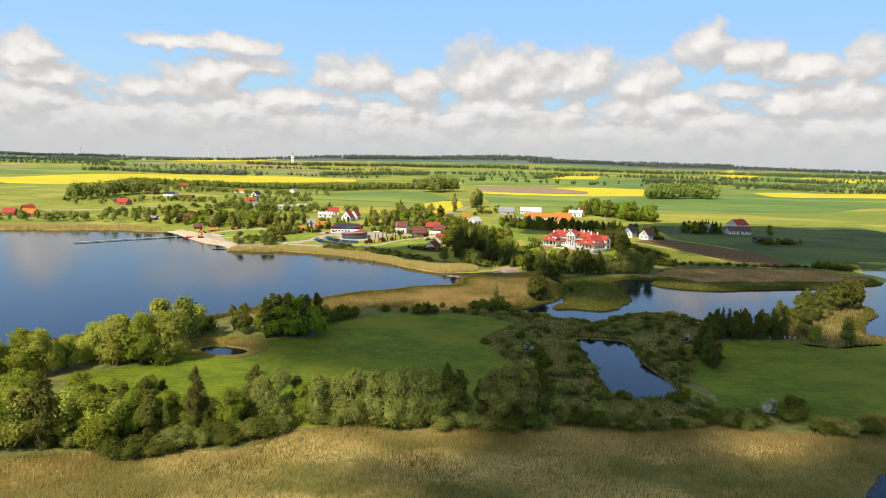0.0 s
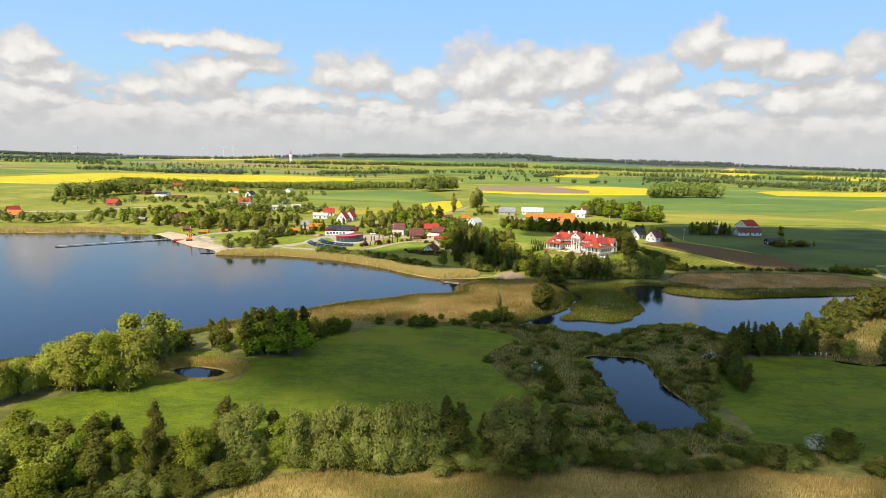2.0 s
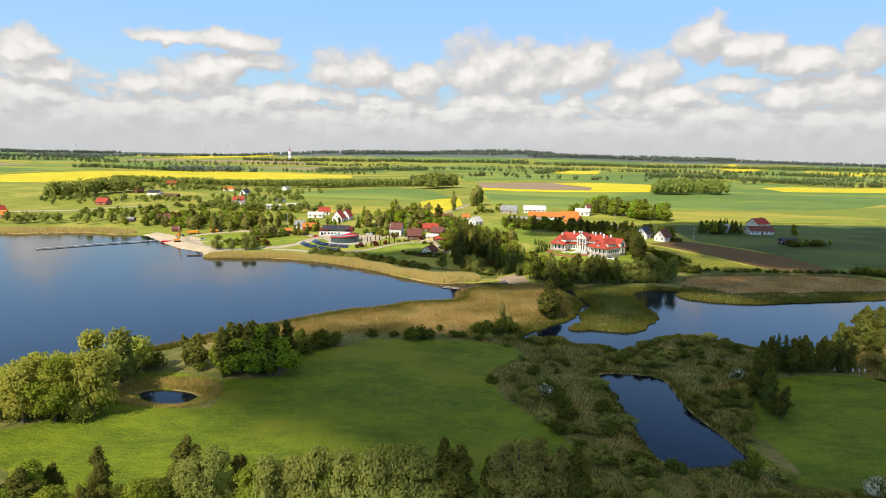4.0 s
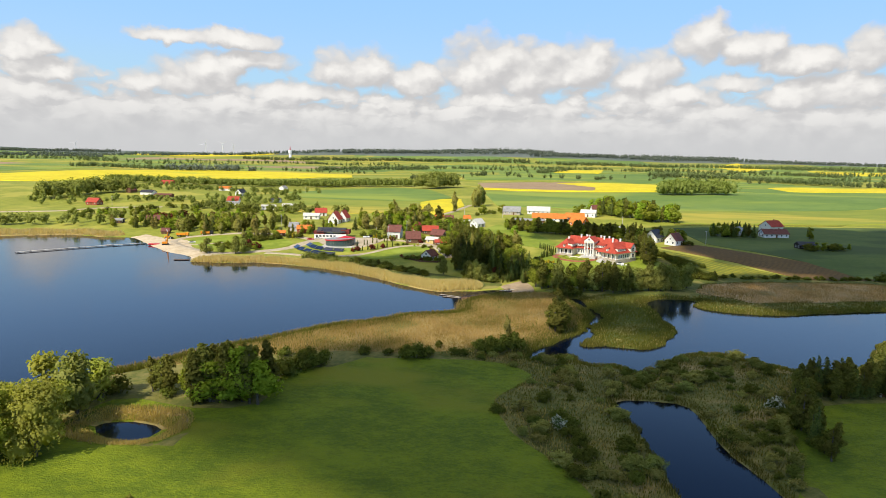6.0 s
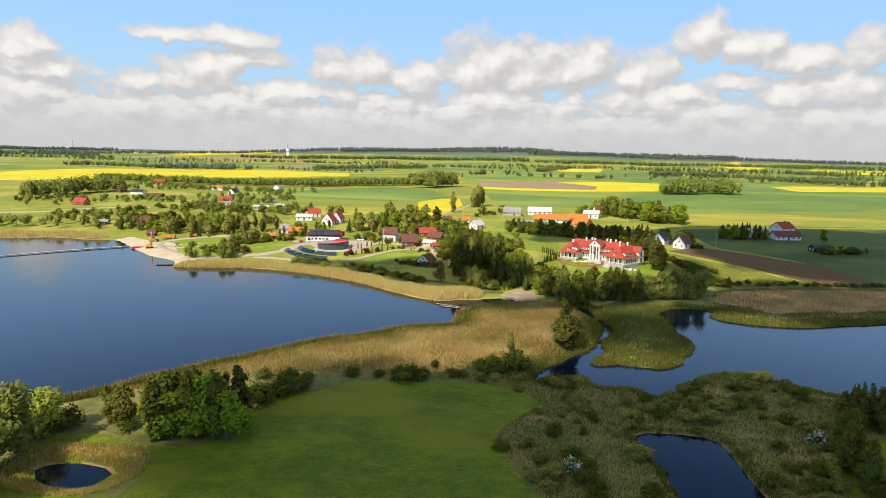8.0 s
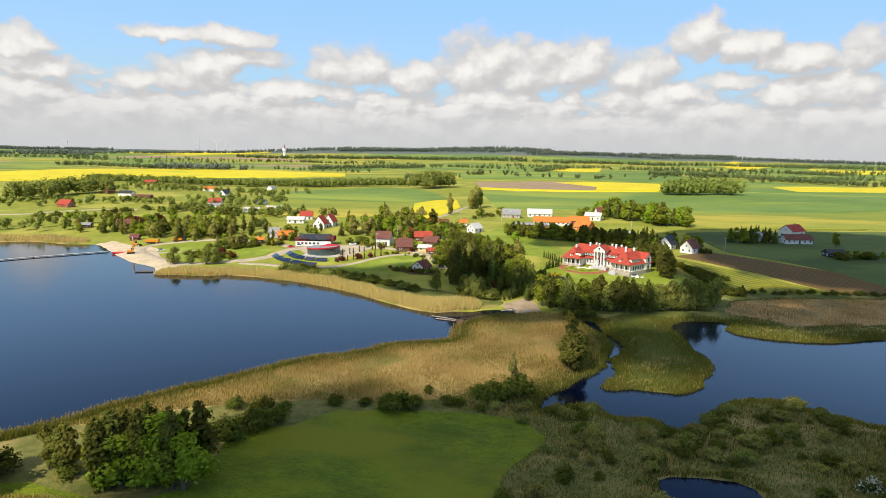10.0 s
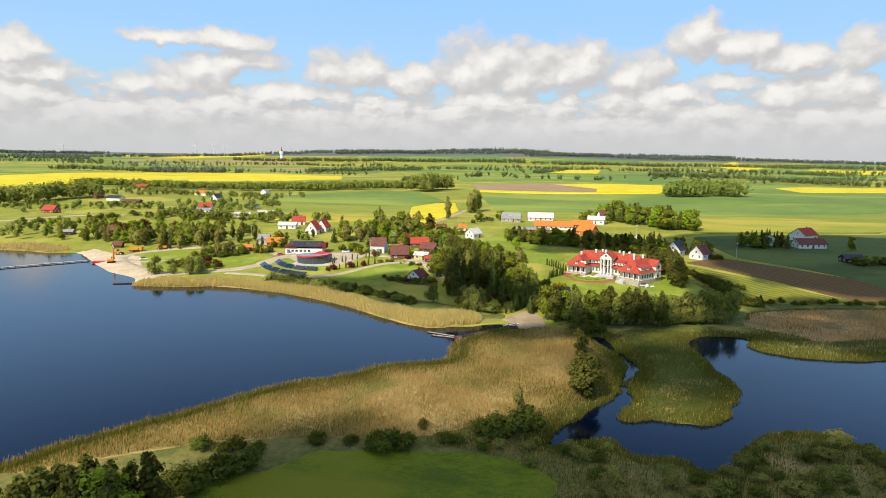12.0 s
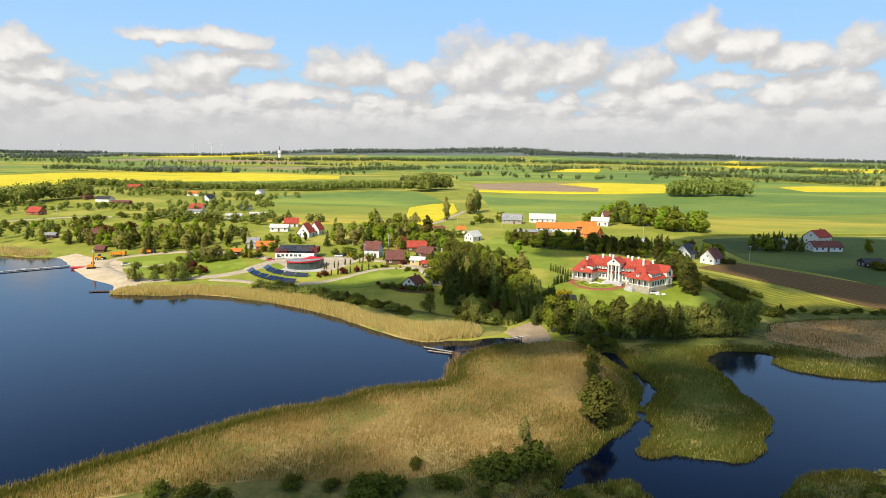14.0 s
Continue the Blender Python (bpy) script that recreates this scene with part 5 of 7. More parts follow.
# both far leaf colours include painted haze
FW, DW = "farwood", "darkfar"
for a_, b_, w_, n_, h_, m_, lab_ in (
    ((-440, 650), (-410, 745), 26, 75, 17, "copse", "rounded copse of deciduous trees"),
    ((-260, 590), (-110, 560), 18, 70, 7, "copse", "orchard trees and hedges between cottages"),
    ((-440, 640), (-180, 660), 45, 120, 6, "copse", "orchard trees and hedges between cottages"),
    ((-480, 810), (-200, 780), 60, 150, 6, "copse", "orchard trees and hedges between cottages"),
    ((-470, 480), (-280, 500), 14, 50, 9, "copse", "tree belt behind the western shore"),
    ((248, 910), (342, 920), 18, 100, 21, "copse", "isolated copse of tall trees in the fields"),
    ((-540, 925), (-310, 935), 20, 330, 10.5, "copse", "young wood behind the cottages"),
    ((-310, 932), (-100, 975), 18, 330, 11.5, "copse", "young wood behind the cottages"),
    ((-76, 925), (-40, 1000), 18, 70, 22, "copse", "tall trees beside the road"),
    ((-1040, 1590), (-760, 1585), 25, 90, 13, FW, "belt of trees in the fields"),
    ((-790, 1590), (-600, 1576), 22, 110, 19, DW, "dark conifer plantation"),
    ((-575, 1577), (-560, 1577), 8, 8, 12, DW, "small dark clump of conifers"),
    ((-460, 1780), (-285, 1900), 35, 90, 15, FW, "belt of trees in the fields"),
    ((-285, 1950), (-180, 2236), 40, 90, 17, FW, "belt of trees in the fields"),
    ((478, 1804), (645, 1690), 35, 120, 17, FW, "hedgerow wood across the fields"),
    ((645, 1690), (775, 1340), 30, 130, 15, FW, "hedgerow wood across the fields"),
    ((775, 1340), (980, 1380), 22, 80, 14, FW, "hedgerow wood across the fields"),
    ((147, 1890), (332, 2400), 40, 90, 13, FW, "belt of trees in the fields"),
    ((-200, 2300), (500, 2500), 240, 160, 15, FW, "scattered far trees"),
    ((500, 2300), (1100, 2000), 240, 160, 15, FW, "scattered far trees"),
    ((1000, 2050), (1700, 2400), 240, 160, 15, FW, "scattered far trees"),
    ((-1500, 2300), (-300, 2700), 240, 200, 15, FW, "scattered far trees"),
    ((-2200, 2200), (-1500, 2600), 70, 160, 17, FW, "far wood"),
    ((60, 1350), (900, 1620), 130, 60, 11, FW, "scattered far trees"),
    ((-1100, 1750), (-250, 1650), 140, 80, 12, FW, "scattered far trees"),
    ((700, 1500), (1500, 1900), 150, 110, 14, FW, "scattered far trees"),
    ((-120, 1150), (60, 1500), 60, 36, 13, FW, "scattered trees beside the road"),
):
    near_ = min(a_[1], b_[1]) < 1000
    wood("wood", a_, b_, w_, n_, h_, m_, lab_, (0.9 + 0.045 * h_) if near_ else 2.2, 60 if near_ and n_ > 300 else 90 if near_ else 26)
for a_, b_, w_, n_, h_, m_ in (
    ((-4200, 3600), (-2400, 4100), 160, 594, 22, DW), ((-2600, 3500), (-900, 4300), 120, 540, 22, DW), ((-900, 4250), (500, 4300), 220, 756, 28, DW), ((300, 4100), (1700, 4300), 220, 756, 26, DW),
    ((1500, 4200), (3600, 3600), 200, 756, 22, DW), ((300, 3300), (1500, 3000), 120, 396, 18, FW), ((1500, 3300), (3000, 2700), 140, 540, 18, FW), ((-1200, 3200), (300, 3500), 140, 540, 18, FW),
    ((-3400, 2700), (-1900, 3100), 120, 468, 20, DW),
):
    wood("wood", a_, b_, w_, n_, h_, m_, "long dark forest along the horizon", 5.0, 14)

# ---- reeds ----


def reeds(name, plan, mat, label, n, h, wide=0.35, seed=1, shore_gap=-1.5, keep=None):
    """Standing stems as slim leaning blades, densest in clumps."""
    r = np.random.default_rng(seed)
    edge = rounded(plan, 3.0, 1.0, seed)
    lo, hi = edge.min(0), edge.max(0)
    xs, ys = [], []
    while sum(map(len, xs)) < n:
        x, y = r.uniform(lo[0], hi[0], n), r.uniform(lo[1], hi[1], n)
        k = inside(edge, x, y)
        x, y = x[k], y[k]
        k = shore(x, y) > shore_gap
        if keep is not None:
            k &= r.uniform(0, 1, len(x)) < keep(x, y)
        xs.append(x[k])
        ys.append(y[k])
    x, y = np.concatenate(xs)[:n], np.concatenate(ys)[:n]
    z = np.maximum(ground(x, y), -0.3)
    hh = h * r.uniform(0.55, 1.15, n) * (0.85 + 0.25 * np.sin(x * 0.21) * np.cos(y * 0.17))
    a = r.uniform(0, math.pi, n)
    w = wide * r.uniform(0.5, 1.2, n)
    dx, dy = np.cos(a) * w / 2, np.sin(a) * w / 2
    lx, ly = r.normal(0.12, 0.16, n) * hh, r.normal(0.06, 0.16, n) * hh
    v = np.empty((n, 4, 3))
    v[:, 0] = np.stack([x - dx, y - dy, z], 1)
    v[:, 1] = np.stack([x + dx, y + dy, z], 1)
    v[:, 2] = np.stack([x + dx * 0.7 + lx, y + dy * 0.7 + ly, z + hh * 0.9], 1)
    v[:, 3] = np.stack([x - dx * 0.4 + lx, y - dy * 0.4 + ly, z + hh], 1)
    i = np.arange(n) * 4
    ob = new(name, mesh_from(name, v.reshape(-1, 3), np.stack([i, i + 1, i + 2, i + 3], 1).tolist(), M[mat]))
    return tagged(ob, label, "reeds", kind="stuff")


def drift(x, y, scale, seed):
    """Slow waves from 0 to 1 that break a stand into patches."""
    return 0.5 + 0.25 * np.sin(x * scale + 1.7 * np.sin(y * scale * 0.8 + seed)) + 0.25 * np.sin(y * scale * 1.7 + 1.3 * np.sin(x * scale * 0.6) + seed)


def fore_green(x, y):
    return (y > 64) * np.clip(0.25 + 0.9 * smooth(112, 88, y) * smooth(-85, -10, x) + 0.5 * (drift(x, y, 0.11, 2) - 0.5), 0.03, 1)


def fringe(outline, lo, hi, mat, label, n, h, wide, seed, keep):
    """Stems that stand along a shoreline, partly in the water."""
    r = np.random.default_rng(seed)
    p = np.asarray(outline)
    p = p[keep(p[:, 0], p[:, 1])]
    i = r.integers(0, len(p), n)
    x, y = p[i, 0] + r.normal(0, 2.2, n), p[i, 1] + r.normal(0, 2.2, n)
    d = shore(x, y) + 1.2 * (drift(x, y, 0.6, seed) - 0.5)
    k = (d > lo) & (d < hi)
    x, y = x[k], y[k]
    n = len(x)
    z = np.maximum(ground(x, y), -0.25)
    hh = h * r.uniform(0.5, 1.2, n)
    a = r.uniform(0, math.pi, n)
    dx, dy = np.cos(a) * wide / 2, np.sin(a) * wide / 2
    lx, ly = r.normal(0.05, 0.2, n) * hh, r.normal(0, 0.2, n) * hh
    v = np.stack([np.stack([x - dx, y - dy, z], 1), np.stack([x + dx, y + dy, z], 1), np.stack([x + dx * 0.6 + lx, y + dy * 0.6 + ly, z + hh * 0.9], 1), np.stack([x - dx * 0.4 + lx, y - dy * 0.4 + ly, z + hh], 1)], 1)
    f = np.arange(n) * 4
    ob = new("shore_reeds", mesh_from("shore_reeds", v.reshape(-1, 3), np.stack([f, f + 1, f + 2, f + 3], 1).tolist(), M[mat]))
    return tagged(ob, label, "reeds", kind="stuff")


fringe(SHORES[1], -0.9, 4.0, "greenreed", "dark green sedge fringe round the tarn", 70000, 0.9, 0.16, 31, lambda x, y: (x < 205) & (y < 320))
fringe(SHORES[1], -0.3, 4.5, "reed", "dry stems among the sedge round the tarn", 8000, 1.0, 0.13, 32, lambda x, y: (x < 205) & (y < 320))
fringe(SHORES[0], -1.6, 3.5, "greenreed", "green reed edge along the lake", 26000, 1.5, 0.14, 33, lambda x, y: (x > -125) & (y < 300))
fringe(SHORES[0], -2.2, 1.0, "reed", "dry reed clumps standing in the lake edge", 9000, 1.8, 0.12, 34, lambda x, y: (x > -100) & (y < 300))
fringe(SHORES[2], -0.3, 1.6, "greenreed", "green sedge fringe round the long pond", 10000, 0.8, 0.14, 35, lambda x, y: x > 0)
fringe(SHORES[3], -0.3, 2.6, "reed", "pale grass fringe round the small pool", 6000, 0.7, 0.12, 36, lambda x, y: x < 0)
reeds("reeds", REED_MID, "reed", "wide bed of dry straw-coloured reeds", 62000, 1.1, 0.12, 2)
reeds("reeds", REED_MID, "greenreed", "fresh green shoots among dry reeds", 20000, 1.15, 0.13, 3, -1.5, lambda x, y: np.clip(0.5 * drift(x, y, 0.09, 1) ** 3 + 0.9 * smooth(11, 1, shore(x, y)), 0, 1))
reeds("reeds", REED_BANK, "palereed", "belt of tall dry reeds along the shore", 26000, 2.2, 0.17, 4)
reeds("reeds", REED_POINT, "palereed", "dry reeds on the point by the beach", 4000, 2.2, 0.3, 5)
reeds("reeds", REED_WEST, "palereed", "dry reeds along the western shore", 5000, 2.2, 0.5, 6)
reeds("reeds", TAN_EAST, "tanreed", "brown reed bed beyond the tarn", 24000, 1.0, 0.16, 7)
reeds("reeds", REED_EAST, "greenreed", "green sedge fringe round the brown reed bed", 14000, 0.9, 0.16, 18, -0.8, lambda x, y: 0.12 + 0.88 * (away(np.array(TAN_EAST, float), x, y) > 0))
reeds("reeds", REED_FRONT, "reed", "tall dry reeds and grasses in the foreground", 80000, 0.9, 0.085, 8, -1.5, lambda x, y: (y > 64) * (1.05 - fore_green(x, y)))
reeds("reeds", REED_FRONT, "youngreed", "green shoots among the foreground reeds", 70000, 0.9, 0.085, 9, -1.5, fore_green)
reeds("sedge", SEDGE, "greenreed", "green sedge tussocks on the peninsula", 20000, 0.7, 0.14, 10)
reeds("tussocks", MARSH, "greenreed", "rough grass tussocks of the marsh", 26000, 0.6, 0.17, 12, 0.1)
reeds("tussocks", MARSH, "reed", "dead grass tussocks of the marsh", 9000, 0.7, 0.15, 13, 0.0, lambda x, y: drift(x, y, 0.2, 4) ** 2)
RIM = [(-83, 157), (-81, 167), (-72, 169), (-60, 167), (-57, 160), (-63, 152), (-75, 152)]
reeds("reeds", RIM, "reed", "ring of pale dry grass round the pool", 3500, 0.9, 0.2, 14, -0.3)
TONGUE = [(103, 191), (107, 214), (118, 226), (128, 239), (150, 251), (160, 249), (156, 238), (144, 224), (136, 212), (135, 202), (146, 193), (133, 190), (113, 184)]
reeds("tussocks", TONGUE, "reed", "pale dead grass on the tarn's bank", 6000, 1.1, 0.2, 15, 0.0)
reeds("tussocks", TONGUE, "greenreed", "rough green grass on the tarn's bank", 5000, 0.9, 0.22, 16, 0.0)
reeds("reeds", [(-122, 150), (-119, 162), (-108, 166), (-97, 158), (-100, 148), (-112, 144)], "reed", "pale reeds on the spit beside the lake", 4000, 1.6, 0.2, 17)

# ---- buildings ----


def wall_box(bm, w, d, eave, ridge):
    """Walls of a house with gables on its two short sides, ridge along x."""
    x, y = w / 2, d / 2
    poly(bm, ((-x, -y, -1), (x, -y, -1), (x, -y, eave), (-x, -y, eave)), ((x, y, -1), (-x, y, -1), (-x, y, eave), (x, y, eave)),
         ((x, -y, -1), (x, y, -1), (x, y, eave), (x, 0, ridge), (x, -y, eave)), ((-x, y, -1), (-x, -y, -1), (-x, -y, eave), (-x, 0, ridge), (-x, y, eave)))
    return bm


def slab_roof(bm, w, d, eave, ridge, over=0.5, thick=0.18):
    slope = (ridge - eave) / (d / 2)
    x, y = w / 2 + over, d / 2 + over
    z0, z1 = eave - over * slope, ridge
    for s in (-1, 1):
        a = [(-x, s * y, z0), (x, s * y, z0), (x, 0, z1), (-x, 0, z1)]
        b = [(p[0], p[1], p[2] + thick) for p in a]
        poly(bm, a, b, (a[0], a[1], b[1], b[0]), (a[1], a[2], b[2], b[1]), (a[3], a[0], b[0], b[3]))
    return bm


WINDOWS = {}


def hole(parent, x, y, z, w, h, face, mat="frame"):
    """A window: a proud frame round a pane. face: 0 front, 1 right, 2 back, 3 left."""
    key = round(w, 2), round(h, 2), mat
    where = pose(x, y, z, 0, 0, face * 90)
    if key in WINDOWS:
        win = link("window", WINDOWS[key][0], parent, where)
        link("pane", WINDOWS[key][1], win, None, "dark window pane")
        return win
    win = part("window", boxes((-w / 2 - 0.09, -w / 2 + 0.05, -0.05, 0.05, 0, h), (w / 2 - 0.05, w / 2 + 0.09, -0.05, 0.05, 0, h), (-w / 2, w / 2, -0.05, 0.05, h - 0.06, h + 0.09),
                               (-w / 2 - 0.12, w / 2 + 0.12, -0.1, 0.05, -0.1, 0.02), (-0.03, 0.03, -0.04, 0.04, 0, h)), M[mat], parent)
    win.matrix_basis = where
    pane = part("pane", boxes((-w / 2, w / 2, -0.015, 0.03, 0, h)), M["pane"], win, "dark window pane")
    WINDOWS[key] = win.data, pane.data
    return win


def house(x, y, rz, w, d, eave, ridge, wall, roof, label, chimney=True, name="house", windows=True, category="house"):
    top = thing(name, x, y, rz, label, category)
    part("wall", wall_box(bmesh.new(), w, d, eave, ridge), M[wall], top)
    r = part("roof", slab_roof(bmesh.new(), w, d, eave, ridge), M[roof], top)
    if chimney:
        cx = w * 0.22
        part("chimney", boxes((cx - 0.3, cx + 0.3, 0.2, 0.75, ridge - 1.2, ridge + 0.7), (cx - 0.36, cx + 0.36, 0.14, 0.81, ridge + 0.7, ridge + 0.82)), M["brick"], r)
    if windows:
        n = max(1, int(w / 3.2))
        for s, face in ((-1, 0), (1, 2)):
            for i in range(n):
                if s < 0 and i == n // 2 and n > 1:
                    dr = part("door", boxes((-0.5, 0.5, -0.06, 0.04, 0, 2.05), (-0.6, -0.5, -0.09, 0.04, 0, 2.15), (0.5, 0.6, -0.09, 0.04, 0, 2.15), (-0.6, 0.6, -0.09, 0.04, 2.05, 2.15)), M["wood"], top)
                    dr.matrix_basis = pose((i + 0.5) / n * w - w / 2, s * d / 2, 0.05)
                    continue
                hole(top, (i + 0.5) / n * w - w / 2, s * d / 2, 1.0, 1.1, min(1.3, eave - 1.3), face)
        for s, face in ((1, 1), (-1, 3)):
            for k in (-0.25, 0.25):
                hole(top, s * w / 2, k * d, 1.0, 1.0, min(1.3, eave - 1.3), face)
            if ridge - eave > 2.2:
                hole(top, s * w / 2, 0, eave + 0.25, 1.0, 1.1, face)
    return top


HOUSES = (
    # x, y, turn, length, depth, eave, ridge, wall, roof, label
    (-52, 433, -6, 8, 8, 4.4, 8.0, "white", "brownroof", "white gabled house with a brown tiled roof and balcony"),
    (-38.5, 415, 8, 8.5, 7.5, 2.8, 6.6, "wood", "brownroof", "timber cottage with a steep brown roof"),
    (-31, 452, 4, 10, 7, 2.6, 5.4, "wood", "redroof", "cottage with a bright red roof"),
    (-24, 432, -25, 8.5, 7.5, 2.8, 5.6, "wood", "brownroof", "brown timber cottage in the village"),
    (-40, 460, 80, 7, 6, 3.0, 6.4, "brick", "redroof", "tall red-roofed gabled cottage"),
    (-26.5, 411.5, -15, 7, 5, 2.6, 3.9, "yellowwall", "paleroof", "yellow garage with a pale sheet roof"),
    (-21, 406, 5, 7, 4, 2.0, 3.2, "wood", "redroof", "garden shed with a scarlet roof"),
    (-25, 371, 62, 7.0, 6.4, 2.4, 5.0, "cream", "brownroof", "cream lakeside cottage with a brown gabled roof"),
    (-1.5, 437, -12, 7, 5, 2.4, 4.0, "white", "redroof", "small house with a red roof among trees"),
    (0, 487, 52, 8.5, 6.5, 3.0, 6.0, "white", "paleroof", "white gabled barn with a pale roof"),
    (-8, 518, 5, 5, 4.5, 2.6, 4.6, "white", "orange", "small white house with an orange roof"),
    (-30, 527, 12, 6, 5, 2.6, 4.6, "white", "orange", "small white house with an orange roof"),
    (-22, 522, 12, 6, 5, 2.4, 4.0, "brick", "brownroof", "low brick outbuilding with brown roof"),
    (-106, 501, 80, 8, 8, 3.4, 8.6, "white", "redroof", "white house with a steep red gabled roof"),
    (-102, 512, 80, 8, 7, 3.4, 8.2, "white", "redroof", "white house with a steep red gabled roof"),
    (-130, 524, 3, 12, 6, 2.8, 4.6, "white", "paleroof", "long low white house with pale roof"),
    (-128, 545, 12, 9, 7, 3.0, 6.2, "white", "redroof", "white village house with a red roof"),
    (-124, 457, 6, 6, 6, 3.4, 5.8, "concrete", "greyroof", "grey flat-fronted village house"),
    (-115, 450, 10, 9, 7, 2.8, 5.0, "brick", "orange", "brick house with an orange tiled roof"),
    (-127, 438, 10, 5, 4, 2.2, 3.4, "wood", "orange", "small shed with an orange roof"),
    (-363, 613, -10, 12, 8, 2.8, 6.4, "brick", "redroof", "red-roofed brick cottage in the fields"),
    (-244, 499, 8, 10, 7, 2.8, 5.8, "brick", "brownroof", "dark red wooden holiday house"),
    (-176, 473, 5, 9, 5, 2.2, 3.2, "white", "paleroof", "low white flat-roofed house"),
    (-273, 500, 5, 8, 5, 2.2, 3.4, "darkwood", "greyroof", "dark open field shelter"),
    (-239, 641, 0, 11, 7, 2.8, 6.2, "white", "redroof", "white cottage with a red roof"),
    (-232, 622, -5, 13, 6, 2.4, 3.6, "white", "greyroof", "long low white outbuilding"),
    (-264, 724, 75, 10, 8, 3.2, 7.0, "white", "darkroof", "white gabled house with a dark roof"),
    (-312, 798, 0, 14, 8, 3.2, 5.4, "white", "orange", "white cottage with an orange roof"),
    (-438, 902, 0, 16, 8, 2.8, 5.6, "brick", "redroof", "brick-red cottage in the orchard"),
    (-362, 709, -8, 15, 8, 2.8, 5.0, "white", "darkroof", "white house with a dark roof"),
    (-390, 725, 60, 8, 8, 2.8, 5.4, "wood", "brownroof", "small timber cottage with brown roof"),
    (-333, 687, 0, 18, 7, 2.2, 3.6, "wood", "brownroof", "long low timber shed"),
    (-186, 588, 12, 12, 7, 2.8, 4.0, "white", "paleroof", "long white greenhouse on the slope"),
    (-170, 596, 12, 12, 7, 2.8, 4.2, "white", "paleroof", "long white greenhouse on the slope"),
    (-200, 650, 0, 9, 7, 2.6, 4.2, "white", "darkroof", "white bungalow with a dark roof"),
    (-262, 869, 75, 9, 8, 3.0, 5.6, "white", "greyroof", "white gabled house near the wood"),
    (29, 573, -8, 14, 9, 3.0, 6.8, "plinth", "greyroof", "grey stone barn with a grey roof"),
    (52, 582, -4, 19, 9, 2.8, 6.2, "white", "paleroof", "long white barn with a pale roof"),
    (56, 534, -6, 26, 9, 2.4, 5.6, "white", "orange", "long farm range with an orange roof"),
    (38.5, 507, -4, 22, 7, 3.4, 4.4, "brick", "greyroof", "long low brick cowshed with grey roof"),
    (75, 508, -42, 11, 9, 2.8, 6.8, "orange", "orange", "barn with a bright orange roof"),
    (77, 541, -6, 14, 8, 2.6, 5.6, "brick", "orange", "farm building with an orange roof"),
    (92, 566, -20, 12, 8, 3.4, 5.8, "white", "paleroof", "white farm shed with a pale roof"),
    (103, 594, 10, 8, 7, 4.0, 7.4, "white", "brownroof", "white farmhouse with a dark red roof"),
    (96, 470, 50, 8, 6, 3.4, 5.4, "white", "paleroof", "white shed with a blue-grey roof"),
    (112, 442, 48, 9.5, 8, 3.4, 7.6, "white", "darkroof", "white gabled house with a black roof"),
    (121, 431, 42, 8.5, 7.5, 3.2, 7.2, "white", "brownroof", "white gabled house with a dark red roof"),
    (212, 504, 30, 13, 10, 4.2, 8.0, "cream", "redroof", "farmhouse with a red tiled roof"),
    (201, 476, 6, 17, 8, 2.8, 5.6, "white", "brownroof", "long farm building with a dull red roof"),
    (180, 484, 55, 10, 7, 3.4, 5.6, "white", "greyroof", "farm shed with a grey sheet roof"),
    (199, 430, 5, 10, 6, 2.4, 4.2, "darkwood", "darkroof", "dark timber field barn with a black roof"),
    (-412, 518, 10, 10, 8, 2.8, 6.0, "brick", "redroof", "red-roofed holiday house near the shore"),
    (-391, 515, 0, 12, 8, 3.2, 6.6, "brick", "orange", "orange-roofed holiday house near the shore"),
    (-404, 530, 60, 9, 8, 3.4, 7.6, "wood", "redroof", "red-roofed timber house near the shore"),
)
for x_, y_, rz_, w_, d_, e_, r_, wall_, roof_, lab_ in HOUSES:
    house(x_, y_, rz_, w_, d_, e_, r_, wall_, roof_, lab_, "barn" not in lab_ and "shed" not in lab_ and "greenhouse" not in lab_, "barn" if "barn" in lab_ or "shed" in lab_ else "house", y_ < 620,
          "barn" if "barn" in lab_ or "shed" in lab_ else "house")


def hip(bm, x0, x1, y0, y1, z0, z1, over=0.8, along="x"):
    """A hipped roof over a rectangle."""
    x0, x1, y0, y1 = x0 - over, x1 + over, y0 - over, y1 + over
    a, b, c, d = (x0, y0, z0), (x1, y0, z0), (x1, y1, z0), (x0, y1, z0)
    if along == "x":
        k = (y1 - y0) / 2
        e, f = (x0 + k * 0.8, (y0 + y1) / 2, z1), (x1 - k * 0.8, (y0 + y1) / 2, z1)
        poly(bm, (a, b, f, e), (b, c, f), (c, d, e, f), (d, a, e), (d, c, b, a))
    else:
        k = (x1 - x0) / 2
        e, f = ((x0 + x1) / 2, y0 + k * 0.8, z1), ((x0 + x1) / 2, y1 - k * 0.8, z1)
        poly(bm, (a, b, e), (b, c, f, e), (c, d, f), (d, a, e, f), (d, c, b, a))
    return bm


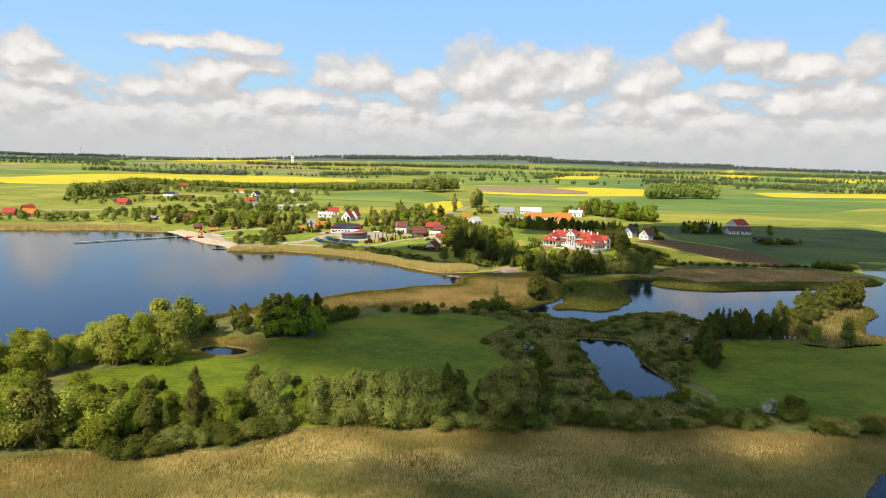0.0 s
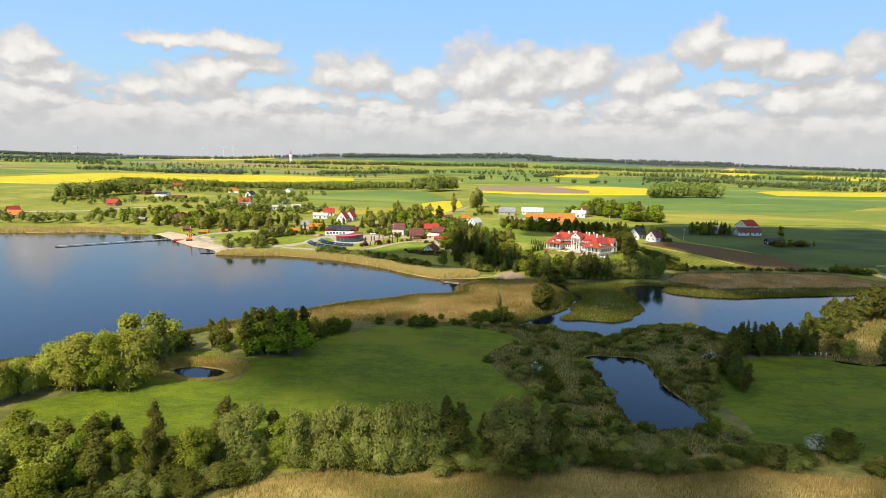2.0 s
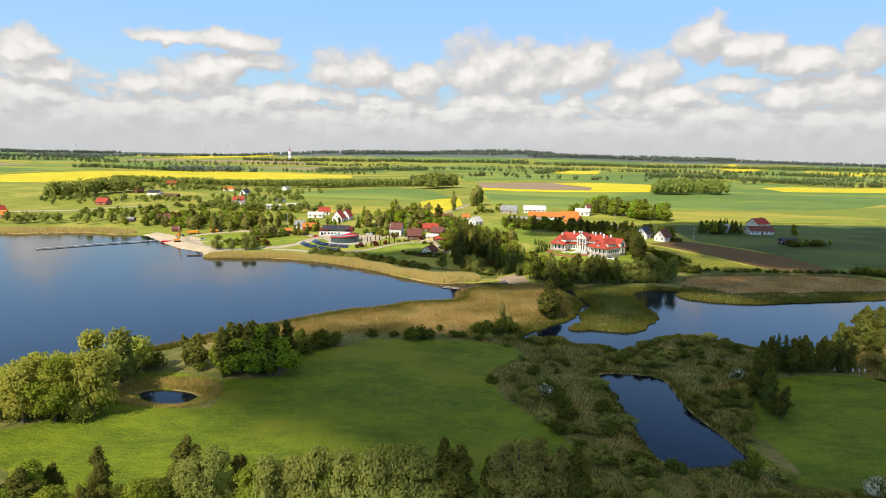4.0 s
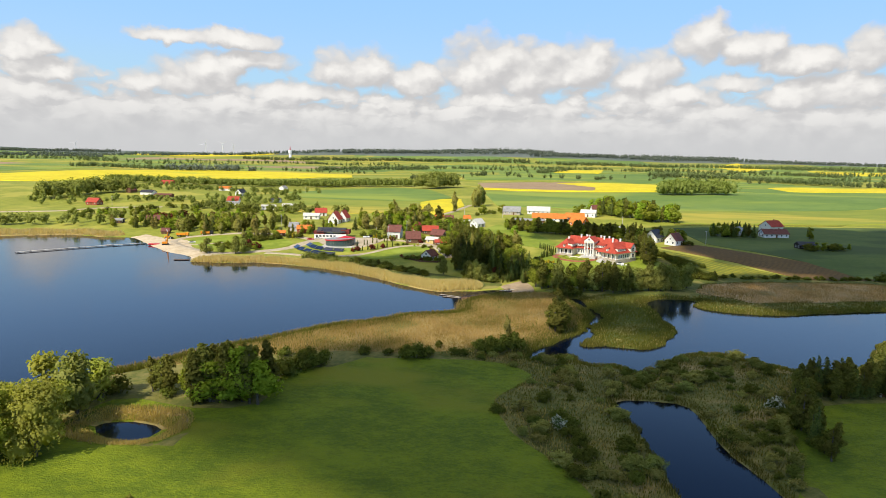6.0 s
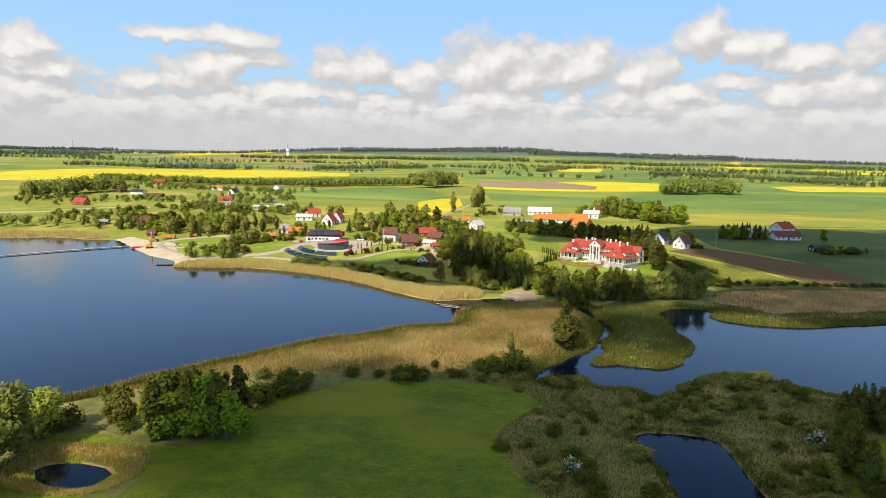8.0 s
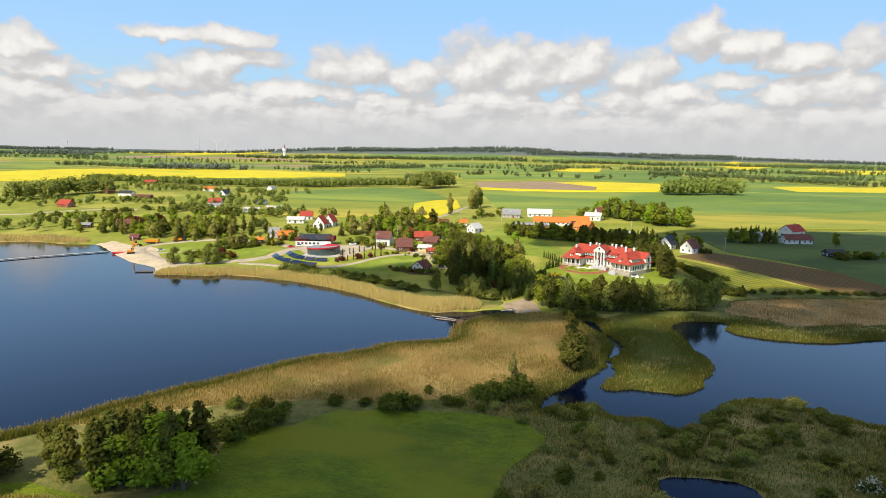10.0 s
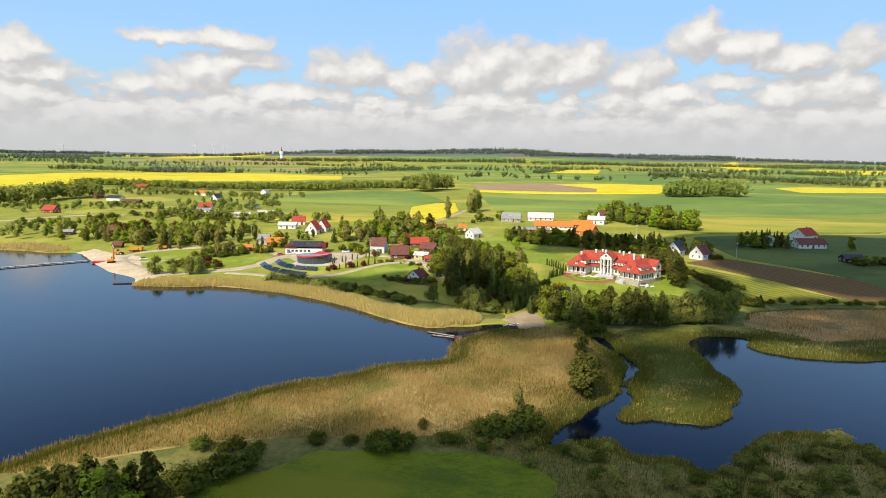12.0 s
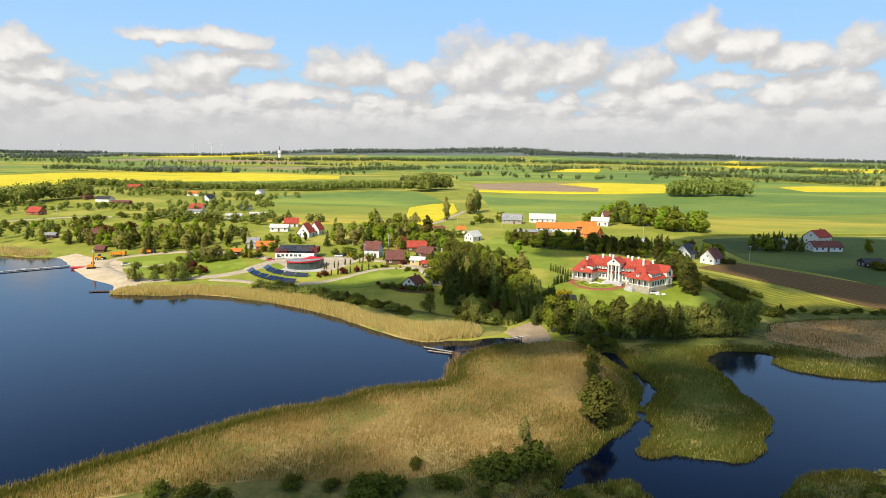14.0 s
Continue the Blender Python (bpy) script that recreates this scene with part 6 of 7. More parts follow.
def manor():
    top = thing("manor_house", 43.6, 385.0, -32, "cream manor house with a red hipped roof, portico and chimneys", "house", "", 5.6)
    turn = Matrix.Translation((26, 6, 0)) @ pose(0, 0, 0, 0, 0, -16) @ Matrix.Translation((-26, -6, 0))

    def wing(ob):
        ob.matrix_basis = turn @ ob.matrix_basis
        return ob

    base = part("plinth", boxes((-0.2, 9.2, -0.2, 18, -2.5, 0.5), (9, 27, 6.2, 18, -2.5, 0.5)), M["plinth"], top)
    wing(part("plinth", boxes((25.3, 36.7, -0.2, 17.5, -2.5, 0.5)), M["plinth"], top))
    part("stair", boxes(*[(12.8 + 0.3 * i, 21.7 - 0.3 * i, 1.6 + 0.45 * i, 6.3, -1.0, 0.12 * i) for i in range(5)]), M["concrete"], base)
    wing(part("stair", boxes(*[(26.5 + 0.25 * i, 30.5 - 0.25 * i, -2.6 + 0.45 * i, -0.1, -2.0, -0.6 + 0.2 * i) for i in range(6)]), M["concrete"], top))
    part("wall", boxes((0, 9, 2.2, 17.8, 0.5, 3.8)), M["cream"], top)
    part("wall", boxes((8.99, 27.0, 6.6, 17.8, 0.5, 3.8)), M["cream"], top)
    wing(part("wall", boxes((25.5, 36.5, 2.2, 17.3, 0.5, 3.8)), M["cream"], top))
    part("roof", hip(bmesh.new(), 0, 9, 0, 18, 3.7, 8.3, 0.7, "y"), M["redroof"], top)
    part("roof", hip(bmesh.new(), -1.5, 34, 6.2, 18, 3.7, 9.7, 0.7, "x"), M["redroof"], top)
    wing(part("roof", hip(bmesh.new(), 25.5, 36.5, 0, 17.5, 3.7, 8.8, 0.7, "y"), M["redroof"], top))
    # portico
    port = part("portico", boxes((14.4, 20.1, 3.4, 9.0, 7.5, 8.2), (14.6, 19.9, 6.2, 9.0, 0.5, 7.5)), M["cream"], top)
    part("pediment", poly(bmesh.new(), ((14.2, 3.3, 8.2), (20.3, 3.3, 8.2), (17.25, 3.3, 10.5)), ((20.3, 3.3, 8.2), (20.3, 11, 8.2), (17.25, 11, 10.5), (17.25, 3.3, 10.5)),
                          ((14.2, 11, 8.2), (14.2, 3.3, 8.2), (17.25, 3.3, 10.5), (17.25, 11, 10.5))), M["white"], port)
    part("portico_roof", poly(bmesh.new(), ((20.6, 3.0, 8.15), (20.6, 11, 8.15), (17.25, 11, 10.7), (17.25, 3.0, 10.7)), ((14.0, 11, 8.15), (14.0, 3.0, 8.15), (17.25, 3.0, 10.7), (17.25, 11, 10.7))), M["redroof"], port)
    part("round_window", tube(bmesh.new(), (17.25, 3.3, 9.1), (17.25, 3.25, 9.1), 0.45, 0.45, 14), M["pane"], port)
    for x in (14.9, 16.3, 18.2, 19.6):
        bm = tube(bmesh.new(), (x, 3.8, 0.3), (x, 3.8, 7.5), 0.36, 0.30, 12)
        box(bm, x - 0.45, x + 0.45, 3.35, 4.25, 7.3, 7.5)
        box(bm, x - 0.45, x + 0.45, 3.35, 4.25, 0.3, 0.5)
        part("column", bm, M["white"], port, "tall white column")
    for z in (1.0, 4.4):
        hole(port, 17.25, 6.2, z, 1.6, 2.3, 0)
    # verandas of both wings
    for x0, fix in ((0.3, None), (25.8, wing)):
        for i in range(5):
            x = x0 + i * (2.1 if fix is None else 2.6)
            post = part("veranda_post", tube(bmesh.new(), (x, 0.4, 0.4), (x, 0.4, 3.75), 0.2, 0.17, 10), M["white"], top, "white veranda column")
            if fix:
                fix(post)
        for i in range(3):
            w = hole(top, x0 + 1.6 + i * 2.8, 2.2, 0.9, 1.3, 2.1, 0)
            if fix:
                fix(w)
    # windows and dormers
    for i in range(4):
        dormer(top, 9.9 + i * 1.35, 5.7, 5.0, 0)
        dormer(top, 20.6 + i * 1.35, 5.7, 5.0, 0)
    for i in range(3):
        hole(top, 10.4 + i * 1.5, 6.6, 1.2, 1.0, 1.8, 0)
        hole(top, 21.1 + i * 1.5, 6.6, 1.2, 1.0, 1.8, 0)
    for i in range(5):
        wing(hole(top, 36.5, 2.9 + i * 1.9, 1.2, 1.1, 1.8, 1))
        wing(dormer(top, 36.2, 2.4 + i * 1.5, 4.7, 1))
    for i in range(5):
        dormer(top, 8.9, 1.4 + i * 1.4, 4.9, 1)
    dormer(top, 4.5, 0.0, 4.5, 0)
    wing(dormer(top, 31.0, 0.0, 4.5, 0))
    # gable on the east side
    gab = wing(part("gable", poly(bmesh.new(), ((37.0, 12.0, 0.5), (37.0, 16.4, 0.5), (37.0, 16.4, 6.0), (37.0, 14.2, 8.4), (37.0, 12.0, 6.0)),
                                  ((37.0, 12.0, 0.5), (37.0, 12.0, 6.0), (30.0, 12.0, 6.0), (30.0, 12.0, 0.5)), ((37.0, 16.4, 6.0), (37.0, 16.4, 0.5), (30.0, 16.4, 0.5), (30.0, 16.4, 6.0))), M["cream"], top))
    part("gable_roof", poly(bmesh.new(), ((37.4, 11.6, 5.75), (37.4, 14.2, 8.55), (30, 14.2, 8.55), (30, 11.6, 5.75)), ((37.4, 14.2, 8.55), (37.4, 16.8, 5.75), (30, 16.8, 5.75), (30, 14.2, 8.55))), M["redroof"], gab)
    hole(gab, 37.03, 14.2, 4.0, 1.7, 2.2, 1)
    hole(gab, 37.03, 14.2, 0.9, 1.7, 2.1, 1)
    for x, y, z in ((3.5, 8.5, 9.2), (5.5, 12.5, 9.4), (9.5, 11.6, 10.5), (12.3, 12.6, 10.6), (14.2, 11.6, 10.6), (20.4, 12.6, 10.7), (22.6, 11.6, 10.7), (25.0, 12.6, 10.6), (28.0, 10.0, 10.3), (31.5, 11.5, 10.0)):
        bm = boxes((x - 0.38, x + 0.38, y - 0.34, y + 0.34, 6.5, z), (x - 0.5, x + 0.5, y - 0.46, y + 0.46, z - 0.3, z - 0.12), (x - 0.42, x + 0.42, y - 0.38, y + 0.38, z, z + 0.15))
        part("chimney", bm, M["white"], top, "white rendered chimney")


def dormer(top, x, y, z, face):
    d = part("dormer", boxes((-0.55, 0.55, 0, 2.6, 0, 1.25)), M["cream"], top)
    d.matrix_basis = pose(x, y, z, 0, 0, face * 90)
    part("dormer_roof", poly(bmesh.new(), ((-0.75, -0.25, 1.2), (0.75, -0.25, 1.2), (0.75, 2.8, 2.0), (-0.75, 2.8, 2.0)), ((-0.75, -0.25, 1.3), (0.75, -0.25, 1.3), (0.75, 2.8, 2.1), (-0.75, 2.8, 2.1)),
                             ((-0.75, -0.25, 1.2), (0.75, -0.25, 1.2), (0.75, -0.25, 1.3), (-0.75, -0.25, 1.3))), M["redroof"], d)
    hole(d, 0, 0.0, 0.2, 0.7, 0.85, 0)
    return d


manor()

# ---- roads, shore park and small things ----


import itertools

STRIPS = itertools.count()


def strip(name, line, width, mat, label, lift=0.0):
    """A road or path of even width along a line."""
    lift = lift or 0.23 + 0.012 * next(STRIPS)
    p = np.array(line, float)
    dense = []
    for i in range(len(p) - 1):
        a, b, c, d = p[max(i - 1, 0)], p[i], p[i + 1], p[min(i + 2, len(p) - 1)]
        m = max(2, int(np.hypot(*(c - b)) / 3))
        for j in range(m):
            t = j / m
            dense.append(0.5 * ((2 * b) + (c - a) * t + (2 * a - 5 * b + 4 * c - d) * t * t + (3 * b - a - 3 * c + d) * t ** 3))
    dense = np.array(dense + [p[-1]])
    g = np.gradient(dense, axis=0)
    n = np.stack([-g[:, 1], g[:, 0]], 1) / np.hypot(g[:, 0], g[:, 1])[:, None] * width / 2
    cols = [dense + n * k for k in (-1.25, -1, 1, 1.25)]
    v = np.concatenate(cols)
    m = len(dense)
    z = ground(v[:, 0], v[:, 1]) + np.repeat((-0.2, lift, lift, -0.2), m)
    faces = [(c * m + i, c * m + i + 1, (c + 1) * m + i + 1, (c + 1) * m + i) for c in range(3) for i in range(m - 1)]
    ob = new(name, mesh_from(name, np.column_stack([v, z]), faces, M[mat], True))
    return tagged(ob, label, "road", kind="structure")


strip("road", [(-145, 381), (-166, 396), (-183, 412), (-193, 428), (-190, 440), (-175, 446), (-158, 448), (-138, 444), (-118, 436), (-104, 426)], 4.2, "gravel", "pale gravel shore road bending round the park")
strip("path", [(-188, 420), (-172, 414), (-158, 420)], 2.2, "gravel", "pale gravel footpath across the lawn")
strip("path", [(-148, 381), (-132, 390), (-116, 398), (-106, 410), (-101, 424), (-96, 440)], 5.5, "gravel", "pale paved path to the lakeside hall")
strip("path", [(-120, 388), (-104, 385), (-88, 378), (-76, 380), (-62, 386), (-50, 398), (-38, 404), (-25, 403)], 3.4, "gravel", "sandy path along the terrace")
strip("road", [(-100, 424), (-84, 426), (-70, 428), (-54, 423), (-40, 417), (-27, 405), (-19, 388), (-14, 372)], 4.0, "gravel", "village lane past the cottages")
strip("road", [(-46, 549), (-35, 553), (-24, 580), (-18, 610), (-12, 640), (-8, 668)], 3.6, "gravel", "pale country lane climbing between fields")
strip("road", [(-20, 400), (-14, 440), (-26, 480), (-40, 530), (-46, 549)], 4.0, "gravel", "village lane beside the white fence")
strip("path", [(-430, 540), (-362, 557), (-349, 575), (-330, 592), (-290, 600)], 4.0, "gravel", "farm track among meadows")
strip("path", [(44, 376), (42, 380), (48, 386), (56, 388), (62, 384), (64, 377), (58, 371), (50, 370), (44, 374)], 2.6, "brick", "red paved drive circling the manor flower bed")
cover("park_lawn", [(-180, 420), (-184, 436), (-172, 441), (-150, 438), (-124, 428), (-112, 414), (-120, 402), (-140, 392), (-158, 398)], M["lawn"], "mown lawn of the shore park", 0.2, 6, 0.3, "lawn")
cover("park_lawn", [(-104, 412), (-95, 400), (-82, 391), (-66, 392), (-72, 402), (-90, 408), (-98, 418)], M["lawn"], "terraced lawn below the lakeside hall", 0.2, 4, 0.3, "lawn")
cover("village_green", [(-62, 384), (-48, 398), (-36, 402), (-28, 398), (-24, 384), (-38, 376), (-56, 372), (-72, 374)], M["lawn"], "bright mown green below the cottages", 0.2, 5, 0.4, "lawn")
cover("manor_lawn", [(26, 350), (30, 374), (40, 384), (60, 390), (90, 386), (100, 360), (92, 338), (60, 330), (34, 334)], M["lawn"], "bright mown lawn round the manor", 0.2, 5, 0.4, "lawn")
strip("hedge_bed", [(47.5, 375.5), (46.5, 379), (50.5, 383), (56, 384.5), (59.5, 381.5), (59.5, 377), (55, 374), (50, 373.5), (47.5, 375.5)], 1.2, "raperow", "yellow-green clipped hedging round the oval lawn", 0.55)
strip("garden_path", [(49.5, 378), (53, 380.5), (55, 378.5), (58, 380.5)], 0.9, "cream", "cream stone path curling through the oval lawn", 0.4)


cover("terrace", [(-112, 408), (-104, 424), (-96, 428), (-70, 430), (-58, 424), (-62, 410), (-70, 400), (-84, 398), (-96, 403), (-102, 414)], M["gravel"], "sandy paved terrace round the lakeside hall", 0.14, 4, 0.3, "terrace")


def lakeside_hall():
    """Round glass hall with a red fascia, in front of a long dark-roofed house."""
    top = thing("lakeside_hall", -82, 409, 0, "round glass lakeside hall with a red fascia", "hall", "", None, (0.76, 0.76, 0.74))
    n, rx, ry = 26, 11.0, 9.5
    arc = [(rx * math.cos(t), ry * math.sin(t)) for t in (math.pi * (0.95 + 1.1 * i / n) for i in range(n + 1))]
    high = lambda x: 4.2 + 0.055 * (x + 11)
    for i in range(n):
        (x0, y0), (x1, y1) = arc[i], arc[i + 1]
        part("glass_panel", poly(bmesh.new(), ((x0, y0, -0.8), (x1, y1, -0.8), (x1, y1, high(x1)), (x0, y0, high(x0)))), M["glass"], top)
        part("mullion", tube(bmesh.new(), (x0 * 1.005, y0 * 1.005, -0.8), (x0 * 1.005, y0 * 1.005, high(x0)), 0.05, 0.05, 4), M["mullion"], top)
    bm = bmesh.new()
    for i in range(n):
        (x0, y0), (x1, y1) = [(x * 1.06, y * 1.06) for x, y in arc[i:i + 2]]
        poly(bm, ((x0, y0, high(x0) - 0.1), (x1, y1, high(x1) - 0.1), (x1, y1, high(x1) + 0.85), (x0, y0, high(x0) + 0.85)))
    part("fascia", bm, M["redpaint"], top, "curved red fascia band")
    rim = [(x * 1.06, y * 1.06, high(x * 1.06) + 0.7) for x, y in arc]
    part("roof", poly(bmesh.new(), rim + [(11, 7, 6.2), (-8, 7, 5.2)]), M["greyroof"], top)
    part("back_wall", boxes((-10.5, 11, 6.0, 6.6, -0.8, 5.0)), M["white"], top)
    part("floor", boxes((-12.5, 13, -11.5, 6, -1.5, 0.1)), M["concrete"], top)
    part("ramp_roof", poly(bmesh.new(), ((-3, -2, 5.3), (3, 4, 7.2), (11.8, 3.5, 6.4), (11.8, -1, 5.8))), M["redpaint"], top)

    inn = thing("lakeside_inn", -92, 432, 2, "long white inn with timber gable and dark solar roof", "house", "", None, (0.86, 0.86, 0.84))
    part("wall", boxes((-12.5, 11, -4.5, 4.5, -1, 3.0)), M["white"], inn)
    part("cladding", boxes((-12.7, -5, -4.7, 4.5, 3.0, 5.2)), M["cladding"], inn, "dark red timber cladding")
    part("cladding", boxes((7, 13, -3.5, 5, 3.0, 6.2)), M["cladding"], inn, "dark red timber cladding")
    part("roof", slab_roof(bmesh.new(), 20, 9.5, 4.6, 7.4, 0.5), M["darkroof"], inn)
    for i in range(4):
        for j in range(2):
            pnl = part("solar_panel", boxes((-0.8, 0.8, -0.5, 0.5, 0, 0.06)), M["solar"], inn)
            pnl.matrix_basis = pose(-6.5 + i * 1.9, -3.6 + j * 1.6, 5.6 + j * 0.95, 30)
    for i in range(6):
        hole(inn, -10.5 + i * 2.6, -4.5, 0.8, 1.6, 1.5, 0)


lakeside_hall()


def solar_table(x, y, rz, n):
    top = thing("solar_table", x, y, rz, "tilted table of dark blue solar panels on the bank", "solar panel", "solar tables on the bank")
    for i in range(n):
        for j in range(3):
            p = part("solar_panel", boxes((-0.74, 0.74, -0.48, 0.48, 0, 0.05)), M["solar"], top)
            p.matrix_basis = pose((i - (n - 1) / 2) * 1.55, -0.9 + j * 0.9, 0.5 + j * 0.48, 28)
    for i in (-1, 1):
        part("post", tube(bmesh.new(), (i * n * 0.6, 0.2, -0.5), (i * n * 0.6, 0.2, 1.0), 0.05, 0.05, 5), M["steel"], top)


for line_, k_ in ((((-108.6, 406.2), (-104, 399), (-99.9, 394.6), (-94, 389.5), (-88.5, 386), (-83.9, 383.6), (-80, 382.6)), 4), (((-102.2, 411), (-98.5, 405), (-94.5, 400.6), (-89, 396.4), (-82, 393.2), (-76, 392)), 4)):
    for (x0_, y0_), (x1_, y1_) in zip(line_, line_[1:]):
        solar_table((x0_ + x1_) / 2, (y0_ + y1_) / 2, math.degrees(math.atan2(y1_ - y0_, x1_ - x0_)), k_)


def pier(name, a, b, width, label, rail=False, mat="wood", high=0.55):
    """A plank deck on posts from a to b."""
    d = Vector((b[0] - a[0], b[1] - a[1], 0))
    n = d.length
    top = thing(name, a[0], a[1], math.degrees(math.atan2(d.y, d.x)), label, "pier", "", 0.0)
    plank = boxes((-0.17, 0.17, -width / 2, width / 2, high - 0.05, high))
    me = bpy.data.meshes.new("plank")
    plank.to_mesh(me)
    plank.free()
    me.materials.append(M[mat])
    for i in range(int(n / 0.4)):
        link("plank", me, top, pose(0.2 + i * 0.4, 0, random.uniform(-0.01, 0.01), 0, 0, random.uniform(-1, 1)))
    for s in (-1, 1):
        part("beam", boxes((0, n, s * width * 0.4 - 0.08, s * width * 0.4 + 0.08, high - 0.25, high - 0.055)), M["darkwood"], top)
        for i in range(int(n / 3) + 1):
            part("post", tube(bmesh.new(), (i * 3, s * width * 0.48, -1.8), (i * 3, s * width * 0.48, high + (1.05 if rail else 0.2)), 0.09, 0.08, 6), M["darkwood"], top)
        if rail:
            for z in (0.5, 1.0):
                part("rail", boxes((0, n, s * width * 0.48 - 0.04, s * width * 0.48 + 0.04, high + z - 0.05, high + z + 0.04)), M["darkwood"], top)
    return top


pier("pier", (-208, 419), (-234.5, 394), 1.8, "long grey plank pier reaching from the beach into the lake", False, "concrete", 0.6)
pier("pier", (-234.5, 394), (-255, 370), 1.8, "far section of the long plank pier", False, "concrete", 0.6)
pier("footbridge", (15, 305), (-4.5, 291), 1.6, "dark timber footbridge with rails over the inlet", True, "darkwood", 0.7)
pier("jetty", (-4.2, 279), (-4.8, 291), 2.4, "short brown plank jetty beside the reeds", True, "wood", 0.7)
pier("pontoon", (-5.5, 292), (-15, 296.5), 0.8, "bleached narrow slat pontoon", False, "plinth", 0.3)
pier("pontoon", (-6, 290.6), (-13.5, 293), 0.8, "bleached narrow slat pontoon", False, "plinth", 0.3)
pier("landing", (-160.5, 361.8), (-153, 363.4), 1.6, "old grey plank landing at the reed point", False, "wood", 0.35)


def boat(x, y, rz, n, label, mat="white"):
    bm = bmesh.new()
    ring = 14
    rows = []
    for z, k in ((0.0, 0.55), (0.28, 0.95), (0.32, 1.0), (0.2, 0.8)):
        rows.append([bm.verts.new((n / 2 * math.cos(t) * (0.9 + 0.1 * k), 0.36 * k * math.sin(t) * abs(math.sin(t)) ** 0.3, z)) for t in (2 * math.pi * i / ring for i in range(ring))])
    for a, b in zip(rows, rows[1:]):
        for i in range(ring):
            bm.faces.new((a[i], a[(i + 1) % ring], b[(i + 1) % ring], b[i]))
    bm.faces.new(rows[0][::-1])
    bm.faces.new(rows[-1])
    top = thing("boat", x, y, rz, label, "boat", "", max(gz(x, y), 0.0) + 0.16)
    part("hull", bm, M[mat], top)
    part("seat", boxes((-0.15, 0.15, -0.3, 0.3, 0.2, 0.27)), M["wood"], top)


boat(12.5, 307.5, 8, 4.4, "white canoe drawn up beside the footbridge")
boat(15.2, 308.2, 20, 4.0, "white canoe lying on the small beach")
boat(-225, 408, 40, 5.0, "small white boat moored at the pier")


def wheel(parent, x, y, r, w=0.3):
    t = part("wheel", tube(bmesh.new(), (x, y - w / 2, r), (x, y + w / 2, r), r, r, 14), M["rubber"], parent)
    part("rim", tube(bmesh.new(), (x, y - w / 2 - 0.02, r), (x, y + w / 2 + 0.02, r), r * 0.55, r * 0.55, 10), M["steel"], t)


def truck(x, y, rz, label, cab="machine"):
    top = thing("truck", x, y, rz, label, "truck")
    part("chassis", boxes((-3.8, 3.6, -0.5, 0.5, 0.7, 1.0)), M["rubber"], top)
    part("cab", box(bmesh.new(), 2.0, 3.9, -1.2, 1.2, 0.9, 2.9, 0.15), M[cab], top)
    part("windscreen", boxes((3.86, 3.93, -1.0, 1.0, 1.9, 2.6)), M["pane"], top)
    part("tipper", poly(bmesh.new(), ((-3.9, -1.25, 1.1), (1.7, -1.25, 1.1), (1.8, -1.3, 2.5), (-4.1, -1.3, 2.4)), ((1.7, 1.25, 1.1), (-3.9, 1.25, 1.1), (-4.1, 1.3, 2.4), (1.8, 1.3, 2.5)),
                        ((1.7, -1.25, 1.1), (1.7, 1.25, 1.1), (1.8, 1.3, 2.5), (1.8, -1.3, 2.5)), ((-3.9, 1.25, 1.1), (-3.9, -1.25, 1.1), (-4.1, -1.3, 2.4), (-4.1, 1.3, 2.4)),
                        ((-3.9, 1.25, 1.1), (1.7, 1.25, 1.1), (1.7, -1.25, 1.1), (-3.9, -1.25, 1.1))), M["machine"], top)
    part("load", boxes((-3.8, 1.6, -1.15, 1.15, 1.15, 2.1)), M["sand"], top)
    for wx in (-2.8, -1.6, 2.9):
        for s in (-1, 1):
            wheel(top, wx, s * 1.05, 0.5)


truck(-195, 443, 8, "orange tipper truck loaded with sand on the shore road")
truck(-180, 446.5, 12, "orange tipper truck with dark cab on the shore road", "rubber")


def excavator():
    top = thing("excavator", -190, 410, 20, "orange excavator with raised boom on the beach", "excavator")
    for s in (-1, 1):
        part("track", box(bmesh.new(), -1.9, 1.9, s * 1.2 - 0.3, s * 1.2 + 0.3, 0, 0.85, 0.25), M["rubber"], top)
    part("house", box(bmesh.new(), -1.8, 1.2, -1.3, 1.3, 0.95, 2.1, 0.12), M["machine"], top)
    part("cab", box(bmesh.new(), 0.1, 1.5, 0.1, 1.3, 2.1, 3.2, 0.1), M["pane"], top)
    boom = part("boom", tube(bmesh.new(), (1.0, -0.3, 1.8), (1.4, -0.3, 8.2), 0.45, 0.28, 6), M["machine"], top)
    part("stick", tube(bmesh.new(), (1.4, -0.3, 8.2), (1.1, -0.3, 9.6), 0.22, 0.16, 6), M["steel"], boom)
    side = thing("wheel_loader", -201, 435, 30, "orange wheel loader parked beside the beach", "loader")
    part("body", box(bmesh.new(), -2.2, 1.2, -1.1, 1.1, 0.9, 2.1, 0.15), M["machine"], side)
    part("cab", box(bmesh.new(), -0.6, 0.8, -0.9, 0.9, 2.1, 3.2, 0.12), M["pane"], side)
    part("bucket", box(bmesh.new(), 2.0, 3.1, -1.3, 1.3, 0.3, 1.3, 0.2), M["rubber"], side)
    for wx in (-1.4, 1.3):
        for s in (-1, 1):
            wheel(side, wx, s * 1.1, 0.75, 0.5)
    pile = thing("barrier", -199, 413.5, 10, "low red barge section lying on the sand", "barge")
    part("hull", box(bmesh.new(), -3.2, 3.2, -1.2, 1.2, 0, 0.9, 0.2), M["redpaint"], pile)


excavator()
house(-213, 456, 10, 5, 4.5, 2.0, 3.8, "wood", "brownroof", "small open timber shelter with brown roof", False, "shelter", False, "shelter")


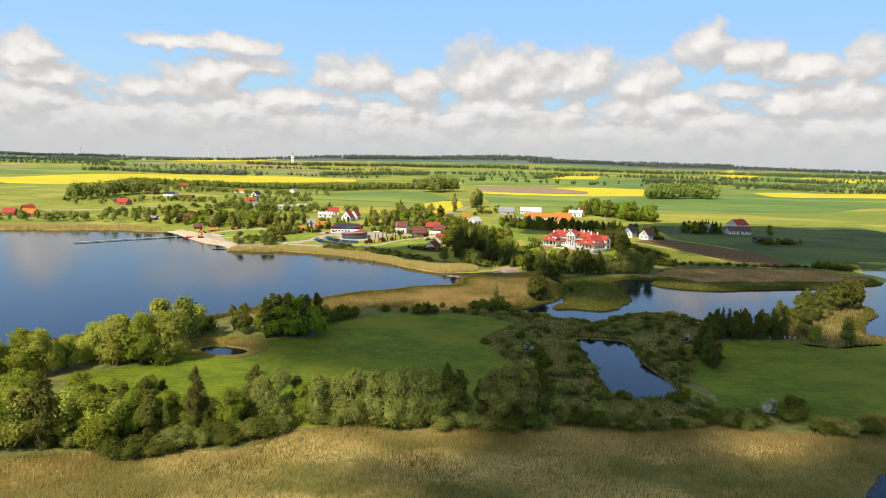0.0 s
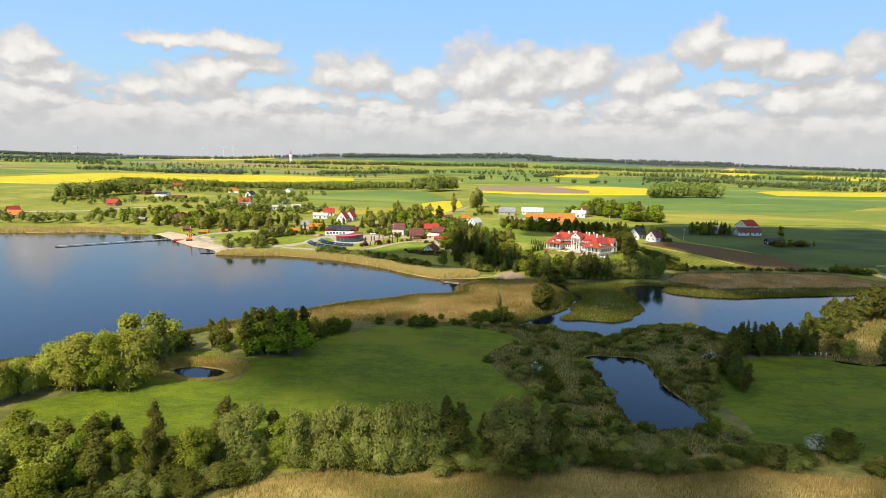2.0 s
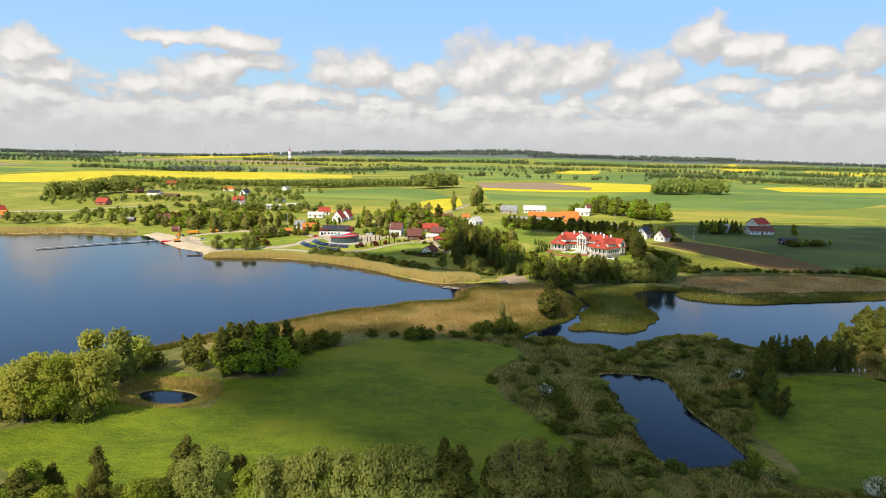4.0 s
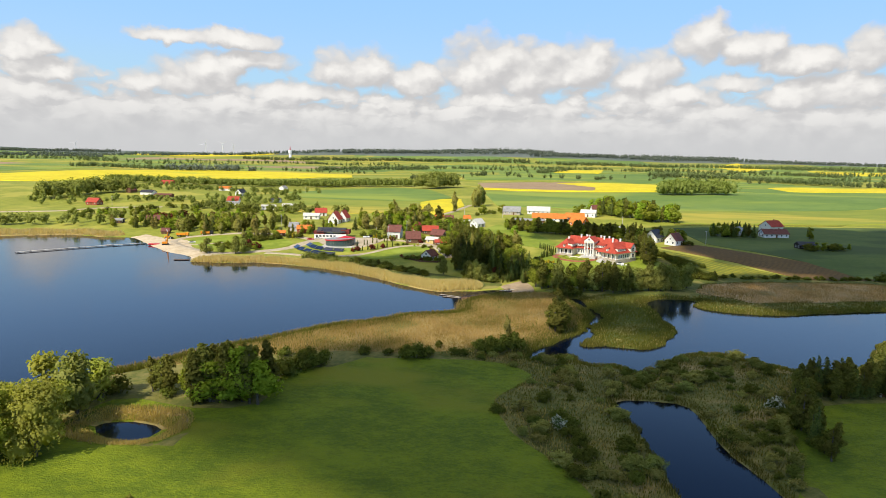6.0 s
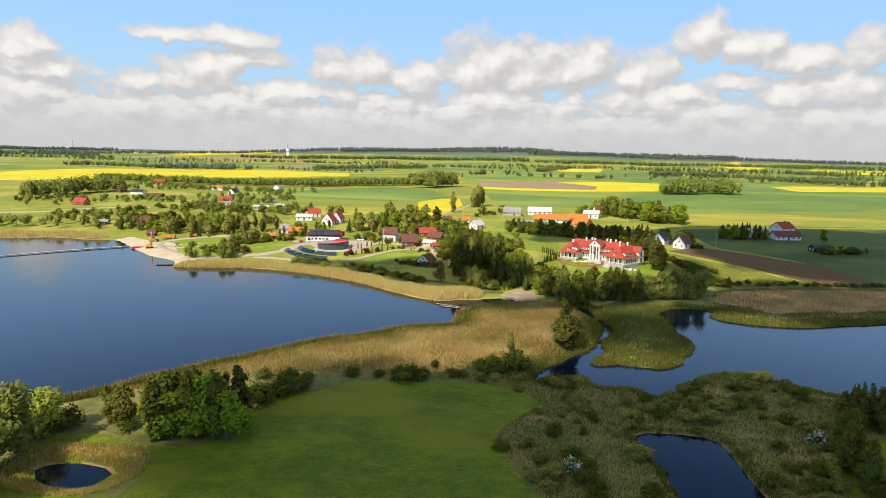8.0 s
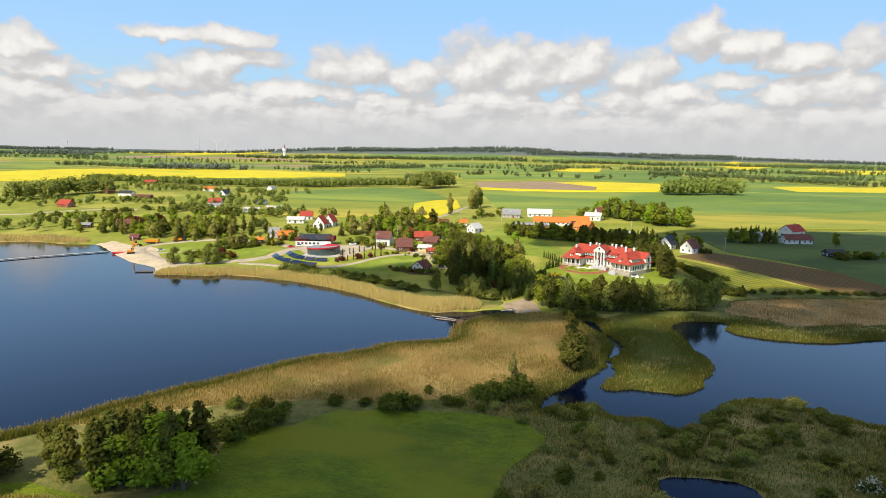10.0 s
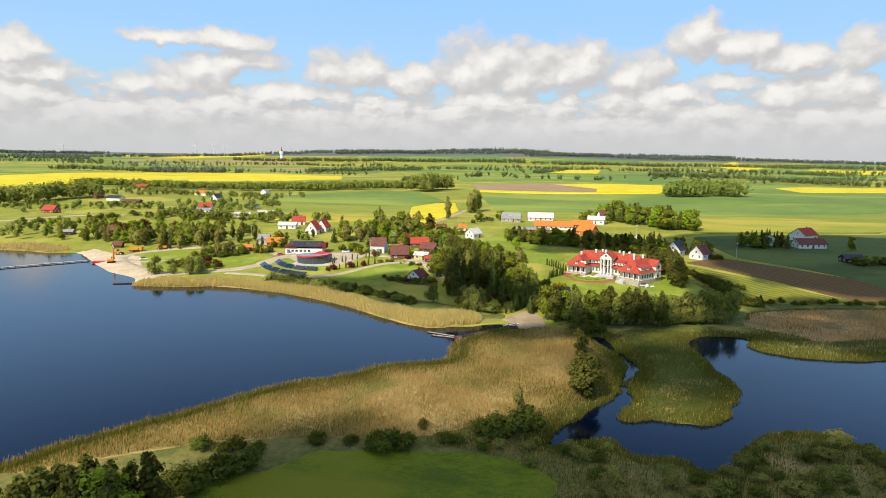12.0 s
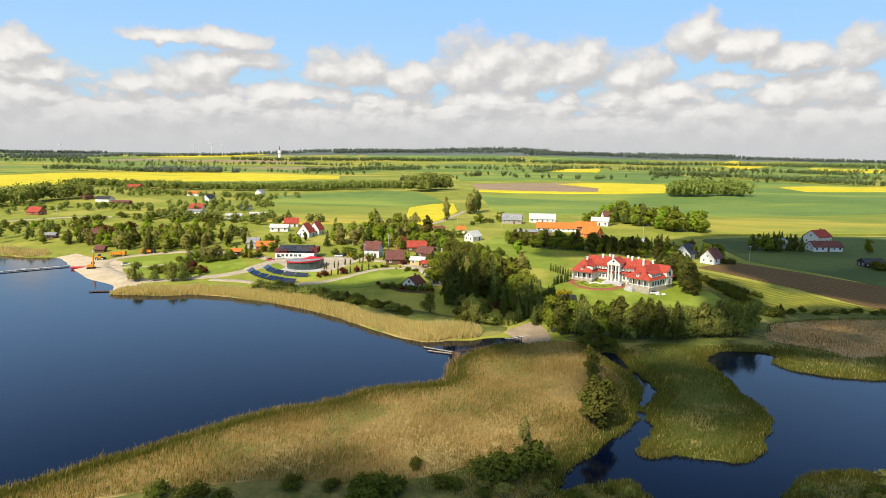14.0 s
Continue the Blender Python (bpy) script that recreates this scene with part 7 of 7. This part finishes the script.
def car(x, y, rz, mat, label):
    top = thing("car", x, y, rz, label, "car")
    part("body", box(bmesh.new(), -2.1, 2.1, -0.85, 0.85, 0.3, 0.95, 0.18), M[mat], top)
    part("cabin", box(bmesh.new(), -1.3, 0.9, -0.75, 0.75, 0.9, 1.45, 0.2), M["pane"], top)
    for wx in (-1.3, 1.3):
        for s in (-1, 1):
            wheel(top, wx, s * 0.75, 0.32, 0.2)


car(-20, 384, 110, "darkroof", "dark car parked beside the cottage lane")
car(-14, 377, 100, "white", "silver car parked beside the cottage")
car(-70, 431, 10, "steel", "pale car parked on the village lane")
car(-178, 420, 40, "white", "white car on the park lawn")
car(-68, 434, 80, "darkroof", "dark car parked on the village lane")
for x_, y_, m_ in ((-104, 424, "redpaint"), (-100, 427, "white"), (74, 366, "white")):
    car(x_, y_, 10, m_, "car parked on pale paving")


def fence(line, label, mat="white", high=1.3, gap=2.5):
    top = thing("fence", line[0][0], line[0][1], 0, label, "fence", "", 0.0)
    x0, y0 = line[0]
    for (ax, ay), (bx, by) in zip(line, line[1:]):
        n = max(1, int(math.hypot(bx - ax, by - ay) / gap))
        for i in range(n):
            x, y = ax + (bx - ax) * i / n, ay + (by - ay) * i / n
            x2, y2 = ax + (bx - ax) * (i + 1) / n, ay + (by - ay) * (i + 1) / n
            z, z2 = gz(x, y), gz(x2, y2)
            part("post", boxes((x - x0 - 0.18, x - x0 + 0.18, y - y0 - 0.18, y - y0 + 0.18, z - 0.3, z + high)), M[mat], top)
            part("panel", poly(bmesh.new(), ((x - x0, y - y0, z + 0.1), (x2 - x0, y2 - y0, z2 + 0.1), (x2 - x0, y2 - y0, z2 + high * 0.8), (x - x0, y - y0, z + high * 0.8))), M["wood"], top)


fence([(-42.9, 548), (-32.1, 522), (-22.8, 492), (-14.3, 468.8), (-8, 451)], "long garden fence with white posts along the lane", "white", 1.5, 3.0)
fence([(-41, 376), (-30, 365), (-18, 362)], "low brown garden fence round the cottage", "wood", 1.1, 2.0)
fence([(98, 193.0), (107, 192.2)], "short white rail fence in the meadow", "white", 0.9, 1.4)


def turbine(x, y, hub, turn):
    z = gz(x, y)
    top = thing("wind_turbine", x, y, 0, "white three-bladed wind turbine on the horizon", "wind turbine", "wind turbines", z)
    part("tower", tube(bmesh.new(), (0, 0, -3), (0, 0, hub - z), 3.2, 1.6, 12), M["turbine"], top)
    part("nacelle", box(bmesh.new(), -2.2, 2.2, -6, 3, hub - z - 1.5, hub - z + 2.5, 0.6), M["turbine"], top)
    rot = part("rotor", tube(bmesh.new(), (0, -8, hub - z), (0, -5.5, hub - z), 1.4, 1.8, 10), M["turbine"], top)
    for i in range(3):
        b = part("blade", poly(bmesh.new(), ((-0.9, 0, 1), (0.9, 0.3, 1), (1.4, 0.3, 9), (0.3, 0.1, 38), (-0.2, 0, 38), (-0.9, 0, 9)), ((-0.9, 0.7, 1), (0.9, 1.0, 1), (1.4, 1.0, 9), (0.3, 0.4, 38), (-0.2, 0.3, 38), (-0.9, 0.7, 9))), M["turbine"], rot)
        b.matrix_basis = pose(0, -7.2, hub - z, 0, turn + 120 * i, 0)


for x_, h_, t_ in ((-1895, 138, 20), (-1772, 140, 60), (-1699, 134, 95), (-2827, 126, 40)):
    turbine(x_, 4300, h_, t_)


def mast(x, y, high):
    z = gz(x, y)
    top = thing("radio_mast", x, y, 0, "white and red lattice radio mast on the horizon", "mast", "", z)
    part("shaft", boxes((-6, 6, -6, 6, -3, high * 0.52)), M["steel"], top)
    part("drum", tube(bmesh.new(), (0, 0, high * 0.52), (0, 0, high * 0.72), 11, 10, 10), M["steel"], top)
    part("spire", tube(bmesh.new(), (0, 0, high * 0.72), (0, 0, high), 3.0, 1.0, 6), M["redpaint"], top)


mast(-1010, 3350, 74)


def pole(x, y, h):
    top = thing("power_pole", x, y, random.uniform(-20, 20), "grey concrete power pole with a cross arm", "pole", "power poles")
    part("shaft", tube(bmesh.new(), (0, 0, -0.5), (0, 0, h), 0.16, 0.1, 6), M["concrete"], top)
    part("cross_arm", boxes((-0.9, 0.9, -0.07, 0.07, h - 0.6, h - 0.45)), M["concrete"], top)


for x_, y_ in ((-212, 800), (-70, 470), (-55, 424), (142, 436), (105, 500), (-140, 480), (-11, 560), (-345, 612), (-47, 455), (20, 545)):
    pole(x_, y_, 8.5)
# Garden furniture by the manor.
for x_, y_ in ((75, 364), (77.5, 364.5)):
    t_ = thing("garden_bench", x_, y_, 20, "white garden bench on the manor lawn", "bench")
    part("seat", boxes((-0.9, 0.9, -0.25, 0.25, 0.42, 0.48)), M["white"], t_)
    part("backrest", boxes((-0.9, 0.9, 0.22, 0.28, 0.48, 0.95)), M["white"], t_)
    for s_ in (-0.8, 0.8):
        part("leg", boxes((s_ - 0.05, s_ + 0.05, -0.22, 0.22, 0, 0.42)), M["white"], t_)
house(36, 348, 5, 6, 5, 2.2, 4.0, "darkwood", "darkroof", "dark timber garden pavilion among trees", False, "pavilion", False, "pavilion")
